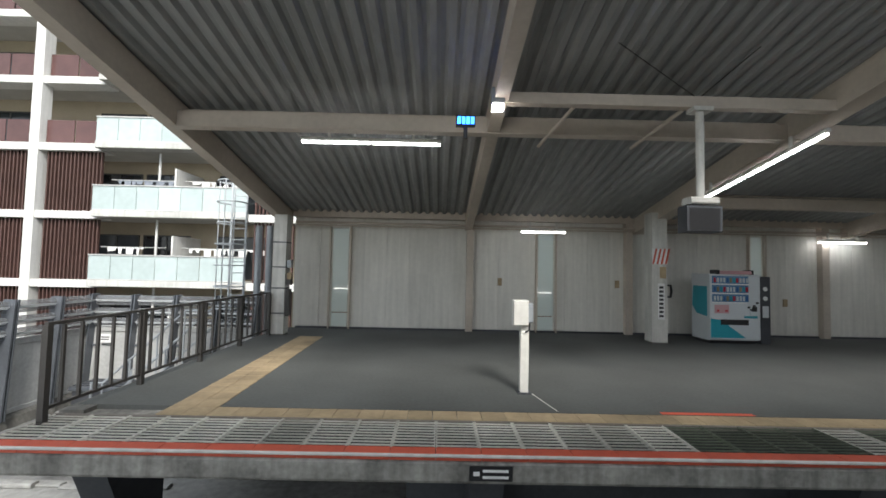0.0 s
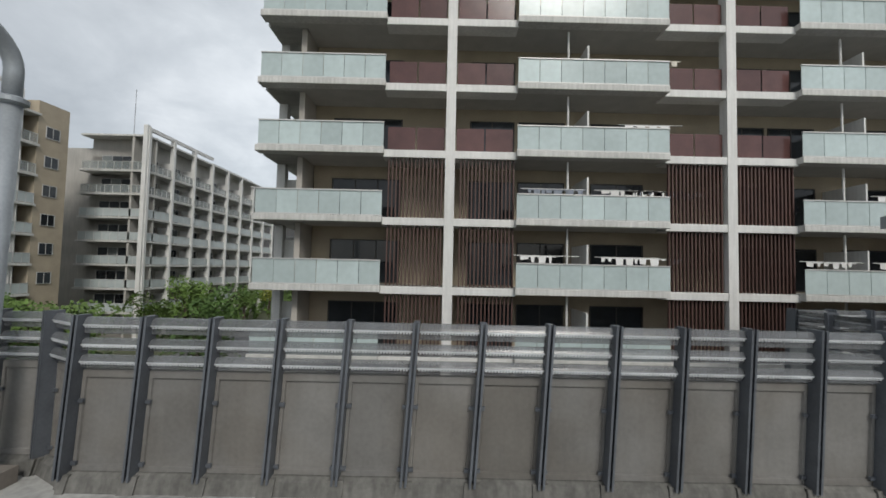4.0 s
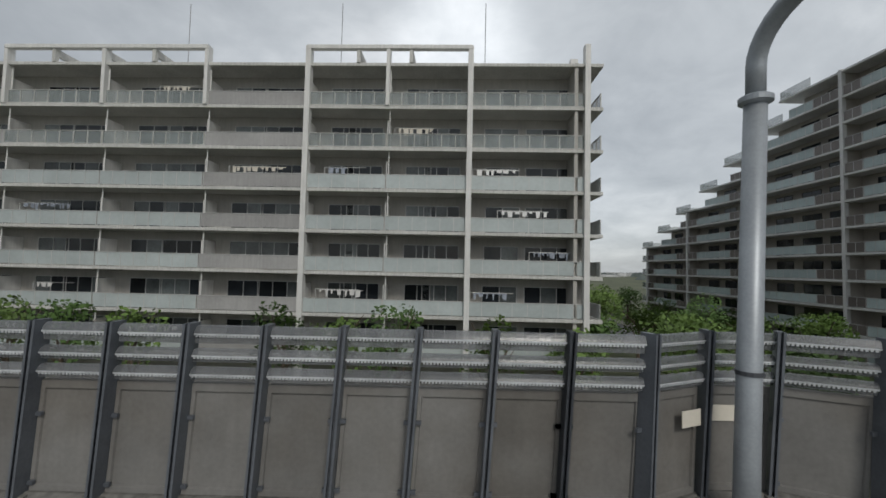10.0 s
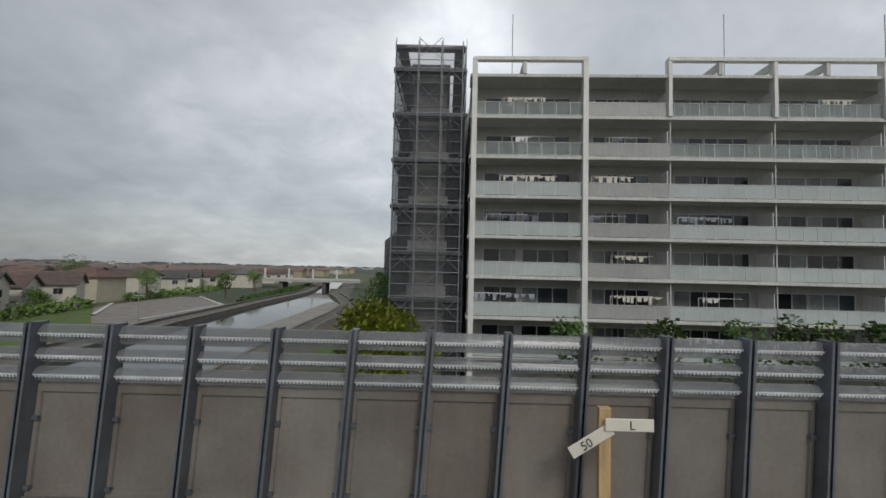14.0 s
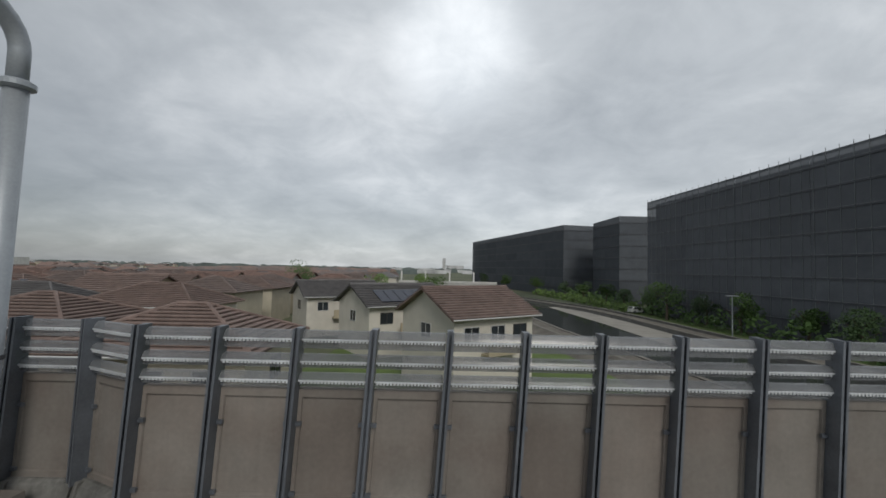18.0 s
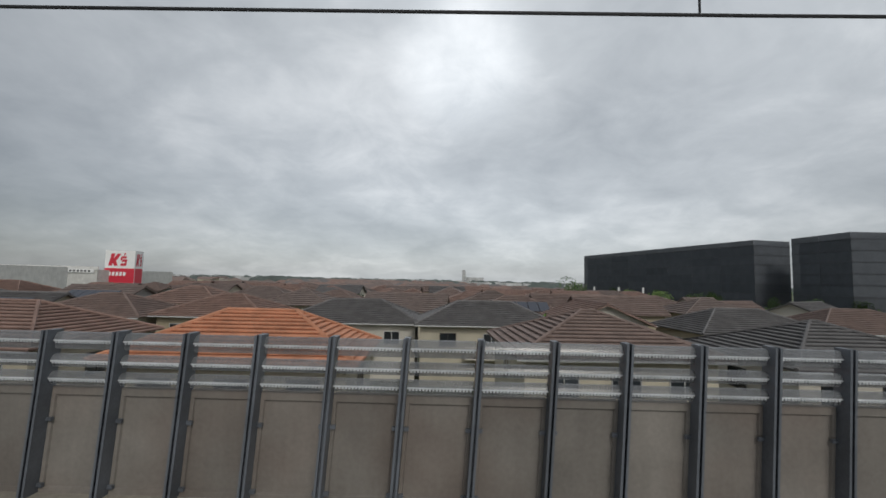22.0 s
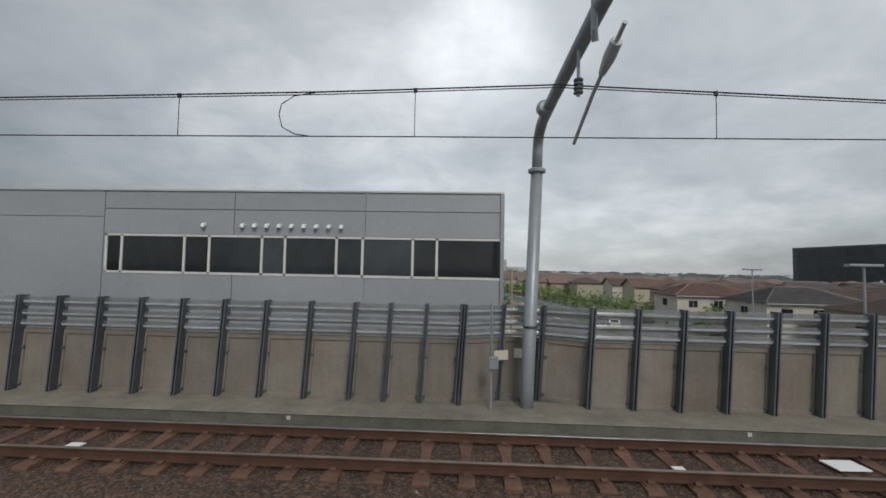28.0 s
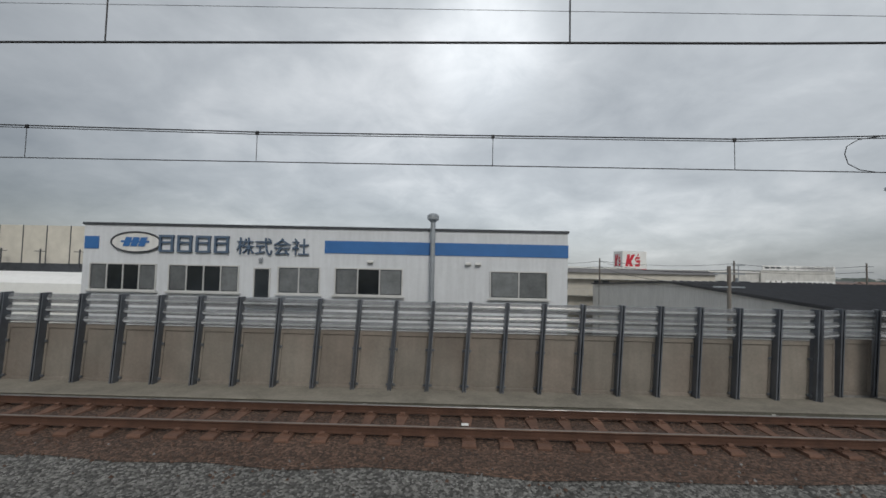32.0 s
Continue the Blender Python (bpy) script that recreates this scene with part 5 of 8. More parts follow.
for x, z in ((0.18, 0.84), (0.4, 0.84)):
    part("sticker_mark", Geo().box(x, x + 0.06, -0.016, -0.0125, z, z + 0.05), M_signred, vm)
for x, z in ((1.12, 0.98), (1.2, 1.06), (0.98, 0.94), (1.05, 0.88)):
    part("payment_button", Geo().cbox(x, x + 0.07, -0.03, -0.02, z, z + 0.05, 0.006), M_black, vm)
part("delivery_slot", Geo().cbox(0.28, 1.0, -0.03, 0, 0.5, 0.64, 0.01), M_black, vm)
part("logo_bar", Geo().box(0.9, 1.25, -0.012, -0.004, 0.68, 0.74), M_vteal, vm)
bn = thing("recycling_bin", "dark grey recycling bin beside the vending machine", "bin", at=(8.5, 10.05, PZ))
part("body", Geo().cbox(0, 0.26, 0, 0.5, 0, 1.78, 0.02), M_steel_d, bn)
for z in (1.2, 1.45):
    part("opening", Geo().tube([(0.13, -0.005, z), (0.13, 0.03, z)], 0.06, 12), M_signwhite, bn)
part("label_plate", Geo().box(0.05, 0.21, -0.006, 0, 0.7, 1.0), M_vwhite, bn)

# call post, hanging screen, lamps
cp = thing("call_post", "white post with a grey equipment box on the platform", "post", at=(1.28, 5.35, PZ))
part("post", Geo().cbox(-0.06, 0.06, -0.06, 0.06, 0, 1.05, 0.01), M_post, cp)
part("base", Geo().box(-0.1, 0.1, -0.1, 0.1, 0, 0.02), M_steel_d, cp)
bxx = part("box", Geo().cbox(-0.18, 0.03, -0.16, 0.02, 1.0, 1.37, 0.015), M_post, cp)
part("handset", Geo().cbox(0.03, 0.1, -0.14, -0.02, 1.04, 1.33, 0.02), M_galv, cp)
part("cord", Geo().tube([(0.06, -0.1, 1.04), (0.05, -0.12, 0.94), (0.0, -0.1, 0.9)], 0.012, 6), M_black, cp)
part("chalk_line", Geo().poly((0.1, -0.05, 0.003), (0.12, -0.05, 0.003), (0.29, -0.8, 0.003), (0.27, -0.8, 0.003)), M_post, cp)
tv = thing("hanging_screen", "dark departure screen hanging from the canopy on a white pole", "screen", at=(3.72, 5.0, 5.2))
part("hanger_pole", Geo().tube([(0, 0, 0.1), (0, 0, -1.2)], 0.055, 12), M_post, tv)
part("hanger_cap", Geo().box(-0.14, 0.14, -0.1, 0.1, 0.05, 0.11), M_post, tv)
part("bracket", Geo().cbox(-0.2, 0.2, -0.12, 0.12, -1.3, -1.2, 0.02), M_post, tv)
part("housing", Geo().cbox(-0.25, 0.25, -0.1, 0.14, -1.7, -1.32, 0.02), M_steel_d, tv)
part("display", Geo().box(-0.22, 0.21, -0.106, -0.1, -1.67, -1.36), M_black, tv, "black switched-off display")


def tube_lamp(pa, pb, label):
    th = thing("fluorescent_lamp", label, "lamp", "platform lamps", at=pa)
    d = Vector(pb) - Vector(pa)
    part("housing", Geo().tube([(0, 0, 0.04), tuple(d + Vector((0, 0, 0.04)))], 0.045, 6), M_post, th)
    part("tube", Geo().tube([tuple(d * 0.01), tuple(d * 0.49)], 0.034, 10), M_tube, th, "lit white tube")
    part("tube", Geo().tube([tuple(d * 0.51), tuple(d * 0.99)], 0.034, 10), M_tube, th, "lit white tube")
    for k in (0.2, 0.8):
        q = d * k
        part("stem", Geo().box(q.x - 0.02, q.x + 0.02, q.y - 0.02, q.y + 0.02, q.z + 0.04, q.z + 0.26), M_post, th)


tube_lamp((-2.51, 6.4, 5.12), (-0.02, 6.4, 5.12), "lit double fluorescent lamp below the canopy purlin")
tube_lamp((5.6, 5.0, 5.0), (5.62, 8.3, 4.46), "lit fluorescent lamp along a canopy rafter")
tube_lamp((2.12, 9.95, 3.93), (3.29, 9.95, 3.94), "lit short fluorescent lamp hung before the back wall")
tube_lamp((11.0, 11.05, 3.92), (12.4, 11.05, 3.92), "lit short fluorescent lamp on the back wall")
bl = thing("blue_lamp", "small blue LED lamp below the canopy", "lamp", at=(0.33, 5.0, 5.0))
part("housing", Geo().cbox(-0.14, 0.14, 0.0, 0.1, -0.02, 0.13, 0.01), M_black, bl)
for k in range(4):
    part("led", Geo().box(-0.12 + k * 0.065, -0.075 + k * 0.065, -0.02, 0.0, 0.0, 0.1), M_blue, bl, "lit blue LED strip")
part("stem", Geo().tube([(0, 0.05, -0.02), (0, 0.05, -0.2)], 0.03, 8), M_black, bl)
fl = thing("flood_lamp", "small lit flood lamp on the canopy beam", "lamp", at=(0.78, 4.95, 5.2))
part("body", Geo().cbox(-0.09, 0.09, -0.09, 0.09, 0.06, 0.3, 0.02), M_galv, fl)
part("lens", Geo().box(-0.08, 0.08, -0.08, 0.08, 0.0, 0.055), M_lampw, fl, "lit white lens")


# ---- apartment blocks ----
def window(parent, m, u, z, w, h, panes=2, dark=False, plain=False, drawn=0.0):
    """A framed window set on a wall, its lower left corner at u, z and its face at v = 0. plain: one mesh; drawn: share of panes with a pale curtain."""
    fr = Geo()
    fw = 0.05
    fr.v += [(0, 0, 0), (w, 0, 0), (w, 0, h), (0, 0, h), (fw, 0, fw), (w - fw, 0, fw), (w - fw, 0, h - fw), (fw, 0, h - fw)]
    fr.v += [(x, -0.06, zz) for x, _, zz in fr.v[:8]]
    for k in range(4):
        j = (k + 1) % 4
        fr.f += [(8 + k, 8 + j, 12 + j, 12 + k), (k, j, 8 + j, 8 + k), (12 + k, 12 + j, 4 + j, 4 + k)]
    for k in range(1, panes):
        x = fw + (w - 2 * fw) * k / panes
        fr.box(x - 0.025, x + 0.025, -0.05, 0, fw, h - fw)
    rnd = random.Random(int(u * 131 + z * 977 + w * 53))
    pa = Geo()
    pw_ = (w - 2 * fw) / panes
    for k in range(panes):
        pa.box(fw + k * pw_ + 0.01, fw + (k + 1) * pw_ - 0.01, -0.02, -0.005, fw, h - fw)
    pick = [1 if rnd.random() < drawn else 0 for _ in range(panes)]
    if plain:
        cut = len(fr.f)
        i = len(fr.v)
        fr.v += pa.v
        fr.f += [tuple(i + k for k in q) for q in pa.f]
        wd = part("window", fr, M_dframe if dark else M_frame, parent)
        wd.data.materials.append(M_win)
        for q in wd.data.polygons:
            q.material_index = int(q.index >= cut)
    else:
        wd = part("window", fr, M_dframe if dark else M_frame, parent)
        gl = part("pane", pa, M_win, wd)
        gl.data.materials.append(M_curtain)
        for q in gl.data.polygons:
            q.material_index = pick[q.index // 6]
    wd.matrix_basis = m @ Matrix.Translation((u, 0, z))
    return wd


MESHES = {}


def shared(key, build):
    if key not in MESHES:
        MESHES[key] = build()
    return MESHES[key]


def panel_strip(w, n, mat_, h=1.05, name="balcony_panel"):
    """A balcony front of n panes with posts between them, as one plate with a rail on top."""
    def build():
        g = Geo()
        g.box(0, w, 0, 0.03, 0.06, h - 0.04)
        g.box(0, w, -0.03, 0.06, h - 0.04, h)
        for k in range(n + 1):
            x = min(max(w * k / n, 0.02), w - 0.02)
            g.box(x - 0.02, x + 0.02, -0.02, 0.05, 0, h - 0.04)
        me = g.mesh(name, mat_)
        me.materials.append(M_frame)
        for q in me.polygons:
            q.material_index = int(q.index >= 6)
        return me
    return shared((round(w, 2), n, mat_.name, h), build)


def bars_strip(w, n, h=1.05):
    """A top-floor balcony front: clear panes with gaps between posts."""
    def build():
        g = Geo()
        g.box(0, w, -0.03, 0.06, h - 0.04, h)
        for k in range(n + 1):
            x = min(max(w * k / n, 0.025), w - 0.025)
            g.box(x - 0.025, x + 0.025, -0.02, 0.05, 0, h - 0.04)
        g.box(0, w, -0.01, 0.04, 0.06, 0.1)
        cut = len(g.f)
        g.box(0.03, w - 0.03, 0.005, 0.025, 0.1, h - 0.05)
        me = g.mesh("balcony_railing", M_slab)
        me.materials.append(M_clear)
        for q in me.polygons:
            q.material_index = int(q.index >= cut)
        return me
    return shared(("bars", round(w, 2), n, h), build)


def facade(th, m, L, slabs, D, bays, wall, panel, opens=2, top=True, parts=True, win=True, open_floors=0, slab_mat=None, seed=1, laundry=False, blind=(), dark=()):
    """Balcony floors: slabs, bay fronts, partitions and a window wall behind. slabs: heights of slab tops."""
    rnd = random.Random(seed)
    z_lo, z_hi = slabs[0] - 0.2, slabs[-1] + 0.1
    wl_ = part("wall", Geo().box(0, L, D, D + 0.25, min(z_lo, GROUND), z_hi), wall, th)
    wl_.matrix_basis = m
    sm = shared(("slab", round(L, 2), D, (slab_mat or M_slab).name), lambda: Geo().cbox(-0.1, L + 0.1, -0.12, D + 0.02, -0.24, 0, 0.02).mesh("slab", slab_mat or M_slab))
    for i, z in enumerate(slabs):
        ob = part("slab", sm, None, th)
        ob.matrix_basis = m @ Matrix.Translation((0, 0, z))
        if i == len(slabs) - 1 and top:
            continue
        for bi, (a0, a1) in enumerate(zip(bays, bays[1:])):
            w = a1 - a0 - 0.04
            n = max(2, round(w / 1.0))
            me = panel_strip(w, n, M_browncloth) if bi in dark else panel_strip(w, 1, M_blind) if bi in blind else bars_strip(w, n) if i >= len(slabs) - 1 - open_floors else panel_strip(w, n, panel)
            ob = part("balcony_panel", me, None, th)
            ob.matrix_basis = m @ Matrix.Translation((a0 + 0.02, 0, z))
            if win:
                w2 = min(3.6, (a1 - a0) * 0.46)
                mv = m @ Matrix.Translation((0, D, 0))
                window(th, mv, a1 - 0.6 - w2, z + 0.05, w2, 2.05, 3, drawn=0.35, plain=L < 12)
                if a1 - a0 > 5:
                    window(th, mv, a0 + 1.1 + rnd.uniform(0, 0.2), z + 0.1, w2 * 0.72, 2.0, 2, drawn=0.5)
            # partition and downpipe
            pm = shared(("fin", D), lambda: Geo().box(-0.03, 0.03, 0.25, D, 0.1, 2.05).tube([(0.16, 0.18, 0), (0.16, 0.18, 2.7)], 0.045, 6).mesh("partition", M_white))
            if a0 > 0.5:
                ob = part("partition", pm, None, th)
                ob.matrix_basis = m @ Matrix.Translation((a0, 0, z))
            if laundry and rnd.random() < 0.33:
                g = Geo()
                x = a0 + rnd.uniform(0.4, max(0.5, w - 3.2))
                pr_, cx = [(x, 1.62)], x
                for k in range(rnd.randint(3, 9)):
                    hh, ww, gp = rnd.uniform(0.12, 0.55), rnd.uniform(0.12, 0.42), rnd.uniform(0.02, 0.3)
                    pr_ += [(cx + rnd.uniform(0, 0.05), 1.62 - hh), (cx + ww - rnd.uniform(0, 0.06), 1.62 - hh + rnd.uniform(-0.08, 0.08)), (cx + ww, 1.57), (cx + ww + gp, 1.57)]
                    cx += ww + gp
                pr_ += [(cx, 1.62)]
                g.poly(*[(a_, 0.62, b_) for a_, b_ in pr_])
                ob = solid("laundry", g, rnd.choice((M_signwhite, M_cloth, M_paper, M_cloth, M_white)), "washed clothes hanging on a balcony rod", "laundry", group="laundry on balconies")
                g2 = Geo().tube([(x - 0.3, 0.63, 1.65), (x + 2.8, 0.63, 1.65)], 0.02, 5).box(x - 0.3, x - 0.26, 0.6, 0.66, 1.0, 1.66)
                ob.matrix_basis = th.matrix_basis @ m @ Matrix.Translation((0, 0, z))
                part("rod", g2, M_frame, ob)


def pillar(th, m, u, z0, z1, w=0.55, mat_=None, out=0.3):
    me = Geo().cbox(u - w / 2, u + w / 2, -out, 0.3, z0, z1, 0.03)
    ob = part("column", me, mat_ or M_white, th)
    ob.matrix_basis = m


# block with brown louvre screens, next to the station
R = thing("apartment_building", "tall beige apartment block with white grid, glass balconies and brown louvres", "apartment building", "apartment buildings", at=(-26.3, 17.4, GROUND))
up = pose(0, 0, -GROUND)
slabsR = [-0.9 + 3.0 * k - 3 for k in range(13)]
D = 2.1
LR = 62.0
cols = [8.35 + 12.45 * k for k in range(5)]
m = up
ob = part("wall", Geo().box(1.68, LR, D, D + 14, GROUND, 33), M_beige, R)
ob.matrix_basis = m
slab_me = Geo().cbox(0.0, LR, 0.02, D + 0.02, -0.24, 0, 0.02).mesh("slab", M_under)
pane_w = 0.94
pane_me = Geo().box(0.012, pane_w - 0.012, 0, 0.025, 0.07, 1.08).mesh("glass_pane", M_frost)
bpane_me = Geo().box(0.012, 1.33, 0.05, 0.075, 0.05, 1.08).mesh("brown_pane", M_brownglass)
white_me = Geo().cbox(-2.95, 2.95, -0.18, 0.6, -0.34, 0.0, 0.02).mesh("white_beam", M_white)
screen = Geo()
for k in range(15):
    x = 0.34 + k * 0.168
    screen.box(x, x + 0.056, -0.02, 0.11, 0.02, 2.66)
screen_me = screen.mesh("louvre_screen", M_brown)
top_i = len(slabsR) - 1
for i, z in enumerate(slabsR):
    ob = part("slab", slab_me, None, R)
    ob.matrix_basis = m @ Matrix.Translation((0, 0, z))
    vis = z < 17
    zs = z
    segs = [(0.0, cols[0] - 2.9)] + [(a + 2.9, b - 2.9) for a, b in zip(cols[:-2], cols[1:-1])]
    for si, (a0, a1) in enumerate(segs):
        edge = part("edge_beam", Geo().cbox(a0 - (0.1 if si == 0 else 0), a1, -0.5, 0.05, -0.26, 0.02, 0.02), M_slab, R)
        edge.matrix_basis = m @ Matrix.Translation((0, 0, z))
        if z > -4 and i < top_i:
            n = round((a1 - a0) / pane_w)
            for k in range(n):
                if vis:
                    ob = part("glass_pane", pane_me, None, R)
                    ob.matrix_basis = m @ Matrix.Translation((a0 + (a1 - a0) * k / n, -0.46, z)) @ Matrix.Diagonal(((a1 - a0) / n / pane_w, 1, 1, 1))
            rl = Geo().box(a0, a1, -0.5, -0.42, 1.08, 1.13).box(a0, a1, -0.47, -0.44, 0.03, 0.07)
            if not vis:
                rl.box(a0, a1, -0.46, -0.43, 0.07, 1.08)
            ob = part("handrail", rl, M_frost if not vis else M_frame, R)
            ob.matrix_basis = m @ Matrix.Translation((0, 0, z))
    for ci, c in enumerate(cols[:4]):
        ob = part("white_beam", white_me, None, R)
        ob.matrix_basis = m @ Matrix.Translation((c, 0, z))
        if i == top_i:
            continue
        if z < 5.2:
            for s in (0, 1):
                ob = part("louvre_screen", screen_me, None, R)
                ob.matrix_basis = m @ Matrix.Translation((c - 2.95 + s * 2.95 - (0.12 if s == 0 else -0.12), 0, z))
        elif z < 18:
            for s in (-2.8, -1.5, 0.27, 1.56):
                ob = part("brown_pane", bpane_me, None, R)
                ob.matrix_basis = m @ Matrix.Translation((c + s, 0.0, z)) @ Matrix.Diagonal((0.93, 1, 1, 1))
    if -4 < z < 16:
        mv = m @ Matrix.Translation((0, D, 0))
        window(R, mv, 2.6, z + 0.05, 3.4, 2.1, 3, True)
        for c in cols[:3]:
            window(R, mv, c + 1.0, z + 0.05, 2.2, 2.1, 2, True)
            window(R, mv, c + 3.4, z + 0.05, 2.3, 2.1, 2, True)
            window(R, mv, c + 7.0, z + 0.05, 2.6, 2.1, 2, True)
            fin = part("partition", Geo().box(c + 6.1, c + 6.18, 0.0, D, z + 0.02, z + 2.0).tube([(c + 5.3, 0.2, z), (c + 5.3, 0.2, z + 2.7)], 0.05, 8), M_white, R)
            fin.matrix_basis = m
for c in cols[:4]:
    pillar(R, m, c, GROUND, 33.0, 0.42, M_white, 0.22)
# street side of the same block
ms = up @ pose(0, 16.4, 0, 0, 0, -90)
facade(R, ms, 15.9, slabsR, 1.4, [0.0, 3.3, 6.7, 10.7, 14.1, 15.85], M_taupe, M_frost, win=True, slab_mat=M_slab, seed=5, dark=(1, 2))
for u in (0.2, 6.7, 14.2):
    pillar(R, ms, u, GROUND, 33, 0.45, M_white, 0.1)
part("downpipe", Geo().tube([(1.15, D - 0.1, GROUND), (1.15, D - 0.1, 33)], 0.07, 8), M_white, R).matrix_basis = m
random.seed(21)
for k in range(34):
    z = random.choice(slabsR[2:8])
    c = random.choice(cols[:3])
    u = c + random.choice((3.5, 6.8, 3.2, -4.6))
    g = Geo()
    pr_, cx = [(0, 0.3)], 0.0
    for j in range(random.randint(3, 9)):
        hh, ww, gp = random.uniform(0.08, 0.34), random.uniform(0.12, 0.4), random.uniform(0.02, 0.2)
        pr_ += [(cx + 0.02, 0.28 - hh), (cx + ww - 0.03, 0.28 - hh + random.uniform(-0.05, 0.05)), (cx + ww, 0.26), (cx + ww + gp, 0.26)]
        cx += ww + gp
    pr_.append((cx, 0.3))
    g.poly(*[(a_, 0, b_) for a_, b_ in pr_])
    ob = solid("laundry", g, random.choice((M_signwhite, M_white, M_signwhite, M_cloth, M_paper)), "washed clothes hanging on a balcony rod", "laundry", group="laundry on balconies")
    ob.matrix_basis = R.matrix_basis @ m @ Matrix.Translation((u, 0.15, z + 1.15))
    part("rod", Geo().tube([(-0.3, 0.02, 0.32), (2.6, 0.02, 0.32)], 0.018, 5), M_frame, ob)

# brown tower and terraced block further along the street
TW = thing("stair_tower", "plain brown tiled stair tower on the apartment block", "tower", at=(-27.2, 34.2, GROUND))
part("shaft", Geo().box(0, 5, 0, 3.8, 0, 25.4 - GROUND), M_browntower, TW)
part("cap", Geo().box(-0.1, 5.1, -0.1, 3.9, 25.4 - GROUND, 25.7 - GROUND), M_browntower, TW)
R2 = thing("apartment_building", "terraced apartment block stepping down along the street", "apartment building", "apartment buildings", at=(-28.0, 38.0, GROUND))
steps = [(12.0, 25.0), (16.0, 22.1), (22.5, 19.3), (28.5, 16.6), (35.5, 13.8), (42.0, 11.0), (48.3, 8.2)]
m2 = up @ pose(0, 48.3, 0, 0, 0, -90)
units = [(0.0, 2.1, 5.3)] + [(5.3 + 14.1 * k, 8.7 + 14.1 * k, 19.4 + 14.1 * k) for k in range(4)]
for i in range(11):
    z = -5.7 + 2.78 * i
    end = next((e_ for e_, t in reversed(steps) if t >= z + 1.2), 12.0)
    u0 = 48.3 - end
    ob = part("wall", Geo().box(u0, 48.3, 1.9, 12, z, z + 2.6), M_taupe, R2)
    ob.matrix_basis = m2
    ob = part("slab", Geo().cbox(u0 - 1.4, 48.3, -0.1, 12.0, z + 2.54, z + 2.78, 0.02), M_white, R2)
    ob.matrix_basis = m2
    ob = part("terrace_rail", Geo().box(u0 - 1.3, u0 - 1.26, 0, 9, 2.8 + z, 3.85 + z).box(u0 - 1.3, u0 + 3.0, 0.0, 0.04, 2.8 + z, 3.85 + z), M_clear, R2, "pale glass railing of a roof terrace")
    ob.matrix_basis = m2
    for v0, v1, v2 in units:
        glass = (0.3, 3.2, v0) if v2 < 6 else (v0 + 3.4, v0 + 11.3, v0)
        for c0, c1, me_ in ((glass[0], glass[1], M_frost), (v0 + 0.3 if v2 > 6 else 3.25, glass[0] - 0.05 if v2 > 6 else v2 - 0.2, M_browncloth), (glass[1] + 0.05, v0 + 13.8, M_browncloth)):
            c1 = min(c1, end)
            if v2 < 6 and c0 > 3.22 and c1 > 5.3:
                continue
            if c1 - c0 < 0.6:
                continue
            ob = part("balcony_panel", panel_strip(round(c1 - c0, 2), max(2, round((c1 - c0) / 1.1)), me_), None, R2)
            ob.matrix_basis = m2 @ Matrix.Translation((48.3 - c1, 0, z + 0.02))
        for w0 in (v0 + 1.0, v0 + 4.6, v0 + 8.6):
            if w0 + 2.6 < min(end, v2):
                window(R2, m2 @ Matrix.Translation((0, 1.9, 0)), 48.3 - w0 - 2.6, z + 0.1, 2.6, 2.0, 2, True, plain=True)
        if v0 and v0 < end:
            ob = part("partition", Geo().box(48.3 - v0 - 0.06, 48.3 - v0 + 0.06, 0.1, 1.9, z, z + 2.55), M_taupe, R2)
            ob.matrix_basis = m2
for k in range(4):
    u = 5.3 + 14.1 * k
    top_ = max(t for e_, t in steps if e_ >= min(u, 48.3))
    pillar(R2, m2, 48.3 - min(u, 48.1), GROUND, top_, 0.36, M_white, 0.15)

# long cream block across the street
LA = math.degrees(math.atan2(28.55 - 30.3, 57.4))
LB = thing("apartment_building", "long cream apartment block with grey glass balconies and roof frames", "apartment building", "apartment buildings", at=(-117.1, 30.3, GROUND), turn=LA)
slabsL = [-3.35, -0.42, 2.53, 5.47, 8.44, 11.4, 14.42, 17.55]
bl_ = [0.0, 8.4, 14.5, 22.0, 29.7, 37.2, 43.0, 48.9, 57.35]
facade(LB, up, 57.4, slabsL, 1.9, bl_, M_cream, M_frost2, open_floors=2, seed=3, laundry=True, blind=(1, 4))
ob = part("core", Geo().box(0, 55.5, 2.2, 13.5, GROUND, 17.6), M_cream, LB)
ob.matrix_basis = up
for u in (0.25, 8.4, 37.2, 48.9, 57.1):
    pillar(LB, up, u, GROUND, 18.75 if u != 57.1 else 18.9, 0.38, M_white, 0.28)
for u in (14.5, 22.0, 29.7, 43.0):
    pillar(LB, up, u, 14.4, 18.75, 0.26, M_white, 0.26)
for a0, a1 in ((0.2, 8.5), (14.4, 29.8), (37.1, 49.0)):
    ob = part("roof_frame", Geo().cbox(a0, a1, -0.3, 0.1, 18.5, 18.8, 0.02), M_white, LB)
    ob.matrix_basis = up
    u = a0 + 3.6
    while u < a1 - 1:
        ob = part("frame_fin", Geo().cbox(u, u + 0.26, 0.1, 2.3, 18.0, 18.5, 0.02).box(u, u + 0.26, -0.2, 0.1, 17.55, 18.5), M_slab, LB)
        ob.matrix_basis = up
        u += 3.8
for u in (3.9, 23.1, 37.3, 50.3):
    ob = part("antenna", Geo().tube([(u, 7.3, 17.5), (u, 7.3, 26.8)], 0.035, 5), M_scaf, LB)
    ob.matrix_basis = up
mL = up @ pose(57.4, 0, 0, 0, 0, 90)
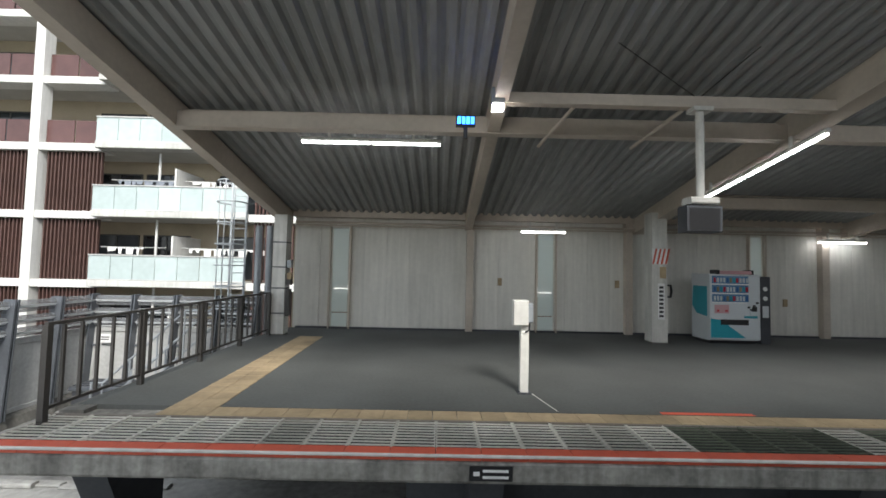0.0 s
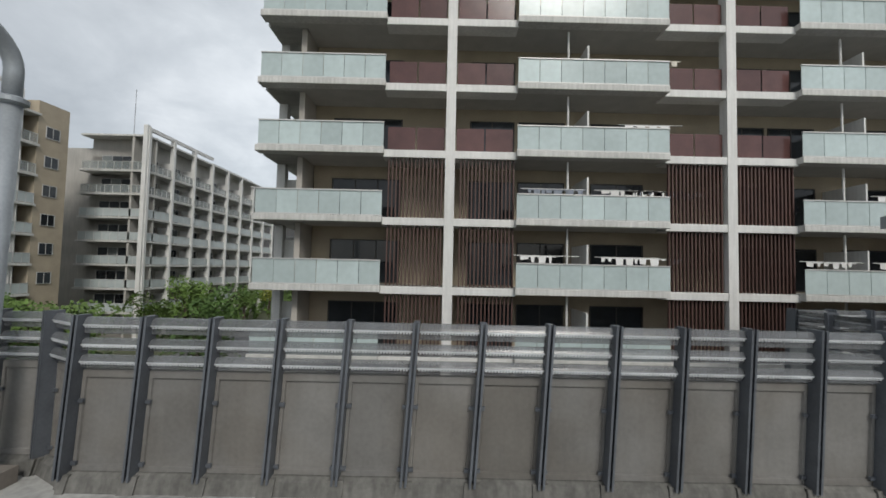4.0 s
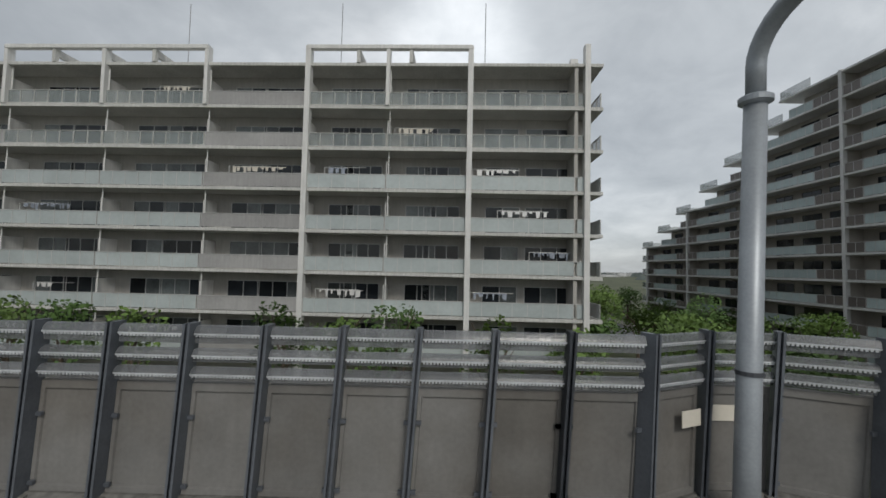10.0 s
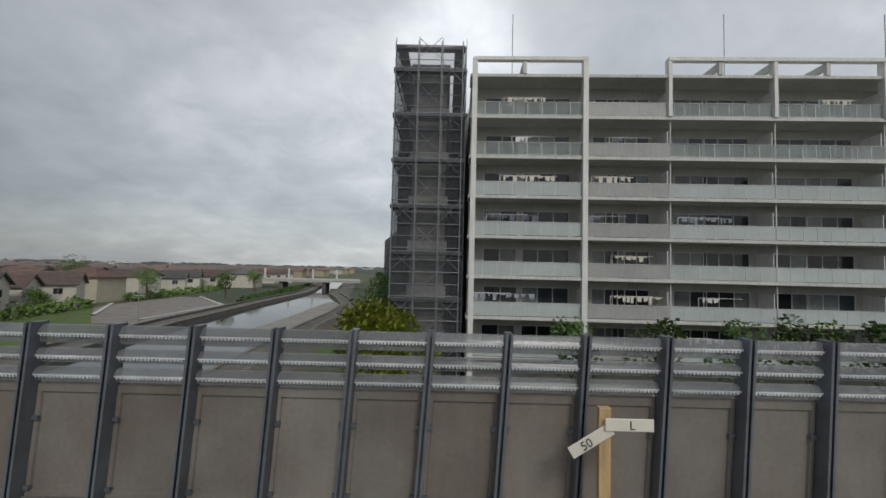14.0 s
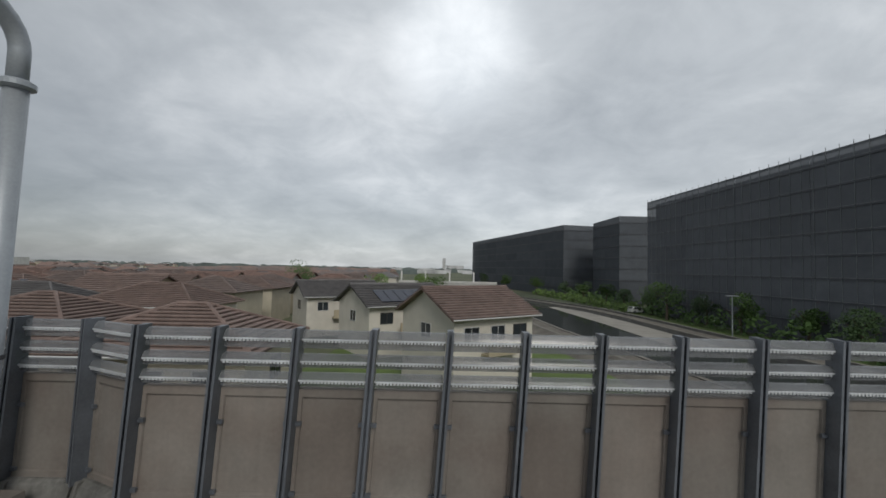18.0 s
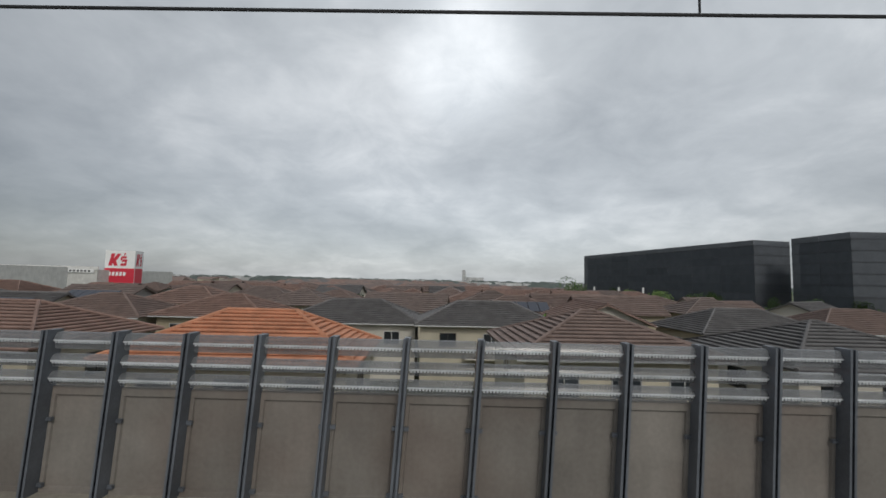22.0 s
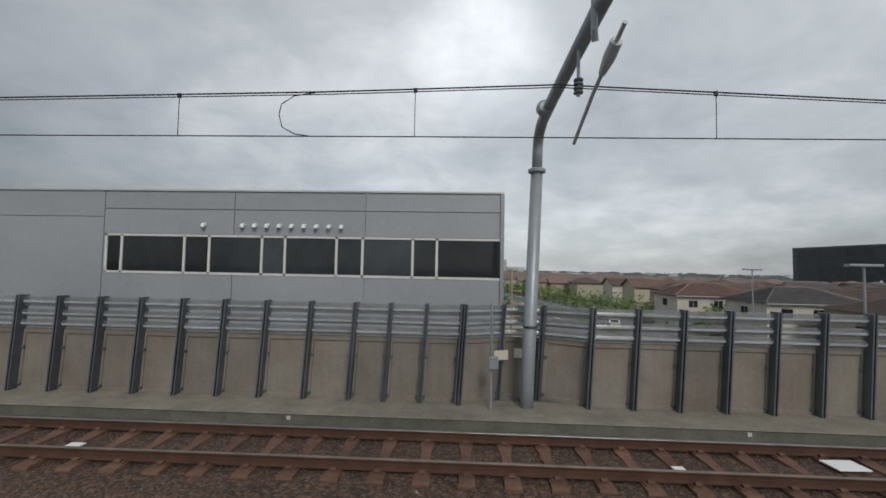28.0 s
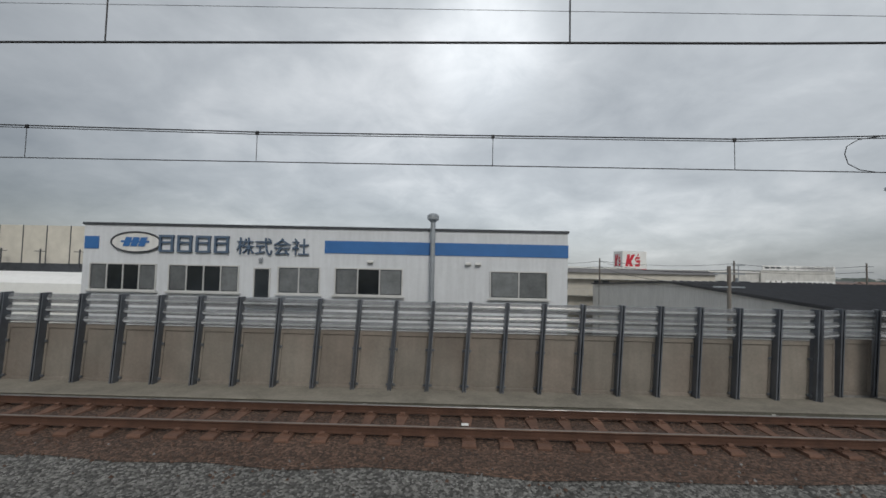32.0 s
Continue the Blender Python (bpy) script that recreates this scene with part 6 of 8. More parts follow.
facade(LB, up @ pose(58.1, 0, 0, 0, 0, 90), 11.6, slabsL, 1.6, [0.0, 4.6, 10.0, 11.6], M_cream, M_frost2, open_floors=2, seed=9)
for u in (4.6, 10.2):
    pillar(LB, mL, u, GROUND, 20.2 if u < 9 else 19.6, 0.45, M_white, 0.3)
ob = part("roof_frame", Geo().cbox(4.4, 10.4, -0.2, 0.2, 19.5, 19.8, 0.02), M_white, LB)
ob.matrix_basis = mL
ob = part("end_wall", Geo().box(11.6, 14.9, -0.6, 3, GROUND, 18.9), M_beige, LB)
ob.matrix_basis = mL
for z in slabsL[1:-1]:
    window(LB, mL @ Matrix.Translation((0, -0.62, 0)), 12.4, z + 0.9, 1.5, 1.2, 2)

# second cream block further down the street
B2 = thing("apartment_building", "cream apartment block with rows of balconies along the street", "apartment building", "apartment buildings", at=(-62.7, 49.7, GROUND))
slabsB = [-3.2, -0.3, 2.6, 5.5, 8.4, 11.3, 14.2, 18.6]
facade(B2, up, 8.0, slabsB, 1.6, [0.1, 8.0], M_cream, M_frost2, open_floors=2, seed=12)
m3 = up @ pose(8.0, 0, 0, 0, 0, 90)
bb = [0.2 + 4.75 * k for k in range(9)]
facade(B2, m3, 38.2, slabsB, 1.6, bb, M_cream, M_frost2, open_floors=2, seed=14)
for u in bb:
    pillar(B2, m3, u, GROUND, 19.6 - (0.9 if u > 14 else 0) - (0.8 if u > 28 else 0), 0.4, M_white, 0.25)
ob = part("roof_frame", Geo().box(0.2, 14.4, -0.2, 0.2, 19.2, 19.6).box(14.4, 28.0, -0.2, 0.2, 18.4, 18.7).box(28, 38.2, -0.2, 0.2, 17.6, 17.9), M_white, B2)
ob.matrix_basis = m3
ob = part("core", Geo().box(1.6, 38.0, 1.8, 12, GROUND, 17.2), M_cream, B2)
ob.matrix_basis = m3
pillar(B2, up, 7.9, GROUND, 19.8, 0.5, M_white, 0.3)
ob = part("antenna", Geo().tube([(4.0, 3, 18), (4.0, 3, 25.5)], 0.04, 5), M_scaf, B2)
ob.matrix_basis = up

# dark block beyond it
B3 = thing("apartment_building", "distant dark grey apartment block behind the cream one", "apartment building", "apartment buildings", at=(-78.0, 112.0, GROUND))
part("wall", Geo().box(0, 23.6, 0, 24, 0, 17.2 - GROUND), M_netcore_d, B3)
for k in range(8):
    part("slab", Geo().box(-0.2, 23.85, -0.25, 24.2, 2.9 * k + 2.5, 2.9 * k + 2.72), M_scaf, B3)


# ---- wrapped buildings ----
def wrapped(name_at, turn, w, d, h, label, floors=7, detail=True, net=None):
    """A block behind scaffold: core, tubes on a grid, and sheets of dark netting between the lifts."""
    th = thing("wrapped_building", label, "building", "buildings wrapped in netting", at=name_at, turn=turn)
    part("core", Geo().box(1.4, w - 1.4, 1.4, d - 1.4, 0, h - 1.6), M_netcore, th)
    lift = h / (floors * 1.0 + 0.5)
    for (ox, oy, a, L) in ((0, 0, 0, w), (0, d, -90, d), (w, 0, 90, d)):
        m = pose(ox, oy, 0, 0, 0, a)
        for k in range(floors + 1):
            z0 = k * lift
            z1 = min(h, z0 + lift - 0.06)
            if z1 - z0 < 0.3:
                continue
            n = max(1, round(L / 14))
            for j in range(n):
                q = part("net_sheet", shared(("net", round(L / n, 2), round(z1 - z0, 2), net), lambda: Geo().box(0.03, L / n - 0.03, -0.02, 0.02, 0, z1 - z0).mesh("net_sheet", net or M_net)), None, th)
                q.matrix_basis = m @ Matrix.Translation((j * L / n, 0, z0))
            if detail:
                q = part("lift_board", shared(("board", round(L, 2)), lambda: Geo().box(0, L, 0.1, 0.9, -0.06, 0).mesh("lift_board", M_scaf)), None, th)
                q.matrix_basis = m @ Matrix.Translation((0, 0, z1))
        for k in range(1, floors + 1):
            q = part("lift_rail", shared(("rail", round(L, 2)), lambda: Geo().box(0, L, -0.12, -0.03, -0.26, 0.0).mesh("lift_rail", M_steel_d)), None, th)
            q.matrix_basis = m @ Matrix.Translation((0, 0, k * lift))
        if detail:
            u = 0.05
            while u < L:
                q = part("scaffold_tube", shared(("tube", round(h, 2)), lambda: Geo().box(-0.025, 0.025, -0.07, -0.02, 0, h + 0.6).mesh("scaffold_tube", M_scaf)), None, th)
                q.matrix_basis = m @ Matrix.Translation((u, 0, 0))
                u += 1.83
            for k in range(floors + 1):
                q = part("scaffold_tube", shared(("htube", round(L, 2)), lambda: Geo().box(0, L, -0.08, -0.03, 0, 0.05).mesh("scaffold_tube", M_scaf)), None, th)
                q.matrix_basis = m @ Matrix.Translation((0, 0, k * lift))
    if detail:
        for k in range(1, floors + 1):
            part("floor_band", shared(("band", w, d), lambda: Geo().box(1.2, w - 1.2, 1.2, d - 1.2, 0, 0.9).mesh("floor_band", M_slab)), None, th, at=(0, 0, k * lift))
    part("top_rail", Geo().box(0, w, -0.03, 0.03, h, h + 0.08).box(-0.03, 0.03, 0, d, h, h + 0.08), M_scaf, th)
    return th


H1 = 20.3 - GROUND
wrapped((-123.0, 31.5, GROUND), 0, 5.5, 12.0, H1, "stair end of the cream block behind dark see-through scaffold netting", 7, net=M_net_thin)
sb = thing("scaffold", "galvanised scaffold frames with crossed braces before the netted stair end", "scaffold")
for x in (-122.95, -121.2, -119.4, -117.75):
    part("standard", Geo().tube([(x, 31.32, GROUND), (x, 31.32, 20.6)], 0.045, 6), M_tubepale, sb)
for k, z in enumerate(np.arange(GROUND, 19.5, 1.83)):
    for xa, xb in ((-122.95, -121.2), (-119.4, -117.75)) if k % 2 else ((-121.2, -119.4),):
        part("brace", Geo().tube([(xa, 31.3, z + 0.1), (xb, 31.3, z + 1.75)], 0.02, 5), M_scaf, sb)
        part("brace", Geo().tube([(xb, 31.28, z + 0.1), (xa, 31.28, z + 1.75)], 0.02, 5), M_scaf, sb)
    part("ledger", Geo().tube([(-123.05, 31.34, z), (-117.6, 31.34, z)], 0.03, 5), M_scaf, sb)
    part("ledger", Geo().tube([(-123.05, 31.34, z + 0.92), (-117.6, 31.34, z + 0.92)], 0.022, 5), M_scaf, sb)
wrapped((-124.0, 44.0, GROUND), 3.4, 14.0, 55.5, H1 - 0.4, "long building wrapped in dark scaffold netting", 8)
wrapped((-123.0, 125.5, GROUND), 0.5, 14.0, 21.5, 20.0 - GROUND, "building wrapped in dark scaffold netting", 7, False, M_net_far)
wrapped((-132.0, 153.0, GROUND), 13.0, 16.5, 115.0, 20.0 - GROUND, "far curved building wrapped in dark netting", 7, False, M_net_far)
wrapped((-69.5, 128.0, GROUND), 3, 11.0, 60.0, 22.3 - GROUND, "far building wrapped in dark netting at the street end", 5, False, M_net_far)


# ---- trees and hedges ----
def tree(x, y, h, r, leaf, seed, z0=GROUND, label=None, n=1300, cat="tree"):
    """Tapered trunk with limbs and a crown of many small leaf clumps of uneven outline."""
    rnd = random.Random(seed)
    th = thing("tree" if cat == "tree" else "bush", label or "leafy green street tree", cat, "trees along the streets" if cat == "tree" else "", at=(x, y, z0), turn=rnd.uniform(0, 360))
    tr = Geo()
    if cat == "tree":
        tr.tube([(0, 0, 0), (0.05, 0, h * 0.3), (0, 0.05, h * 0.62)], [r * 0.07 + 0.05, r * 0.05 + 0.04, 0.04], 7)
        for k in range(5):
            a = k * 1.26 + rnd.random()
            tr.tube([(0, 0, h * (0.32 + 0.06 * k)), (math.cos(a) * r * 0.4, math.sin(a) * r * 0.4, h * (0.5 + 0.06 * k)), (math.cos(a) * r * 0.7, math.sin(a) * r * 0.7, h * (0.62 + 0.06 * k))], [0.07, 0.05, 0.02], 5)
        part("trunk", tr, M_bark, th)
    lobes = [(rnd.uniform(-0.5, 0.5) * r, rnd.uniform(-0.5, 0.5) * r, h * rnd.uniform(0.45 if cat == "tree" else 0.3, 0.86), r * rnd.uniform(0.34, 0.6)) for _ in range(9)]
    g = Geo()
    for k in range(n):
        lx, ly, lz, lr = lobes[rnd.randrange(9)]
        a, b = rnd.uniform(0, 6.283), math.acos(rnd.uniform(-0.7, 1))
        q = lr * rnd.uniform(0.7, 1.08)
        c = Vector((lx + q * math.sin(b) * math.cos(a), ly + q * math.sin(b) * math.sin(a), max(0.1, lz + q * math.cos(b) * 0.85)))
        s = rnd.uniform(0.09, 0.2) * (0.6 + r * 0.16)
        d1 = Vector((rnd.gauss(0, 1), rnd.gauss(0, 1), rnd.gauss(0, 0.7))).normalized() * s
        d2 = d1.orthogonal().normalized() * s * 0.8
        g.poly(c + d1, c + d2 * 0.8, c - d1 * 0.9, c - d2)
    part("crown", g, leaf, th)
    return th


random.seed(31)
for k in range(13):
    y = 32 + k * 11.5
    tree(np.interp(y, [30, 60, 290], [-49.5, -50.0, -58.0]) + random.uniform(-0.8, 0.8), y, random.uniform(6.3, 7.6), random.uniform(2.6, 3.6), M_leafs[1 if k < 4 else (1, 2, 1)[k % 3]], 100 + k)
for k in range(11):
    y = 40 + k * 13
    tree(np.interp(y, [30, 60, 290], [-33.0, -34.5, -42.5]) + random.uniform(-0.6, 0.6), y, random.uniform(5.2, 6.6), random.uniform(2.2, 3.0), M_leafs[(1, 1, 2)[k % 3] if k > 3 else (k + 1) % 2], 140 + k)
for k, (x, y, h, r) in enumerate(((-47.0, 25.0, 5.6, 3.4), (-53.5, 27.5, 6.4, 3.0), (-57.0, 36.0, 6.6, 2.8), (-62.0, 25.0, 6.0, 2.2), (-41.0, 24, 4.9, 3.0), (-46, 31, 6.6, 3.2), (-42.5, 45, 7.2, 3.4), (-50.5, 52, 7.6, 3.5), (-36, 30, 5.2, 2.6))):
    tree(x, y, h, r, M_leafs[k % 2], 170 + k)
# young trees before the long block
for k, (x, h) in enumerate(((-72.5, 7.4), (-76.0, 7.0), (-79.5, 6.9), (-88.0, 6.9), (-92.5, 6.7), (-96.5, 7.1), (-101.5, 6.6), (-106.0, 6.8), (-110.5, 6.5), (-67, 6.6))):
    tree(x, 24.2 + (k % 3) * 0.6, h + 0.6, 2.1, M_leafs[k % 2], 200 + k, label="slender young tree with sparse light foliage", n=700)
tree(-122.3, 22.3, 7.8, 3.1, M_leafs[2], 230, label="round tree with bright yellow-green leaves", n=3200)
for k, (x, y, h) in enumerate(((-128, 48, 6), (-127, 56, 5.5), (-129, 66, 6.5), (-128, 76, 6), (-131, 84, 8), (-129, 94, 6), (-131, 104, 5.5), (-131, 115, 6.2), (-133, 128, 6), (-135, 140, 6.5), (-139, 165, 7), (-147, 195, 7), (-154, 225, 7))):
    tree(x, y, h, h * 0.46, M_leafs[0 if k % 3 else 3], 240 + k, n=1300)
for k, (x, y, h) in enumerate(((-186.5, 61, 4.2), (-183, 54, 3.6), (-189, 71, 4.4), (-212.5, 104, 11), (-192, 101.6, 7.7), (-231, 30.5, 5.6), (-233, 42, 6), (-236, 55, 6.4), (-238, 70, 6), (-178, 112, 7), (-183, 140, 7.5), (-281, 40, 5.6), (-290, 66, 6), (-262, 90, 6), (-305, 100, 7))):
    tree(x, y, h, h * 0.45, M_leafs[0 if k % 2 else 1], 270 + k, n=1300)


def hedge(x0, y0, x1, y1, w, h, seed, label):
    rnd = random.Random(seed)
    L = math.hypot(x1 - x0, y1 - y0)
    g = Geo()
    for k in range(int(L * 26)):
        u = rnd.random()
        px, py = x0 + (x1 - x0) * u, y0 + (y1 - y0) * u
        ang = rnd.uniform(0, math.pi)
        bump_ = 0.8 + 0.25 * math.sin(u * L * 0.9) + 0.15 * math.sin(u * L * 2.3)
        c = Vector((px + math.cos(ang) * w * bump_, py + rnd.uniform(-0.4, 0.4), GROUND + max(0.05, math.sin(ang) * h * bump_ * rnd.uniform(0.75, 1.05))))
        s = rnd.uniform(0.22, 0.42)
        d1 = Vector((rnd.gauss(0, 1), rnd.gauss(0, 1), rnd.gauss(0, 0.8))).normalized() * s
        d2 = d1.orthogonal().normalized() * s * 0.8
        g.poly(c + d1, c + d2, c - d1, c - d2)
    solid("hedge", g, M_leafs[seed % 2], label, "hedge", "stuff")


hedge(-128, 40, -131, 150, 1.6, 3.2, 2, "dense green shrubs along the wrapped building")
hedge(-322, 60, -374, 330, 2.4, 4.6, 3, "dense green hedge between the road and the houses")
hedge(-351.5, 95, -398, 330, 1.3, 3.0, 4, "green roadside shrubs")
hedge(-184.5, 57, -190.5, 84, 1.5, 2.3, 5, "garden shrubs in front of the canal houses")
hedge(-192.5, 96, -199, 150, 1.3, 2.0, 5, "garden shrubs in front of the canal houses")
hedge(-167.6, 100, -180, 190, 1.5, 1.5, 6, "low flowering shrubs on top of the canal wall")
hedge(-132.0, 96, -140, 165, 1.4, 2.4, 3, "dark shrubs at the foot of the wrapped building")
hedge(-32.8, 52, -42.0, 230, 1.6, 3.2, 7, "green shrubs and low trees on the street's verge")
hedge(-110, 330, 30, 318, 3.0, 6.0, 9, "belt of green trees where the street ends")
hedge(-20, 290, -30, 420, 4.0, 5.0, 11, "green trees beyond the terraced block")
hedge(-51, 48, -58, 200, 2.0, 4.2, 7, "green shrubs along the apartment block")


# ---- houses ----
def roof_geo(w, d, rise, over, kind, courses):
    """Hip or gable roof in stepped tile courses: ridge along x, eaves at z = 0."""
    g = Geo()
    W, Dp = w / 2 + over, d / 2 + over
    rl = W if kind == "gable" else max(0.02, W - Dp)
    st, lip, ins = 0.13, 0.06, 0.08

    def ring(k, z, back):
        """Half length and half depth of the roof at the lower edge of course k, moved in by back."""
        a = k / courses
        y = max(Dp * (1 - a) - back, 0.0)
        return rl + (W - rl) * (1 - a) - (back if kind == "hip" and k < courses else 0), y, rise * a + z

    for k in range(courses):
        top = ring(k + 1, 0, ins if k + 1 < courses else 0)
        rows_ = [ring(k, 0, ins), ring(k, lip, ins), ring(k, lip, 0), ring(k, st, 0), top]
        for (xa, ya, za), (xb, yb, zb_) in zip(rows_, rows_[1:]):
            for s in (-1, 1):
                q = [(-xa, -s * ya, za), (xa, -s * ya, za), (xb, -s * yb, zb_), (-xb, -s * yb, zb_)]
                g.poly(*(q if s > 0 else q[::-1]))
                if kind == "hip":
                    q = [(s * xa, -ya, za), (s * xa, ya, za), (s * xb, yb, zb_), (s * xb, -yb, zb_)]
                    g.poly(*(q if s > 0 else q[::-1]))
    if kind == "hip":
        g.poly((-W, -Dp, 0), (-W, Dp, 0), (W, Dp, 0), (W, -Dp, 0))
    else:
        for s in (-1, 1):
            g.poly((-W, s * Dp, 0), (W, s * Dp, 0), (W, s * Dp, -0.14), (-W, s * Dp, -0.14))
            g.poly((-W, s * Dp, -0.14), (W, s * Dp, -0.14), (W, 0, rise - 0.14), (-W, 0, rise - 0.14))
            for e_ in (-1, 1):
                g.poly((e_ * W, s * Dp, -0.14), (e_ * W, s * Dp, 0), (e_ * W, 0, rise), (e_ * W, 0, rise - 0.14))
    return g.weld()


def ridge_geo(w, d, rise, over, kind):
    """Ridge tiles along the top and down the hips, drawn as one bent cap."""
    g = Geo()
    W, Dp = w / 2 + over, d / 2 + over
    rl = W if kind == "gable" else max(0.02, W - Dp)
    if kind == "gable":
        return g.tube([(-rl, 0, rise + 0.04), (rl, 0, rise + 0.04)], 0.13, 8)
    return g.tube([(-W, -Dp, 0.1), (-rl, 0, rise + 0.06), (-W, Dp, 0.1), (-rl, 0, rise + 0.06), (rl, 0, rise + 0.06), (W, -Dp, 0.1), (rl, 0, rise + 0.06), (W, Dp, 0.1)], 0.11, 6)


def house(x, y, turn, w, d, eave, ridge, kind, roof, wall, seed, detail=2, solar=False, label=None):
    rnd = random.Random(seed)
    th = thing("house", label or "two-storey house with a tiled %s roof and plaster walls" % kind, "house", "houses of the estate", at=(x, y, GROUND), turn=turn)
    H = eave - GROUND
    g = Geo().box(-w / 2, w / 2, -d / 2, d / 2, 0, H)
    if kind == "gable":
        rise = ridge - eave
        for s in (-1, 1):
            g.poly((s * w / 2, -d / 2, H), (s * w / 2, d / 2, H), (s * w / 2, 0, H + rise * 0.97))
    part("wall", g, M_walls[wall], th)
    key = ("roof", w, d, round(ridge - eave, 2), kind, detail, roof)
    me = shared(key, lambda: roof_geo(w, d, ridge - eave, 0.55, kind, 13 if detail > 1 else 9).mesh("roof", M_roofs[roof]))
    rf_ = part("roof", me, None, th, at=(0, 0, H))
    if detail > 0:
        part("ridge_cap", shared(("ridge",) + key, lambda: ridge_geo(w, d, ridge - eave, 0.55, kind).mesh("ridge_cap", M_roofs[roof])), None, rf_)
    if detail > 0:
        for sx, u in ((0, -w * 0.28), (0, w * 0.2)) if detail < 2 else ((0, -w * 0.3), (0, 0.2), (0, w * 0.32), (1, 0.0), (2, 0.0)):
            if sx == 0:
                m = Matrix.Translation((u - 0.75, -d / 2, 0))
            else:
                m = pose((w / 2 if sx == 1 else -w / 2), (-0.75 if sx == 1 else 0.75), 0, 0, 0, 90 if sx == 1 else -90)
            window(th, m, 0, H - 1.9, 1.5, 1.2, 2, rnd.random() < 0.4, plain=detail < 2)
        if detail > 1:
            part("gutter", Geo().tube([(-w / 2 - 0.5, -d / 2 - 0.62, H - 0.05), (w / 2 + 0.5, -d / 2 - 0.62, H - 0.05)], 0.06, 6), M_frame, th)
            part("balcony", Geo().box(-w * 0.18, w * 0.2, -d / 2 - 0.9, -d / 2, H - 2.9, H - 2.75).box(-w * 0.18, w * 0.2, -d / 2 - 0.9, -d / 2 - 0.82, H - 2.75, H - 1.75), M_walls[(wall + 1) % 4], th)
    if solar:
        rise = ridge - eave
        an = math.atan2(rise, d / 2 + 0.55)
        for k in range(6):
            g = Geo().box(-w * 0.36 + k * w * 0.12, -w * 0.36 + k * w * 0.12 + w * 0.112, 0, 2.6, 0, 0.05)
            ob = part("solar_panel", g, M_solar, th)
            ob.matrix_basis = pose(0, -d / 2 - 0.0, H + 0.42, math.degrees(an), 0, 0)
    return th


# the two rows nearest the line, then looser rows behind them
NEAR_ROWS = [(-190.0, 22.8, 2, 9.2, 7.6, 0.66, "hip", 0, 0), (-199.8, 24.6, 2, 9.4, 8.4, 0.95, "hip", 0, 0), (-212.3, 23.4, 0, 10.8, 7.4, 0.62, "hip", 3, 2), (-222.3, 24.4, 0, 9.0, 8.6, 0.93, "hip", 2, 1),
             (-235.4, 24.6, 3, 9.6, 8.8, 1.24, "hip", 0, 0), (-268.8, 23.1, -2, 10.8, 7.6, 1.17, "hip", 1, 0), (-281.0, 24.5, 3, 11.0, 7.6, 0.86, "hip", 0, 1), (-299.0, 24.0, -2, 12.6, 7.6, 0.80, "hip", 3, 0),
             (-313.0, 25.0, 2, 10.0, 8.0, 0.85, "hip", 0, 2), (-204.1, 41.3, -3, 11.0, 7.4, 0.84, "hip", 0, 1), (-216.3, 39.7, 4, 11.6, 7.4, 0.73, "hip", 2, 2), (-228.6, 44.5, 90, 9.4, 8.0, 0.95, "gable", 1, 1),
             (-240.2, 40.9, 3, 12.4, 7.2, 0.83, "hip", 2, 0), (-253.0, 42.0, 2, 12.2, 7.4, 0.72, "hip", 2, 1), (-266.5, 43.0, 0, 10.2, 8.0, 0.9, "hip", 1, 2), (-278.0, 41.5, 4, 10.4, 8.4, 0.8, "hip", 0, 1),
             (-307.0, 44.6, -2, 19.0, 10.0, 0.85, "hip", 3, 0), (-315.0, 57.0, 2, 13.0, 8.4, 1.15, "hip", 2, 1), (-320.0, 70.0, 0, 12.6, 8.4, 1.2, "hip", 1, 1)]
SHADE = ("brown", "red-brown", "dark grey", "umber", "orange")
for k, (x, y, turn, w, d, ridge, kind, rf, wl_) in enumerate(NEAR_ROWS):
    house(x, y, turn, w, d, ridge - 1.95, ridge, kind, rf, wl_, 1 + k, label="two-storey house with a %s tiled %s roof" % (SHADE[rf], kind))
house(-253.6, 21.6, 2, 10.6, 7.0, -0.95, 1.08, "hip", 4, 0, 4, label="two-storey house with a bright orange tiled hip roof")
house(-174.2, 35.9, 35, 8.2, 7.6, -0.75, 1.35, "gable", 0, 1, 2, label="two-storey cream house with a brown gable roof")
house(-182.0, 48.4, 36, 10.0, 8.0, -1.1, 0.98, "gable", 2, 1, 3, solar=True, label="two-storey house with solar panels on its dark roof")
house(-191.8, 60.8, 32, 10.6, 8.2, -1.2, 0.78, "gable", 2, 1, 6, label="two-storey ivory house with a grey gable roof")
house(-290.0, 43.2, 2, 10.0, 7.8, -1.35, 0.62, "gable", 2, 0, 7, solar=True, label="two-storey house with solar panels on its dark roof")
placed = [(-315, 57, 13), (-320, 70, 13), (-195.5, 70.8, 10), (-195.6, 80.6, 10), (-206.7, 140, 10), (-203.5, 127, 10), (-174.8, 35.9, 10), (-182, 48.4, 11), (-191.8, 60.8, 11)]
random.seed(77)
rowsy = [57.0, 70.0, 83.0, 96.0, 110.0, 124.0, 139.0]
n = 0
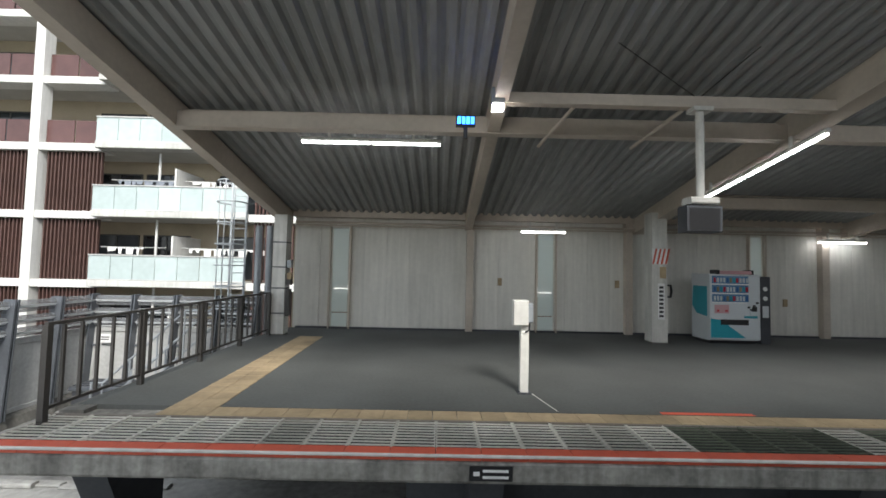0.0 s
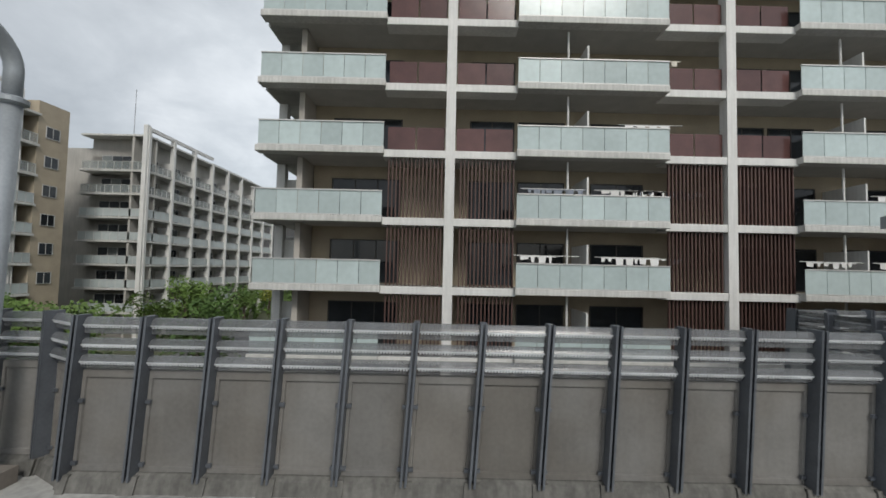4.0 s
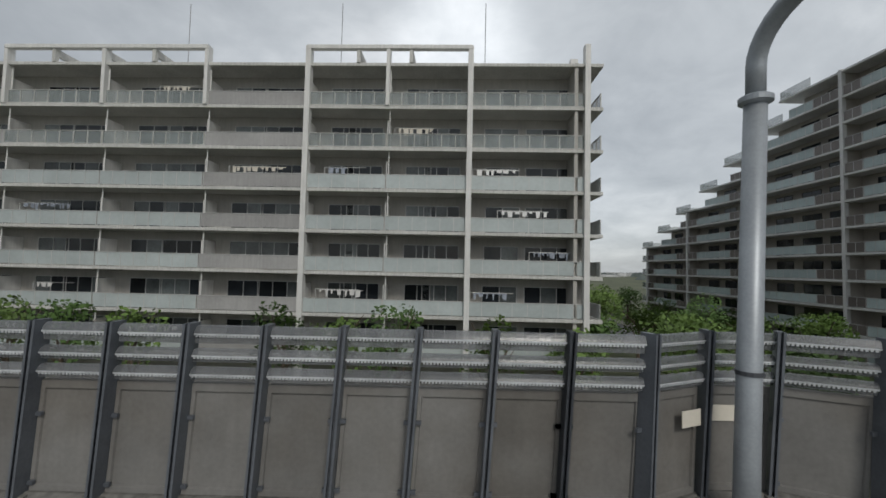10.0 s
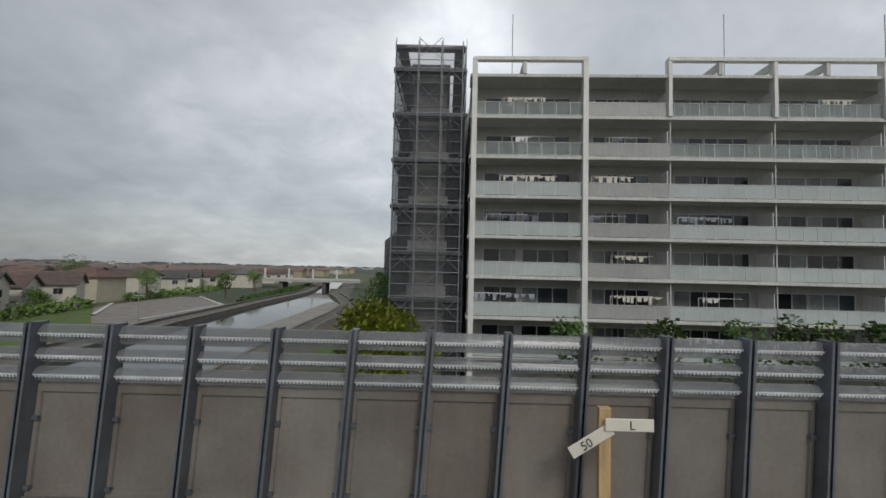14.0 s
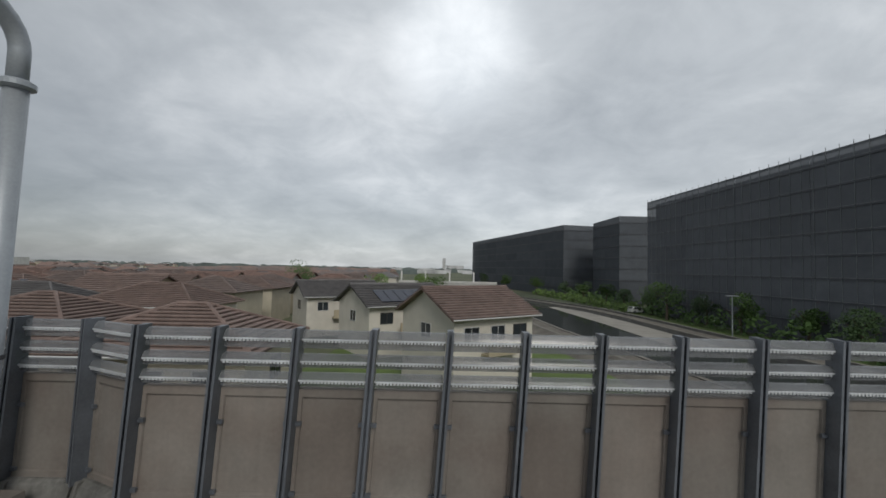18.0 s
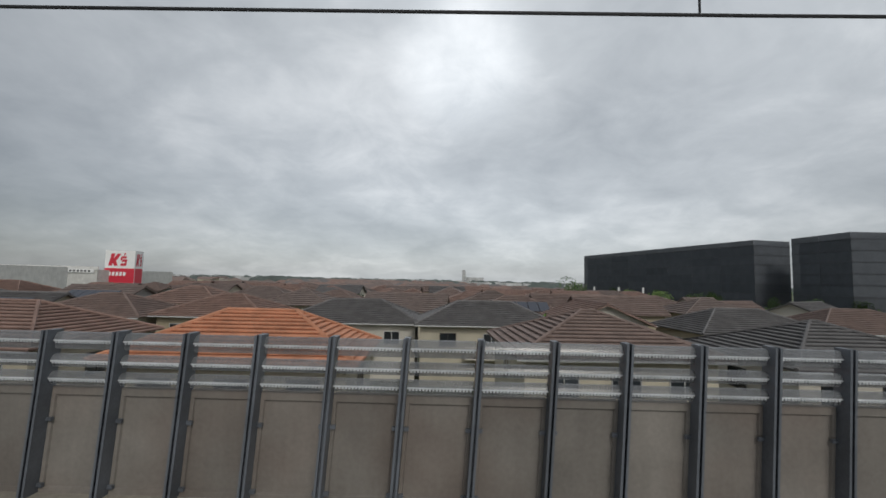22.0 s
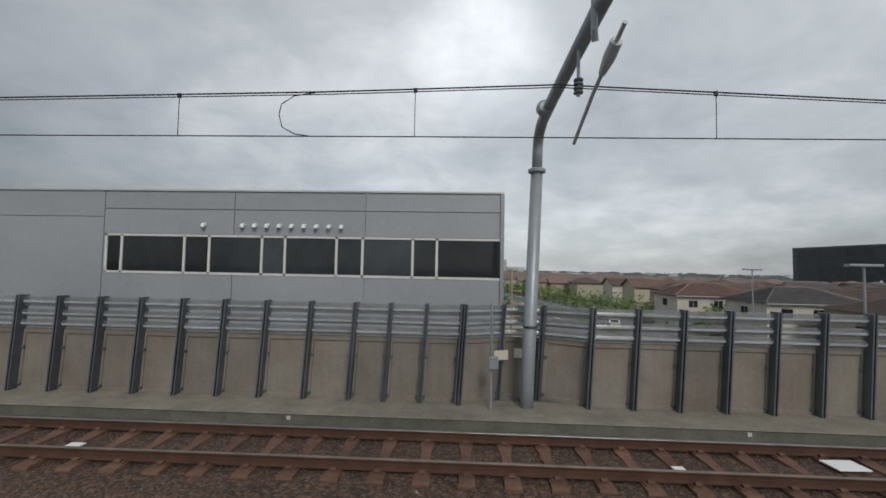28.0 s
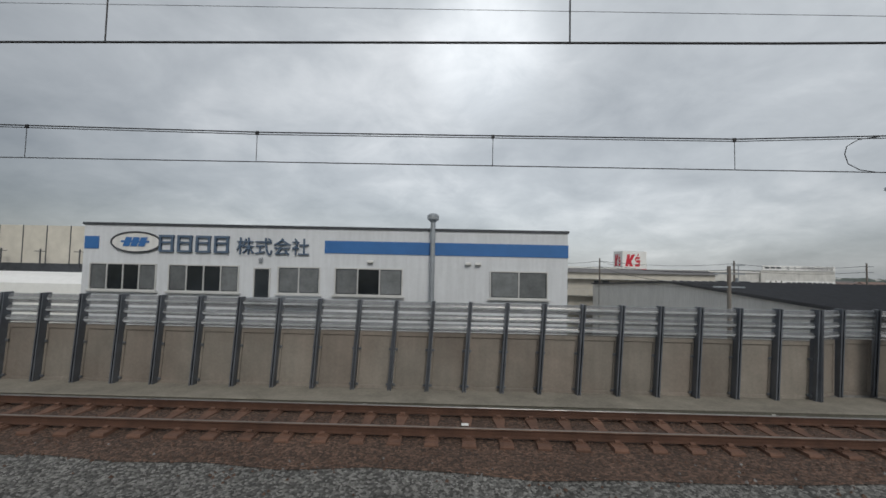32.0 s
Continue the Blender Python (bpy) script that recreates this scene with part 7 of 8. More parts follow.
for ri_, y0 in enumerate(rowsy):
    xl = np.interp(y0, [8, 62, 148], [-180, -192, -206])
    xr = -305 - (y0 - 20) * 0.16
    x = xl - random.uniform(0, 5)
    while x > xr:
        yy = y0 + random.uniform(-1.6, 1.6)
        if all(math.hypot(x - a, yy - b) > c for a, b, c in placed):
            det = 1 if y0 < 82 else 0
            w, d = random.choice(((9.6, 8.4), (10.4, 8.4), (9.0, 9.0), (11.2, 8.4)))
            kind = "hip" if random.random() < 0.66 else "gable"
            rf = random.choices((0, 1, 2, 3, 4), (38, 27, 10, 25, 0))[0]
            eave = random.choice((-1.2, -1.0, -0.85))
            house(x, yy, random.choice((0, 0, 90, 4, -3)), w, d, eave, eave + random.choice((1.9, 2.1)), kind, rf, random.randrange(4), 300 + n, det, det == 1 and random.random() < 0.1)
            n += 1
        x -= random.uniform(12.6, 15.2)
# gable houses facing the canal
for k, (x, y) in enumerate(((-195.5, 70.8), (-195.6, 80.6), (-206.7, 140.0), (-205.0, 149.8), (-208.8, 168.0), (-206.0, 176.8), (-210.0, 209.0), (-206.0, 222.4), (-203.5, 127.0))):
    house(x, y, 24 + (k * 5) % 9, 9.0, 6.0, -1.75, 0.3 + 0.2 * (k % 2), "gable", (0, 3, 2)[k % 3], 1, 500 + k, 1, label="white gabled house facing the canal")


def far_houses(name, roof, seed, count):
    rnd = random.Random(seed)
    gw, gr_ = Geo(), Geo()
    for k in range(count):
        y = 150 + 560 * rnd.random() ** 1.5
        x = rnd.uniform(-205 - y * 0.05, -330 - y * 0.18) if rnd.random() < 0.6 else rnd.uniform(-120 - y * 0.4, -420 - y * 0.9)
        if -30 < (x + 375 + (y - 160) * 0.17) < 40 and y < 420:
            continue
        if x > np.interp(y, [148, 260, 700], [-196, -214, -260]):
            continue
        w, d, e_, r_ = rnd.uniform(8, 11), rnd.uniform(7.5, 9), rnd.uniform(4.9, 5.7), rnd.uniform(1.7, 2.3)
        gw.box(x - w / 2, x + w / 2, y - d / 2, y + d / 2, GROUND, GROUND + e_)
        W, Dp, z = w / 2 + 0.6, d / 2 + 0.6, GROUND + e_
        q = W - Dp * rnd.choice((0.0, 0.9, 0.9))
        gr_.poly((x - W, y - Dp, z), (x + W, y - Dp, z), (x + q, y, z + r_), (x - q, y, z + r_))
        gr_.poly((x + W, y + Dp, z), (x - W, y + Dp, z), (x - q, y, z + r_), (x + q, y, z + r_))
        gr_.poly((x + W, y - Dp, z), (x + W, y + Dp, z), (x + q, y, z + r_))
        gr_.poly((x - W, y + Dp, z), (x - W, y - Dp, z), (x - q, y, z + r_))
    solid(name, gr_, M_roofs[roof], "far tiled house roofs in rows", "houses", "stuff")
    solid("far_house_walls", gw, M_walls[(roof + seed) % 4], "far pale house walls in rows", "houses", "stuff")


for k, (rf, c) in enumerate(((0, 150), (1, 120), (3, 130), (2, 80))):
    far_houses("far_roofs", rf, 60 + k, c)

# ---- distance ----
random.seed(5)
g = Geo()
for k in range(420):
    y = random.uniform(700, 1500)
    x = random.uniform(-1500, 900)
    w, h = random.uniform(8, 40), random.uniform(3, 9)
    if y < 900 and h > 7:
        h = 6
    g.box(x, x + w, y, y + 12, GROUND, GROUND + h)
# pale grey carries painted distance haze besides the light roofs and walls
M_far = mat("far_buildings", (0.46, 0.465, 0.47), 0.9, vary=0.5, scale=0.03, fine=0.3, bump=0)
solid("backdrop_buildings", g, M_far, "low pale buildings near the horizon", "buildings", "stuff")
g = Geo()
for k in range(700):
    y = random.uniform(450, 1600)
    x = random.uniform(-1700, 1000)
    w, h = random.uniform(6, 24), random.uniform(5, 10.5)
    pr_ = [(x - w, GROUND), (x + w, GROUND), (x + w * 0.9, GROUND + h * 0.6), (x + w * 0.4, GROUND + h * random.uniform(0.8, 1)), (x - w * 0.2, GROUND + h * random.uniform(0.85, 1.05)), (x - w * 0.7, GROUND + h * 0.75)]
    g.poly(*[(a, y, b) for a, b in pr_])
solid("backdrop_trees", g, M_haze, "tree line on the horizon, coloured pale for haze", "trees", "stuff")
tw = thing("far_tower", "pale chimney tower and hall on the horizon", "tower", at=(-175, 2000, GROUND))
part("shaft", Geo().box(-8, 8, 0, 16, 0, 58), M_far, tw)
part("hall", Geo().box(12, 95, 0, 40, 0, 24), M_far, tw)
# bridge over the canal
br = thing("bridge", "low concrete road bridge across the canal", "bridge", at=(-180, 172, GROUND))
part("deck", Geo().box(-22, 26, 0, 8, 2.6, 3.3), M_slab, br)
part("parapet", Geo().box(-22, 26, -0.3, 0, 3.3, 4.2), M_slab, br)
for x in (-8, 10):
    part("pier", Geo().box(x, x + 1.5, 1, 7, 0, 2.6), M_conc_d, br)
for x in (-14, -4, 6, 16):
    part("pylon", Geo().box(x, x + 0.6, 0, 0.6, 3.3, 8.0), M_white, br)

# ---- store with sign tower ----
Z = -GROUND
ks = thing("sign_tower", "white and red square sign tower with slanted red marks", "sign", at=(-381.6, 162.6, GROUND), turn=12)
sw, sd, st_ = 10.6, 6.5, 11.85 - GROUND
part("tower", Geo().box(0, sw, 0, sd, 0, st_), M_signwhite, ks)
part("red_panel", Geo().box(0.0, sw, -0.08, 0, 4.6, 11.2), M_signred, ks)
part("red_panel", Geo().box(sw, sw + 0.08, 0.4, sd - 0.4, 4.6, 11.2), M_signred, ks)


def slant(parent, m, x, z, w, h, sk, mat_, name="mark"):
    ob = part(name, Geo().poly((x, 0, z), (x + w, 0, z), (x + w + sk, 0, z + h), (x + sk, 0, z + h)), mat_, parent)
    ob.matrix_basis = m
    return ob


for m, s in ((Matrix.Translation((0, -0.05, 0)), 1.0), (pose(sw + 0.05, 0, 0, 0, 0, 90), 0.68), (pose(-0.05, sd, 0, 0, 0, -90), 0.68)):
    slant(ks, m, 1.2 * s, 12.2, 1.3 * s, 4.9, 0.9 * s, M_signred)
    slant(ks, m, 3.2 * s, 12.2, 1.4 * s, 2.5, -1.0 * s, M_signred)
    slant(ks, m, 2.6 * s, 14.4, 1.4 * s, 2.7, 1.6 * s, M_signred)
    slant(ks, m, 5.4 * s, 12.2, 2.0 * s, 1.0, 0.3 * s, M_signred)
    slant(ks, m, 5.8 * s, 13.8, 1.8 * s, 1.0, 0.3 * s, M_signred)
    slant(ks, m, 5.5 * s, 15.2, 1.9 * s, 0.9, 0.3 * s, M_signred)
    slant(ks, m, 5.4 * s, 14.5, 0.6 * s, 0.9, 0.1 * s, M_signred)
    slant(ks, m, 7.0 * s, 13.0, 0.6 * s, 1.0, 0.1 * s, M_signred)
    slant(ks, m, 6.4 * s, 16.4, 0.5 * s, 1.0, 0.4 * s, M_signred)
for k in range(5):
    slant(ks, Matrix.Translation((0, -0.12, 0)), 1.4 + k * 1.3, 8.2, 0.9, 1.5, 0.15, M_signwhite, "character_bar")
stn = thing("store", "long pale grey store with banner strips along its front", "store", at=(-455, 150, GROUND), turn=5)
part("hall", Geo().box(0, 76, 0, 50, 0, 10.4), M_slab, stn)
part("parapet", Geo().box(-0.2, 76.2, -0.2, 0.4, 10.4, 11.6), M_white, stn)
part("annex", Geo().box(14, 60, -7, 0, 0, 6.5), M_frost2, stn)
for a_, b_, z_ in ((30, 58, 9.2), (28, 62, 7.4), (60, 75, 9.2)):
    bnr = part("banner", Geo().box(a_, b_, -0.5, -0.4, z_, z_ + 1.3), M_signwhite, stn)
    k = a_ + 0.8
    while k < b_ - 1.2:
        part("character_bar", Geo().box(k, k + 0.75, -0.56, -0.51, z_ + 0.3, z_ + 1.0), M_steel_d, bnr)
        k += 1.35
sf = thing("shop", "low pale grey shop hall with two white banner strips", "shop", at=(-400, 92, GROUND), turn=1)
part("hall", Geo().box(0, 25, 0.5, 30, 0, 3.9 + Z), M_slab, sf)
part("roof_edge", Geo().box(-0.2, 25, 0.2, 0.6, 3.6 + Z, 4.0 + Z), M_white, sf)
part("front", Geo().box(25, 41.5, 0, 30, 0, 4.3 + Z), M_slab, sf)
bnr = part("banner", Geo().box(25.2, 41.3, -0.25, -0.05, 4.35 + Z, 5.4 + Z), M_signwhite, sf)
lettering(bnr, "10・5・3年無料長期保証", 0.98, M_steel_d, pose(35.6, -0.27, 4.52 + Z, 90, 0, 0))
for k in range(3):
    part("character_bar", Geo().box(25.7 + k * 1.3, 26.7 + k * 1.3, -0.3, -0.26, 4.7 + Z, 5.1 + Z), M_steel_d, bnr)
bnr = part("banner", Geo().box(26.0, 41.3, -0.25, -0.05, 1.0 + Z, 1.95 + Z), M_signwhite, sf)
for k in range(6):
    part("check", Geo().box(26.2 + k * 0.6, 26.5 + k * 0.6, -0.3, -0.26, (1.48 if k % 2 else 1.1) + Z, (1.86 if k % 2 else 1.48) + Z), M_black, bnr)
for k in range(9):
    part("character_bar", Geo().box(30.6 + k * 1.15, 31.4 + k * 1.15, -0.3, -0.26, 1.25 + Z, 1.7 + Z), M_steel_d, bnr)
part("canopy", Geo().cbox(29.0, 34.5, -1.6, 0.0, -3.3 + Z, -3.0 + Z, 0.03), M_greyp, sf)
part("door", Geo().box(29.6, 33.9, -0.08, 0.0, -6.4 + Z, -3.4 + Z), M_win, sf)
part("wall_joint", Geo().box(25.0, 41.5, -0.03, 0.0, 2.7 + Z, 2.76 + Z), M_frame, sf)
part("wall_joint", Geo().box(25.0, 41.5, -0.03, 0.0, -0.6 + Z, -0.54 + Z), M_frame, sf)
for k in range(4):
    part("window", Geo().box(2 + k * 5.6, 6 + k * 5.6, 0.42, 0.5, 0.3 + Z, 1.6 + Z), M_win, sf)
wh = thing("white_building", "small white building at the side street", "building", at=(-493, 100, GROUND), turn=-8)
part("block", Geo().box(0, 14, 0, 12, 0, 1.6 + Z), M_walls[1], wh)
part("roof", Geo().prism([(-0.4, 1.6 + Z), (12.4, 1.6 + Z), (6, 3.2 + Z)], -0.4, 14.4), M_roofs[2], wh)
part("door_band", Geo().box(38, 52, -7.1, -7.0, 0, 4.0), M_win, stn)
for k, (x, y, h) in enumerate(((-338.8, 19.9, 10.0), (-331.5, 40, 9.9), (-323.0, 14, 9.8), (-156, 12, 9.0), (-400, 60, 11), (-133.1, 62, 6.2), (-170.5, 70, 3.6))):
    lp = thing("street_lamp", "grey street lamp with a flat double head", "street lamp", "street lamps", at=(x, y, GROUND))
    part("pole", Geo().tube([(0, 0, 0), (0, 0, h)], [0.09, 0.06], 8), M_galv, lp)
    part("head", Geo().cbox(-0.9, 0.9, -0.2, 0.2, h, h + 0.16, 0.04), M_galv, lp)

# ---- grey clad hall beside the line ----
gb = thing("grey_building", "grey metal-clad building with a long dark ribbon window", "building", at=(-359.65, 12.35, GROUND))
Z = -GROUND
gc = Geo()
plan = [(-22.1, 0.06), (-0.06, 0.06), (-0.06, 27), (-2.0, 27), (-22.1, 2.2)]
gc.v += [(x, y, 0) for x, y in plan] + [(x, y, 6.0 + Z) for x, y in plan]
gc.f += [(k, (k + 1) % 5, 5 + (k + 1) % 5, 5 + k) for k in range(5)] + [(5, 6, 7, 8, 9), (4, 3, 2, 1, 0)]
part("core", gc, M_greyp, gb)
xj = [-22.2, -17.1, -11.3, -5.65, 0.0]
for xa, xb in zip(xj, xj[1:]):
    for z0, z1 in ((0, 2.5), (4.2, 5.25), (5.28, 6.05)) if xa > -20 else ((0, 4.9), (4.92, 6.05)):
        part("cladding_panel", Geo().cbox(xa + 0.02, xb - 0.02, 0.0, 0.07, z0 + Z, z1 + Z, 0.01), M_greyp, gb)
    if xa < -20:
        continue
wx = [-17.0, -16.3, -13.5, -12.4, -10.1, -9.1, -6.9, -5.8, -3.7, -2.7, 0.0]
for k, (xa, xb) in enumerate(zip(wx, wx[1:])):
    wd = part("window", Geo().box(xa, xa + 0.1, -0.02, 0.1, 2.52 + Z, 4.18 + Z).box(xa, xb, -0.02, 0.1, 2.5 + Z, 2.6 + Z).box(xa, xb, -0.02, 0.1, 4.1 + Z, 4.19 + Z), M_white, gb)
    part("pane", Geo().box(xa + 0.1, xb, 0.03, 0.05, 2.6 + Z, 4.1 + Z), M_win, wd)
for k in range(9):
    x = -10.9 + k * 0.53
    part("vent_cap", Geo().tube([(x, 0.02, 4.62 + Z), (x, -0.12, 4.6 + Z), (x, -0.14, 4.5 + Z)], 0.09, 8), M_signwhite, gb)
part("vent_cap", Geo().tube([(-12.6, 0.02, 4.62 + Z), (-12.6, -0.12, 4.6 + Z), (-12.6, -0.14, 4.5 + Z)], 0.09, 8), M_signwhite, gb)
mside = pose(0, 0, 0, 0, 0, 90)
for ya, yb in ((0.0, 9.0), (9.0, 18.0), (18.0, 27.0)):
    for z0, z1 in ((0, 2.45), (4.05, 6.05)):
        ob = part("cladding_panel", Geo().cbox(ya + 0.02, yb - 0.02, 0.0, 0.07, z0 + Z, z1 + Z, 0.01), M_greyp, gb)
        ob.matrix_basis = mside
sw_ = [0.05, 2.0, 3.1, 5.4, 6.5, 8.3, 9.4, 10.9, 12.0, 14.0, 15.0, 17.0]
for k, (ya, yb) in enumerate(zip(sw_, sw_[1:])):
    wd = part("window", Geo().box(ya, ya + 0.12, -0.02, 0.1, 2.42 + Z, 4.05 + Z).box(ya, yb, -0.02, 0.1, 2.4 + Z, 2.5 + Z).box(ya, yb, -0.02, 0.1, 3.96 + Z, 4.05 + Z), M_white, gb)
    wd.matrix_basis = mside
    part("pane", Geo().box(ya + 0.12, yb, 0.03, 0.05, 2.5 + Z, 3.96 + Z), M_win, wd)
for ya in (18.7, 21.1, 23.6):
    wd = part("window", Geo().box(ya, ya + 0.5, 0.0, 0.06, 2.5 + Z, 4.0 + Z), M_win, gb)
    wd.matrix_basis = mside
ob = part("cladding_panel", Geo().box(17.0, 27.0, 0.01, 0.07, 2.45 + Z, 4.05 + Z), M_greyp, gb)
ob.matrix_basis = mside
part("parapet_cap", Geo().box(-22.1, 0.06, -0.06, 0.1, 6.05 + Z, 6.12 + Z).box(-0.1, 0.08, 0.1, 27, 6.05 + Z, 6.12 + Z), M_frame, gb)
part("corner_trim", Geo().box(-0.06, 0.09, -0.09, 0.0, 0, 6.05 + Z), M_galv, gb)
g = Geo().tube([(0.4, -0.15, 0), (0.4, -0.15, 3.0 + Z)], 0.05, 6)
for k in range(6):
    g.tube([(0.4, -0.15, -0.4 + k * 0.5 + Z), (0.75, -0.15, -0.4 + k * 0.5 + Z)], 0.03, 5)
part("access_ladder", g, M_tact, gb, "yellow access ladder")
# shed behind it
sh = thing("shed", "grey profiled-steel shed with a sloped ribbed roof edge", "shed", at=(-382.5, 13.2, GROUND))
part("wall", Geo().poly((0, 0, 0), (0, 36, 0), (0, 36, 5.75 + Z), (0, 0, 4.85 + Z)).poly((0, 0, 0), (22, 0, 0), (22, 0, 4.85 + Z), (0, 0, 4.85 + Z)), M_greyp, sh)
part("roof", Geo().poly((-0.3, -0.2, 4.95 + Z), (22, -0.2, 4.95 + Z), (22, 36.2, 5.85 + Z), (-0.3, 36.2, 5.85 + Z)).poly((-0.3, -0.2, 4.8 + Z), (-0.3, 36.2, 5.7 + Z), (-0.3, 36.2, 5.85 + Z), (-0.3, -0.2, 4.95 + Z)), M_droof, sh)
for k in range(44):
    y = 0.3 + k * 0.82
    z = 4.95 + 0.9 * y / 36 + Z
    part("roof_rib", shared("rib", lambda: Geo().prism([(-0.08, 0), (0.08, 0), (0.05, 0.1), (-0.05, 0.1)], -0.4, 3.0).mesh("roof_rib", M_droof)), None, sh, at=(0, y, z))
part("gutter_box", Geo().box(-0.5, -0.05, 0.1, 0.6, 4.5 + Z, 4.95 + Z), M_galv, sh)
for y in (5, 14, 24):
    part("downpipe", Geo().tube([(-0.08, y, 0), (-0.08, y, 4.9 + Z)], 0.06, 6), M_greyp, sh)
for y, w in ((7.5, 1.4), (16.5, 4.5), (27, 4.5)):
    part("window", Geo().box(-0.03, 0.02, y, y + w, 2.2 + Z, 3.9 + Z), M_frost2, sh)
# dark low roof
lr = thing("warehouse", "low warehouse with a wide dark ribbed sheet roof", "warehouse", at=(-403, 9, GROUND), turn=0.5)
yfront, yback = 5.5, 46
part("wall", Geo().box(-20.6, 20.5, yfront - 2.5, yback, 0, 1.2 + Z), M_walls[3], lr)
part("roof_slope", Geo().poly((-21, yfront - 3.5, 1.25 + Z), (20.8, yfront - 3.5, 1.25 + Z), (20.8, 22, 2.25 + Z), (-21, 22, 2.25 + Z)), M_droof, lr)
part("roof_slope", Geo().poly((-21, 22, 2.25 + Z), (20.8, 22, 2.25 + Z), (20.8, yback, 1.3 + Z), (-21, yback, 1.3 + Z)), M_droof, lr)
for xg in (-20.66, 20.52):
    part("gable_wall", Geo().prism([(yfront - 2.6, 0), (yback + 0.1, 0), (yback + 0.1, 1.26 + Z), (22, 2.2 + Z), (yfront - 2.6, 1.24 + Z)], xg - 0.05, xg + 0.05), M_white, lr, "pale grey gable wall")
part("roof_edge", Geo().poly((-21.0, yfront - 3.5, 1.1 + Z), (-21.0, 22, 2.1 + Z), (-21.0, 22, 2.3 + Z), (-21.0, yfront - 3.5, 1.3 + Z)).poly((-21.0, 22, 2.1 + Z), (-21.0, yback, 1.15 + Z), (-21.0, yback, 1.35 + Z), (-21.0, 22, 2.3 + Z)), M_droof, lr)
rib = Geo()
for a_, b_ in ((-0.07, 0.0), (0.0, 0.07)):
    rib.poly((a_, yfront - 3.5, 1.25 + Z + (0.0 if a_ < 0 else 0.13)), (b_, yfront - 3.5, 1.25 + Z + (0.13 if a_ < 0 else 0.0)), (b_, 22, 2.25 + Z + (0.13 if a_ < 0 else 0.0)), (a_, 22, 2.25 + Z + (0.0 if a_ < 0 else 0.13)))
rib_me = rib.mesh("roof_rib", M_droof)
for k in range(63):
    part("roof_rib", rib_me, None, lr, at=(-20.6 + k * 0.66, 0, 0.004))

# ---- white works office ----
of = thing("works_office", "white two-storey works office with blue band and company lettering", "office building", at=(-458.55, 7.15, GROUND), turn=2.9)
W = 20.05
part("core", Geo().box(0.05, W - 0.05, 0.06, 17.6, 0, 4.5 + Z), M_office, of)
part("front_wall", Geo().box(0, W, 0, 0.08, 0, 4.52 + Z), M_office, of)
part("side_wall", Geo().box(W - 0.08, W, 0.08, 17.6, 0, 4.52 + Z), M_office, of)
part("roof_trim", Geo().box(-0.05, W + 0.05, -0.05, 0.12, 4.5 + Z, 4.6 + Z).box(W - 0.1, W + 0.05, 0.12, 17.65, 4.5 + Z, 4.6 + Z), M_steel_d, of)
for a_, b_ in ((0.05, 0.65), (10.1, W + 0.01)):
    part("blue_band", Geo().box(a_, b_, -0.025, 0, 3.5 + Z, 4.02 + Z), M_blueb, of)
part("blue_band", Geo().box(W, W + 0.025, -0.02, 17.6, 3.5 + Z, 4.02 + Z), M_blueb, of)
oval = Geo()
N = 24
oval.poly(*[(2.25 + 1.05 * math.cos(6.2832 * k / N), -0.06, 3.8 + Z + 0.42 * math.sin(6.2832 * k / N)) for k in range(N)])
ov = part("oval_badge", oval, M_white, of)
rim = Geo().tube([(2.25 + 1.05 * math.cos(6.2832 * k / N), -0.07, 3.8 + Z + 0.42 * math.sin(6.2832 * k / N)) for k in range(N + 1)], 0.035, 6)
part("badge_rim", rim, M_steel_d, ov)
for k in range(3):
    part("badge_mark", Geo().poly((1.7 + k * 0.32, -0.08, 3.62 + Z), (1.98 + k * 0.32, -0.08, 3.62 + Z), (2.1 + k * 0.32, -0.08, 4.0 + Z), (1.82 + k * 0.32, -0.08, 4.0 + Z)), M_blueb, ov)
part("badge_mark", Geo().box(1.62, 2.82, -0.082, -0.075, 3.78 + Z, 3.86 + Z), M_blueb, ov)


def sign_char(text_, x, z, s):
    """One raised blue-grey character of the company name."""
    cu = bpy.data.curves.new("character", "FONT")
    cu.body, cu.size, cu.extrude, cu.align_x = text_, s, 0.04, "CENTER"
    tmp = bpy.data.objects.new("character", cu)
    scene.collection.objects.link(tmp)
    me = bpy.data.meshes.new_from_object(tmp.evaluated_get(bpy.context.evaluated_depsgraph_get()))
    bpy.data.objects.remove(tmp)
    me.materials.clear()
    me.materials.append(M_letter)
    ob = part("character", me, None, of)
    ob.matrix_basis = pose(x, -0.06, z, 90, 0, 0)


for k in range(4):
    x = 3.22 + k * 0.77
    bar = Geo().box(x, x + 0.62, -0.1, -0.02, 4.02 + Z, 4.12 + Z).box(x + 0.05, x + 0.57, -0.1, -0.02, 3.78 + Z, 3.86 + Z).box(x, x + 0.62, -0.1, -0.02, 3.42 + Z, 3.5 + Z).box(x, x + 0.1, -0.1, -0.02, 3.5 + Z, 4.02 + Z).box(x + 0.5, x + 0.6, -0.1, -0.02, 3.5 + Z, 4.02 + Z)
    part("name_bar", bar, M_letter, of, "raised blue-grey bar sign")
for k, ch in enumerate("株式会社"):
    sign_char(ch, 6.82 + k * 0.765, 3.44 + Z, 0.76)
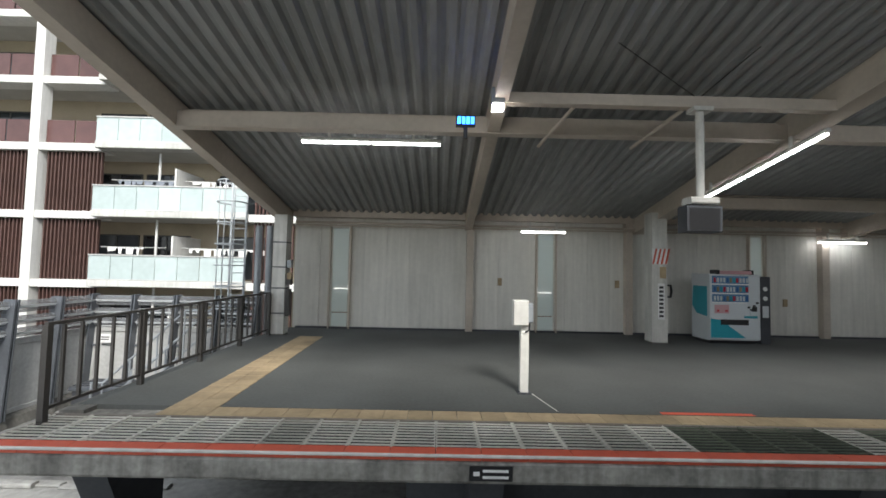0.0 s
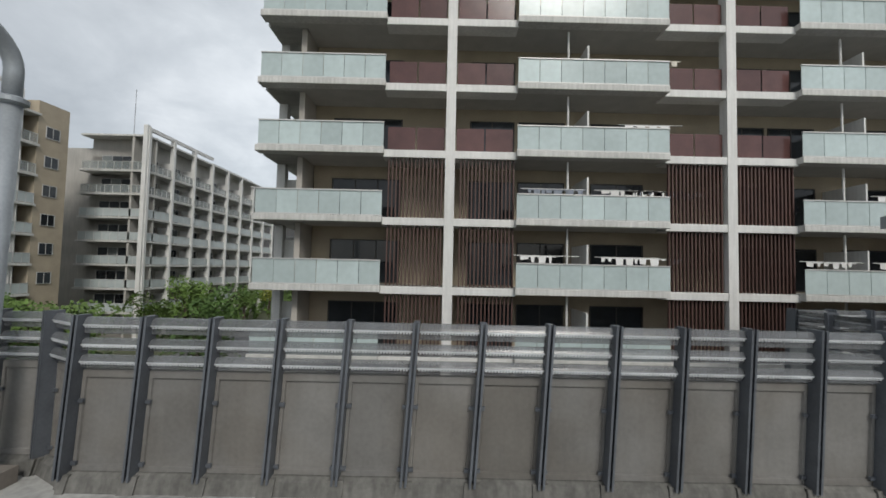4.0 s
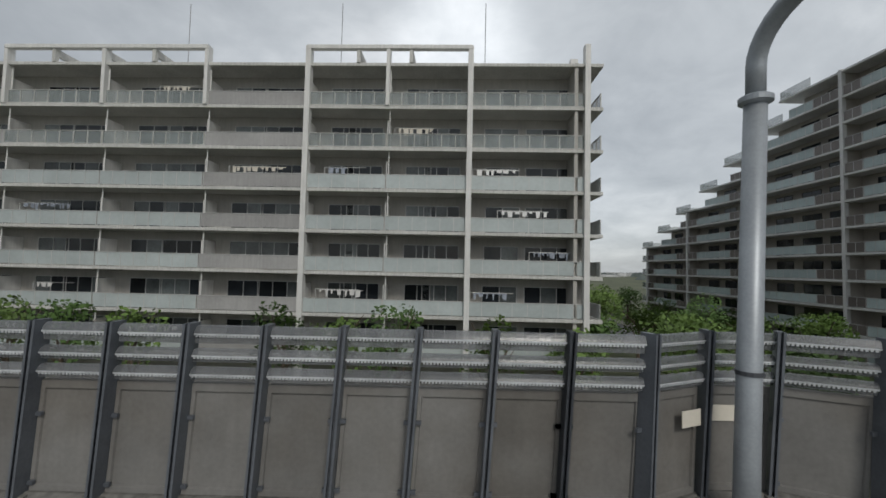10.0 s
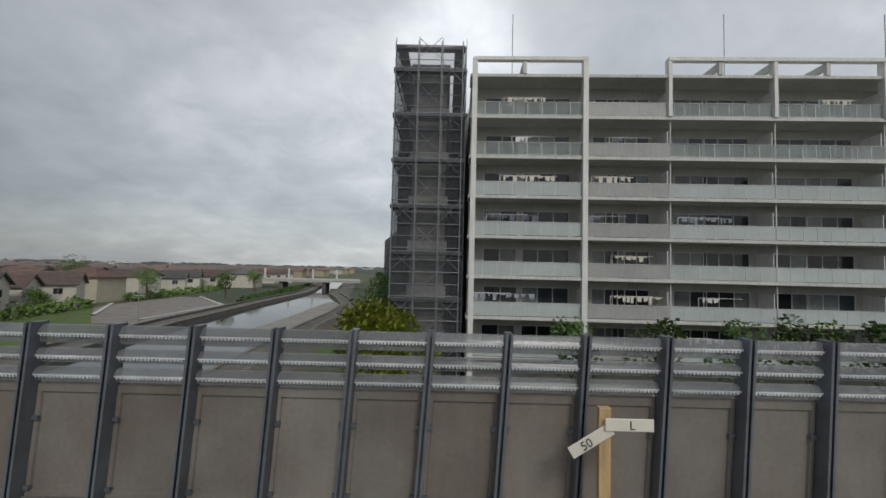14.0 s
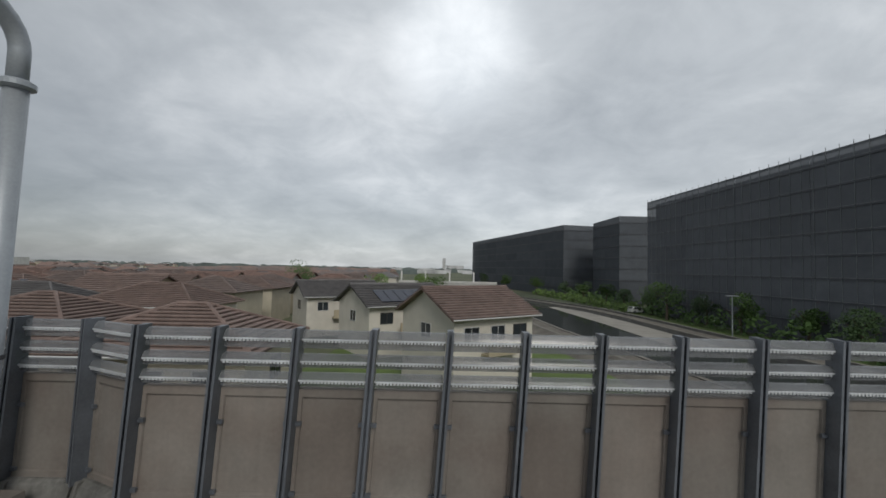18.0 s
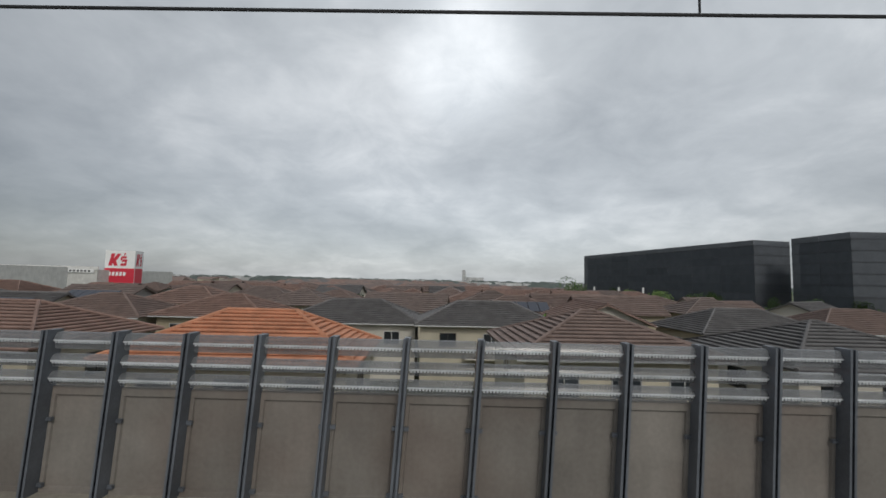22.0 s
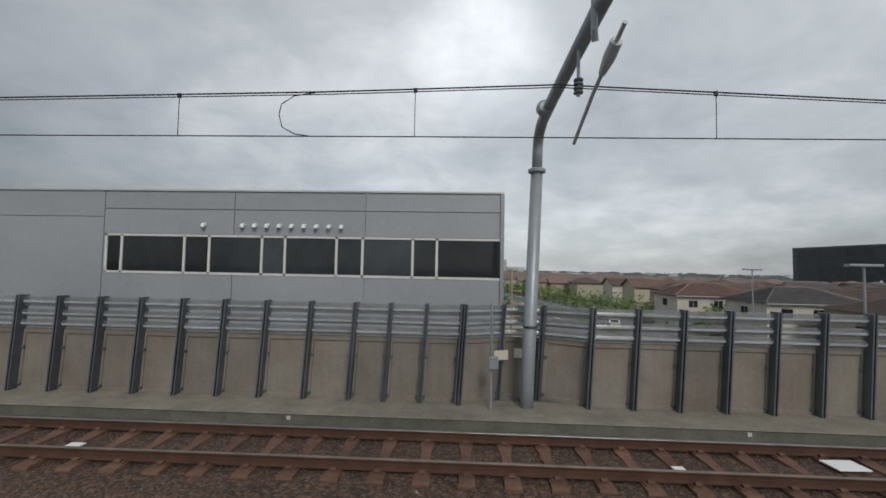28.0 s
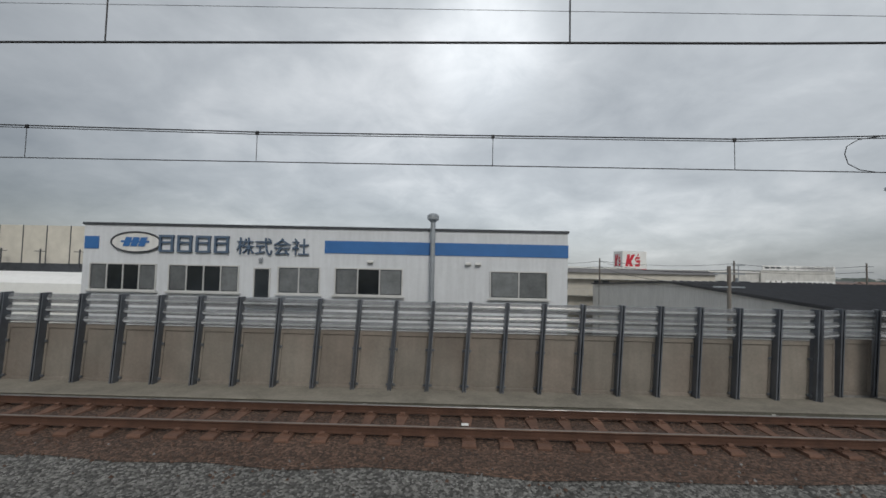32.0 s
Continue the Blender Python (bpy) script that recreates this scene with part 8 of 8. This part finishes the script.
for xa, xb, n_ in ((0.35, 3.15, 4), (3.65, 6.6, 4), (8.2, 9.95, 2), (10.55, 13.35, 3), (16.9, 19.25, 2)):
    wd = window(of, Matrix.Translation((xa, 0, 0)), 0, 1.8 + Z, xb - xa, 1.12, n_)
    for k in (0, n_ - 1):
        pw_ = (xb - xa - 0.1) / n_
        part("blind", Geo().box(0.09 + k * pw_, 0.01 + (k + 1) * pw_, -0.032, -0.022, 0.08, 1.04), M_blindd, wd, "grey half-drawn blind behind the pane")
    part("sill", Geo().box(-0.08, xb - xa + 0.08, -0.12, 0, -0.07, 0), M_frame, wd)
wd = window(of, Matrix.Translation((7.2, 0, 0)), 0, 1.3 + Z, 0.7, 1.55, 1)
part("canopy", Geo().box(7.0, 10.2, -0.6, 0, 1.55 + Z, 1.64 + Z), M_greyp, of)
ms2 = pose(W, 0, 0, 0, 0, 90)
for ya, yb in ((0.75, 2.95), (4.1, 6.0)):
    window(of, ms2, ya, 1.75 + Z, yb - ya, 1.0, 2)
for ya in (10.0, 12.6):
    window(of, ms2, ya, 1.9 + Z, 0.7, 0.95, 1)
part("flue", Geo().tube([(14.55, -0.25, 0), (14.55, -0.25, 4.9 + Z)], 0.1, 10), M_galv, of)
part("flue_cap", Geo().tube([(14.55, -0.25, 4.85 + Z), (14.55, -0.25, 4.95 + Z), (14.55, -0.25, 5.1 + Z), (14.55, -0.25, 5.18 + Z)], [0.12, 0.24, 0.24, 0.15], 12), M_galv, of)
for x in (11.9, 15.9, 16.3):
    part("vent_hood", Geo().cbox(x, x + 0.22, -0.16, 0, 3.12 + Z, 3.24 + Z, 0.03), M_white, of)
part("lamp", Geo().tube([(7.5, -0.02, 3.2 + Z), (7.5, -0.14, 3.16 + Z)], 0.08, 8), M_greyp, of)

# ---- blocks and poles behind the works ----
la = thing("low_apartments", "long three-storey grey-beige flats with open walkways", "apartment building", at=(-443, 60, GROUND), turn=-6)
part("core", Geo().box(0, 38, 1.3, 9, 0, 2.9 + Z), M_walls[1], la)
for k in range(3):
    z = 0.4 + k * 2.8
    part("slab", Geo().box(0, 38, 0.3, 1.4, z + 2.38, z + 2.5), M_slab, la)
    for j in range(6):
        if k < 2:
            part("balcony_panel", panel_strip(6.2, 3, M_walls[1]), None, la, at=(0.1 + j * 6.33, 0, z + 2.5))
        window(la, Matrix.Translation((1.2 + j * 6.33, 1.3, 0)), 0, z + 0.4, 2.4, 1.8, 2)
part("roof", Geo().prism([(0.9, 2.9 + Z), (9.5, 2.9 + Z), (5.2, 3.6 + Z)], -0.5, 38.5), M_roofs[2], la)
wb = thing("white_hall", "large cream-white factory hall with panel joints", "hall", at=(-520, 44, GROUND), turn=3)
part("hall", Geo().box(0, 30, 0, 30, 0, 7.9 + Z), M_walls[1], wb)
for k in range(9):
    part("joint", Geo().box(1 + k * 3.4, 1.14 + k * 3.4, -0.03, 0, 0, 7.9 + Z), M_steel_d, wb)
part("tent_roof", Geo().prism([(-9, 0), (-9, 0.3 + Z), (-7.6, 1.2 + Z), (-6, 1.6 + Z), (-4, 1.3 + Z), (-2, 0.5 + Z), (-2, 0)], 16, 34), M_signwhite, wb)
part("dark_band", Geo().box(0, 30, -0.6, -0.04, 0, 2.6 + Z), M_steel_d, wb, "dark strip of sheds along the hall")
for k in range(5):
    part("vent_stack", Geo().tube([(2 + k * 5.5, -1.2, 2.0 + Z), (2 + k * 5.5, -1.2, 4.6 + Z)], 0.09, 6).box(1.2 + k * 5.5, 2.8 + k * 5.5, -1.25, -1.15, 4.2 + Z, 4.3 + Z), M_steel_d, wb)
ob_ = thing("office_block", "low grey industrial office block with a row of small windows", "building", at=(-503, 95, GROUND), turn=-4)
part("block", Geo().box(0, 24, 0, 14, 0, 4.2 + Z), M_walls[3], ob_)
part("upper", Geo().box(2, 12, 3, 12, 4.2 + Z, 6.6 + Z), M_walls[1], ob_)
part("roof_plant", Geo().box(13, 18, 3, 9, 4.2 + Z, 6.9 + Z), M_steel_d, ob_)
for k in range(6):
    window(ob_, Matrix.Translation((13 + k * 1.6, 0, 0)), 0, 2.6 + Z, 1.2, 1.0, 1, True)
tops = []
for k, (x, y, h) in enumerate(((-463.5, 82, 12.5), (-466.0, 96, 12.5), (-471.5, 118, 12.5), (-476.5, 140, 12.5), (-460.0, 68, 12), (-427.0, 17, 10.0), (-440, 70, 12), (-431, 74, 12), (-424, 52, 11.5), (-405.5, 52, 11.5), (-388, 52, 11.5), (-446, 120, 12), (-452, 160, 12), (-448, 85, 12), (-364, 60, 11), (-371, 60, 11))):
    up_ = thing("utility_pole", "grey concrete utility pole with crossarms", "utility pole", "utility poles", at=(x, y, GROUND))
    part("pole", Geo().tube([(0, 0, 0), (0, 0, h)], [0.17, 0.1], 10), M_conc, up_)
    for z in (h - 0.5, h - 1.3):
        part("crossarm", Geo().box(-0.9, 0.9, -0.05, 0.05, z, z + 0.08), M_galv, up_)
    if k % 3 == 0:
        part("transformer", Geo().tube([(0.35, 0, h - 3.2), (0.35, 0, h - 2.4)], 0.22, 10), M_galv, up_)
    tops.append((x, y, GROUND + h - 0.4))
lines = thing("power_lines", "thin black overhead power lines between poles", "power line")
for a_, b_ in ((0, 1), (1, 2), (2, 3), (4, 0), (6, 7), (7, 8), (8, 9), (9, 10), (5, 8), (11, 13), (13, 6)):
    for dz in (0, -0.8):
        pa, pb = Vector(tops[a_]), Vector(tops[b_])
        part("cable", Geo().tube([pa.lerp(pb, u) + Vector((0, 0, dz - 1.2 * 4 * u * (1 - u) * 0.4)) for u in np.linspace(0, 1, 9)], 0.03, 4), M_wire, lines)

# ---- parked cars ----
def car(x, y, turn, paint, label):
    th = thing("car", label, "car", "parked cars", at=(x, y, GROUND + 0.05), turn=turn)
    side = [(-2.0, 0.28), (2.0, 0.28), (2.05, 0.62), (1.85, 0.85), (0.95, 0.95), (0.45, 1.42), (-1.35, 1.46), (-1.95, 1.0), (-2.05, 0.6)]
    g = Geo()
    n_ = len(side)
    g.v += [(a_, -0.82, b_) for a_, b_ in side] + [(a_, 0.82, b_) for a_, b_ in side]
    g.f += [(k, (k + 1) % n_, n_ + (k + 1) % n_, n_ + k) for k in range(n_)] + [tuple(reversed(range(n_))), tuple(range(n_, 2 * n_))]
    part("body", g, paint, th)
    for s_ in (-1, 1):
        part("side_window", Geo().poly((-1.5, s_ * 0.825, 0.98), (0.78, s_ * 0.825, 0.98), (0.38, s_ * 0.825, 1.36), (-1.25, s_ * 0.825, 1.38)), M_win, th)
        for xx in (-1.25, 1.3):
            w_ = part("wheel", Geo().tube([(xx, s_ * 0.66, 0.31), (xx, s_ * 0.84, 0.31)], 0.31, 14), M_black, th)
            part("rim", Geo().tube([(xx, s_ * 0.842, 0.31), (xx, s_ * 0.85, 0.31)], 0.19, 12), M_galv, w_)
    part("windscreen", Geo().poly((0.97, -0.7, 0.97), (0.97, 0.7, 0.97), (0.5, 0.62, 1.39), (0.5, -0.62, 1.39)), M_win, th)
    part("rear_window", Geo().poly((-1.97, 0.68, 1.03), (-1.97, -0.68, 1.03), (-1.42, -0.6, 1.42), (-1.42, 0.6, 1.42)), M_win, th)
    for yy in (-0.6, 0.6):
        part("headlight", Geo().cbox(1.98, 2.06, yy - 0.15, yy + 0.15, 0.6, 0.75, 0.01), M_frost, th)
    return th


CARS = [(-131.0, 97.0, 15, M_signwhite, "white car parked on the paved square by the canal"),
        (-262.4, 47.5, 4, M_signwhite, "white car parked between the houses"),
        (-336.0, 68.0, 82, M_signwhite, "white car on the wide road"),
        (-347.5, 128.0, 80, M_galv, "grey car on the wide road"),
        (-46.6, 165.0, 92, M_blueb, "blue car parked at the street's edge"),
        (-451.5, 52.0, 75, M_galv, "grey car in the yard behind the works")]
for x, y, turn, pt, lab in CARS:
    car(x, y, turn, pt, lab)

# ---- small things along the line ----
km = thing("distance_post", "white pointed wooden distance post with a black number", "distance post", at=(-102.32, 5.25, -0.62))
part("stake", Geo().box(-0.085, 0.085, -0.06, 0.06, 0, 1.85), M_stake, km)
part("tip", Geo().poly((-0.085, -0.06, 1.85), (0.085, -0.06, 1.85), (0, 0, 2.0)).poly((0.085, -0.06, 1.85), (0.085, 0.06, 1.85), (0, 0, 2.0)).poly((0.085, 0.06, 1.85), (-0.085, 0.06, 1.85), (0, 0, 2.0)).poly((-0.085, 0.06, 1.85), (-0.085, -0.06, 1.85), (0, 0, 2.0)), M_signwhite, km)
part("white_face", Geo().box(-0.086, 0.086, -0.064, -0.06, 1.35, 1.85), M_signwhite, km)
part("number_bar", Geo().poly((-0.055, -0.067, 1.72), (0.055, -0.067, 1.72), (0.055, -0.067, 1.69), (0.0, -0.067, 1.47), (-0.03, -0.067, 1.47), (0.02, -0.067, 1.69), (-0.055, -0.067, 1.69)), M_black, km)
part("strap", Geo().box(-0.45, 0.1, -0.07, 0.3, 1.33, 1.37), M_rust, km)

cr = thing("gradient_post", "pale weathered wooden gradient post with two arms", "gradient post", at=(-116.78, 5.2, -0.62))
part("stake", Geo().cbox(-0.07, 0.07, -0.05, 0.05, 0, 1.9, 0.01), M_stake, cr)
m_ = Matrix.Translation((0, 0, 1.62)) @ Euler((0, radians(-32), 0)).to_matrix().to_4x4()
arm_ = part("arm", Geo().cbox(-0.5, 0.08, -0.085, -0.055, -0.075, 0.075, 0.008), M_paper, cr)
arm_.matrix_basis = m_
lettering(arm_, "50", 0.15, M_black, pose(-0.28, -0.088, -0.05, 90, 0, 0))
arm_ = part("arm", Geo().cbox(-0.02, 0.56, -0.12, -0.09, -0.075, 0.075, 0.008), M_paper, cr)
arm_.matrix_basis = Matrix.Translation((0, 0, 1.72))
lettering(arm_, "L", 0.15, M_black, pose(0.3, -0.123, -0.05, 90, 0, 0))
for x, y, z, lab in ((-396.2, 3.62, -0.6, "small white capped marker bottle beside the walkway"),):
    bt = thing("marker_bottle", lab, "bottle", at=(x, y, z))
    part("body", Geo().tube([(0, 0, 0), (0, 0, 0.3), (0, 0, 0.4), (0, 0, 0.46)], [0.085, 0.085, 0.05, 0.04], 12), M_paper, bt, smooth=True)
    part("cap", Geo().tube([(0, 0, 0.46), (0, 0, 0.51)], 0.045, 10), M_paper, bt)
for x, y in ((-420.5, 2.62), (-425.8, -2.5)):
    mk = thing("marker_stake", "short white marker stake on the walkway edge", "stake", at=(x, y, -0.5))
    part("stake", Geo().box(-0.035, 0.035, -0.02, 0.02, 0, 0.62), M_signwhite, mk)
for x, y, w in ((-354.95, 2.55, 0.26), (-357.73, 2.18, 0.09), (-367.5, 2.04, 0.12), (-406.0, 0.9, 0.08), (-396.84, 1.24, 0.07), (-424.5, 0.07, 0.08), (-442.5, -0.67, 0.07), (-378.0, 1.95, 0.08), (-386.5, 1.7, 0.08), (-346.0, 2.4, 0.1), (-415.0, 0.65, 0.07), (-433.5, -0.3, 0.07)):
    ob = solid("sleeper_tag", Geo().cbox(-w, w, -w * 0.7, w * 0.7, 0, 0.02, 0.005), M_signwhite, "small white plate on a sleeper", "plate", group="white plates between the rails")
    ob.matrix_basis = pose(x, y, -0.163 + TUP, 0, 0, heading(TRK, x) + 3)
# trackside box with a standpipe by a mast
bxm = thing("trackside_box", "small grey electric box on a thin standpipe", "electric box", at=(-360.45, 5.4, -0.36))
part("pipe", Geo().tube([(0, 0, 0), (0, 0, 2.5)], 0.03, 8), M_galv, bxm)
part("box", Geo().cbox(-0.05, 0.16, -0.12, 0.02, 0.95, 1.25, 0.02), M_galv, bxm)
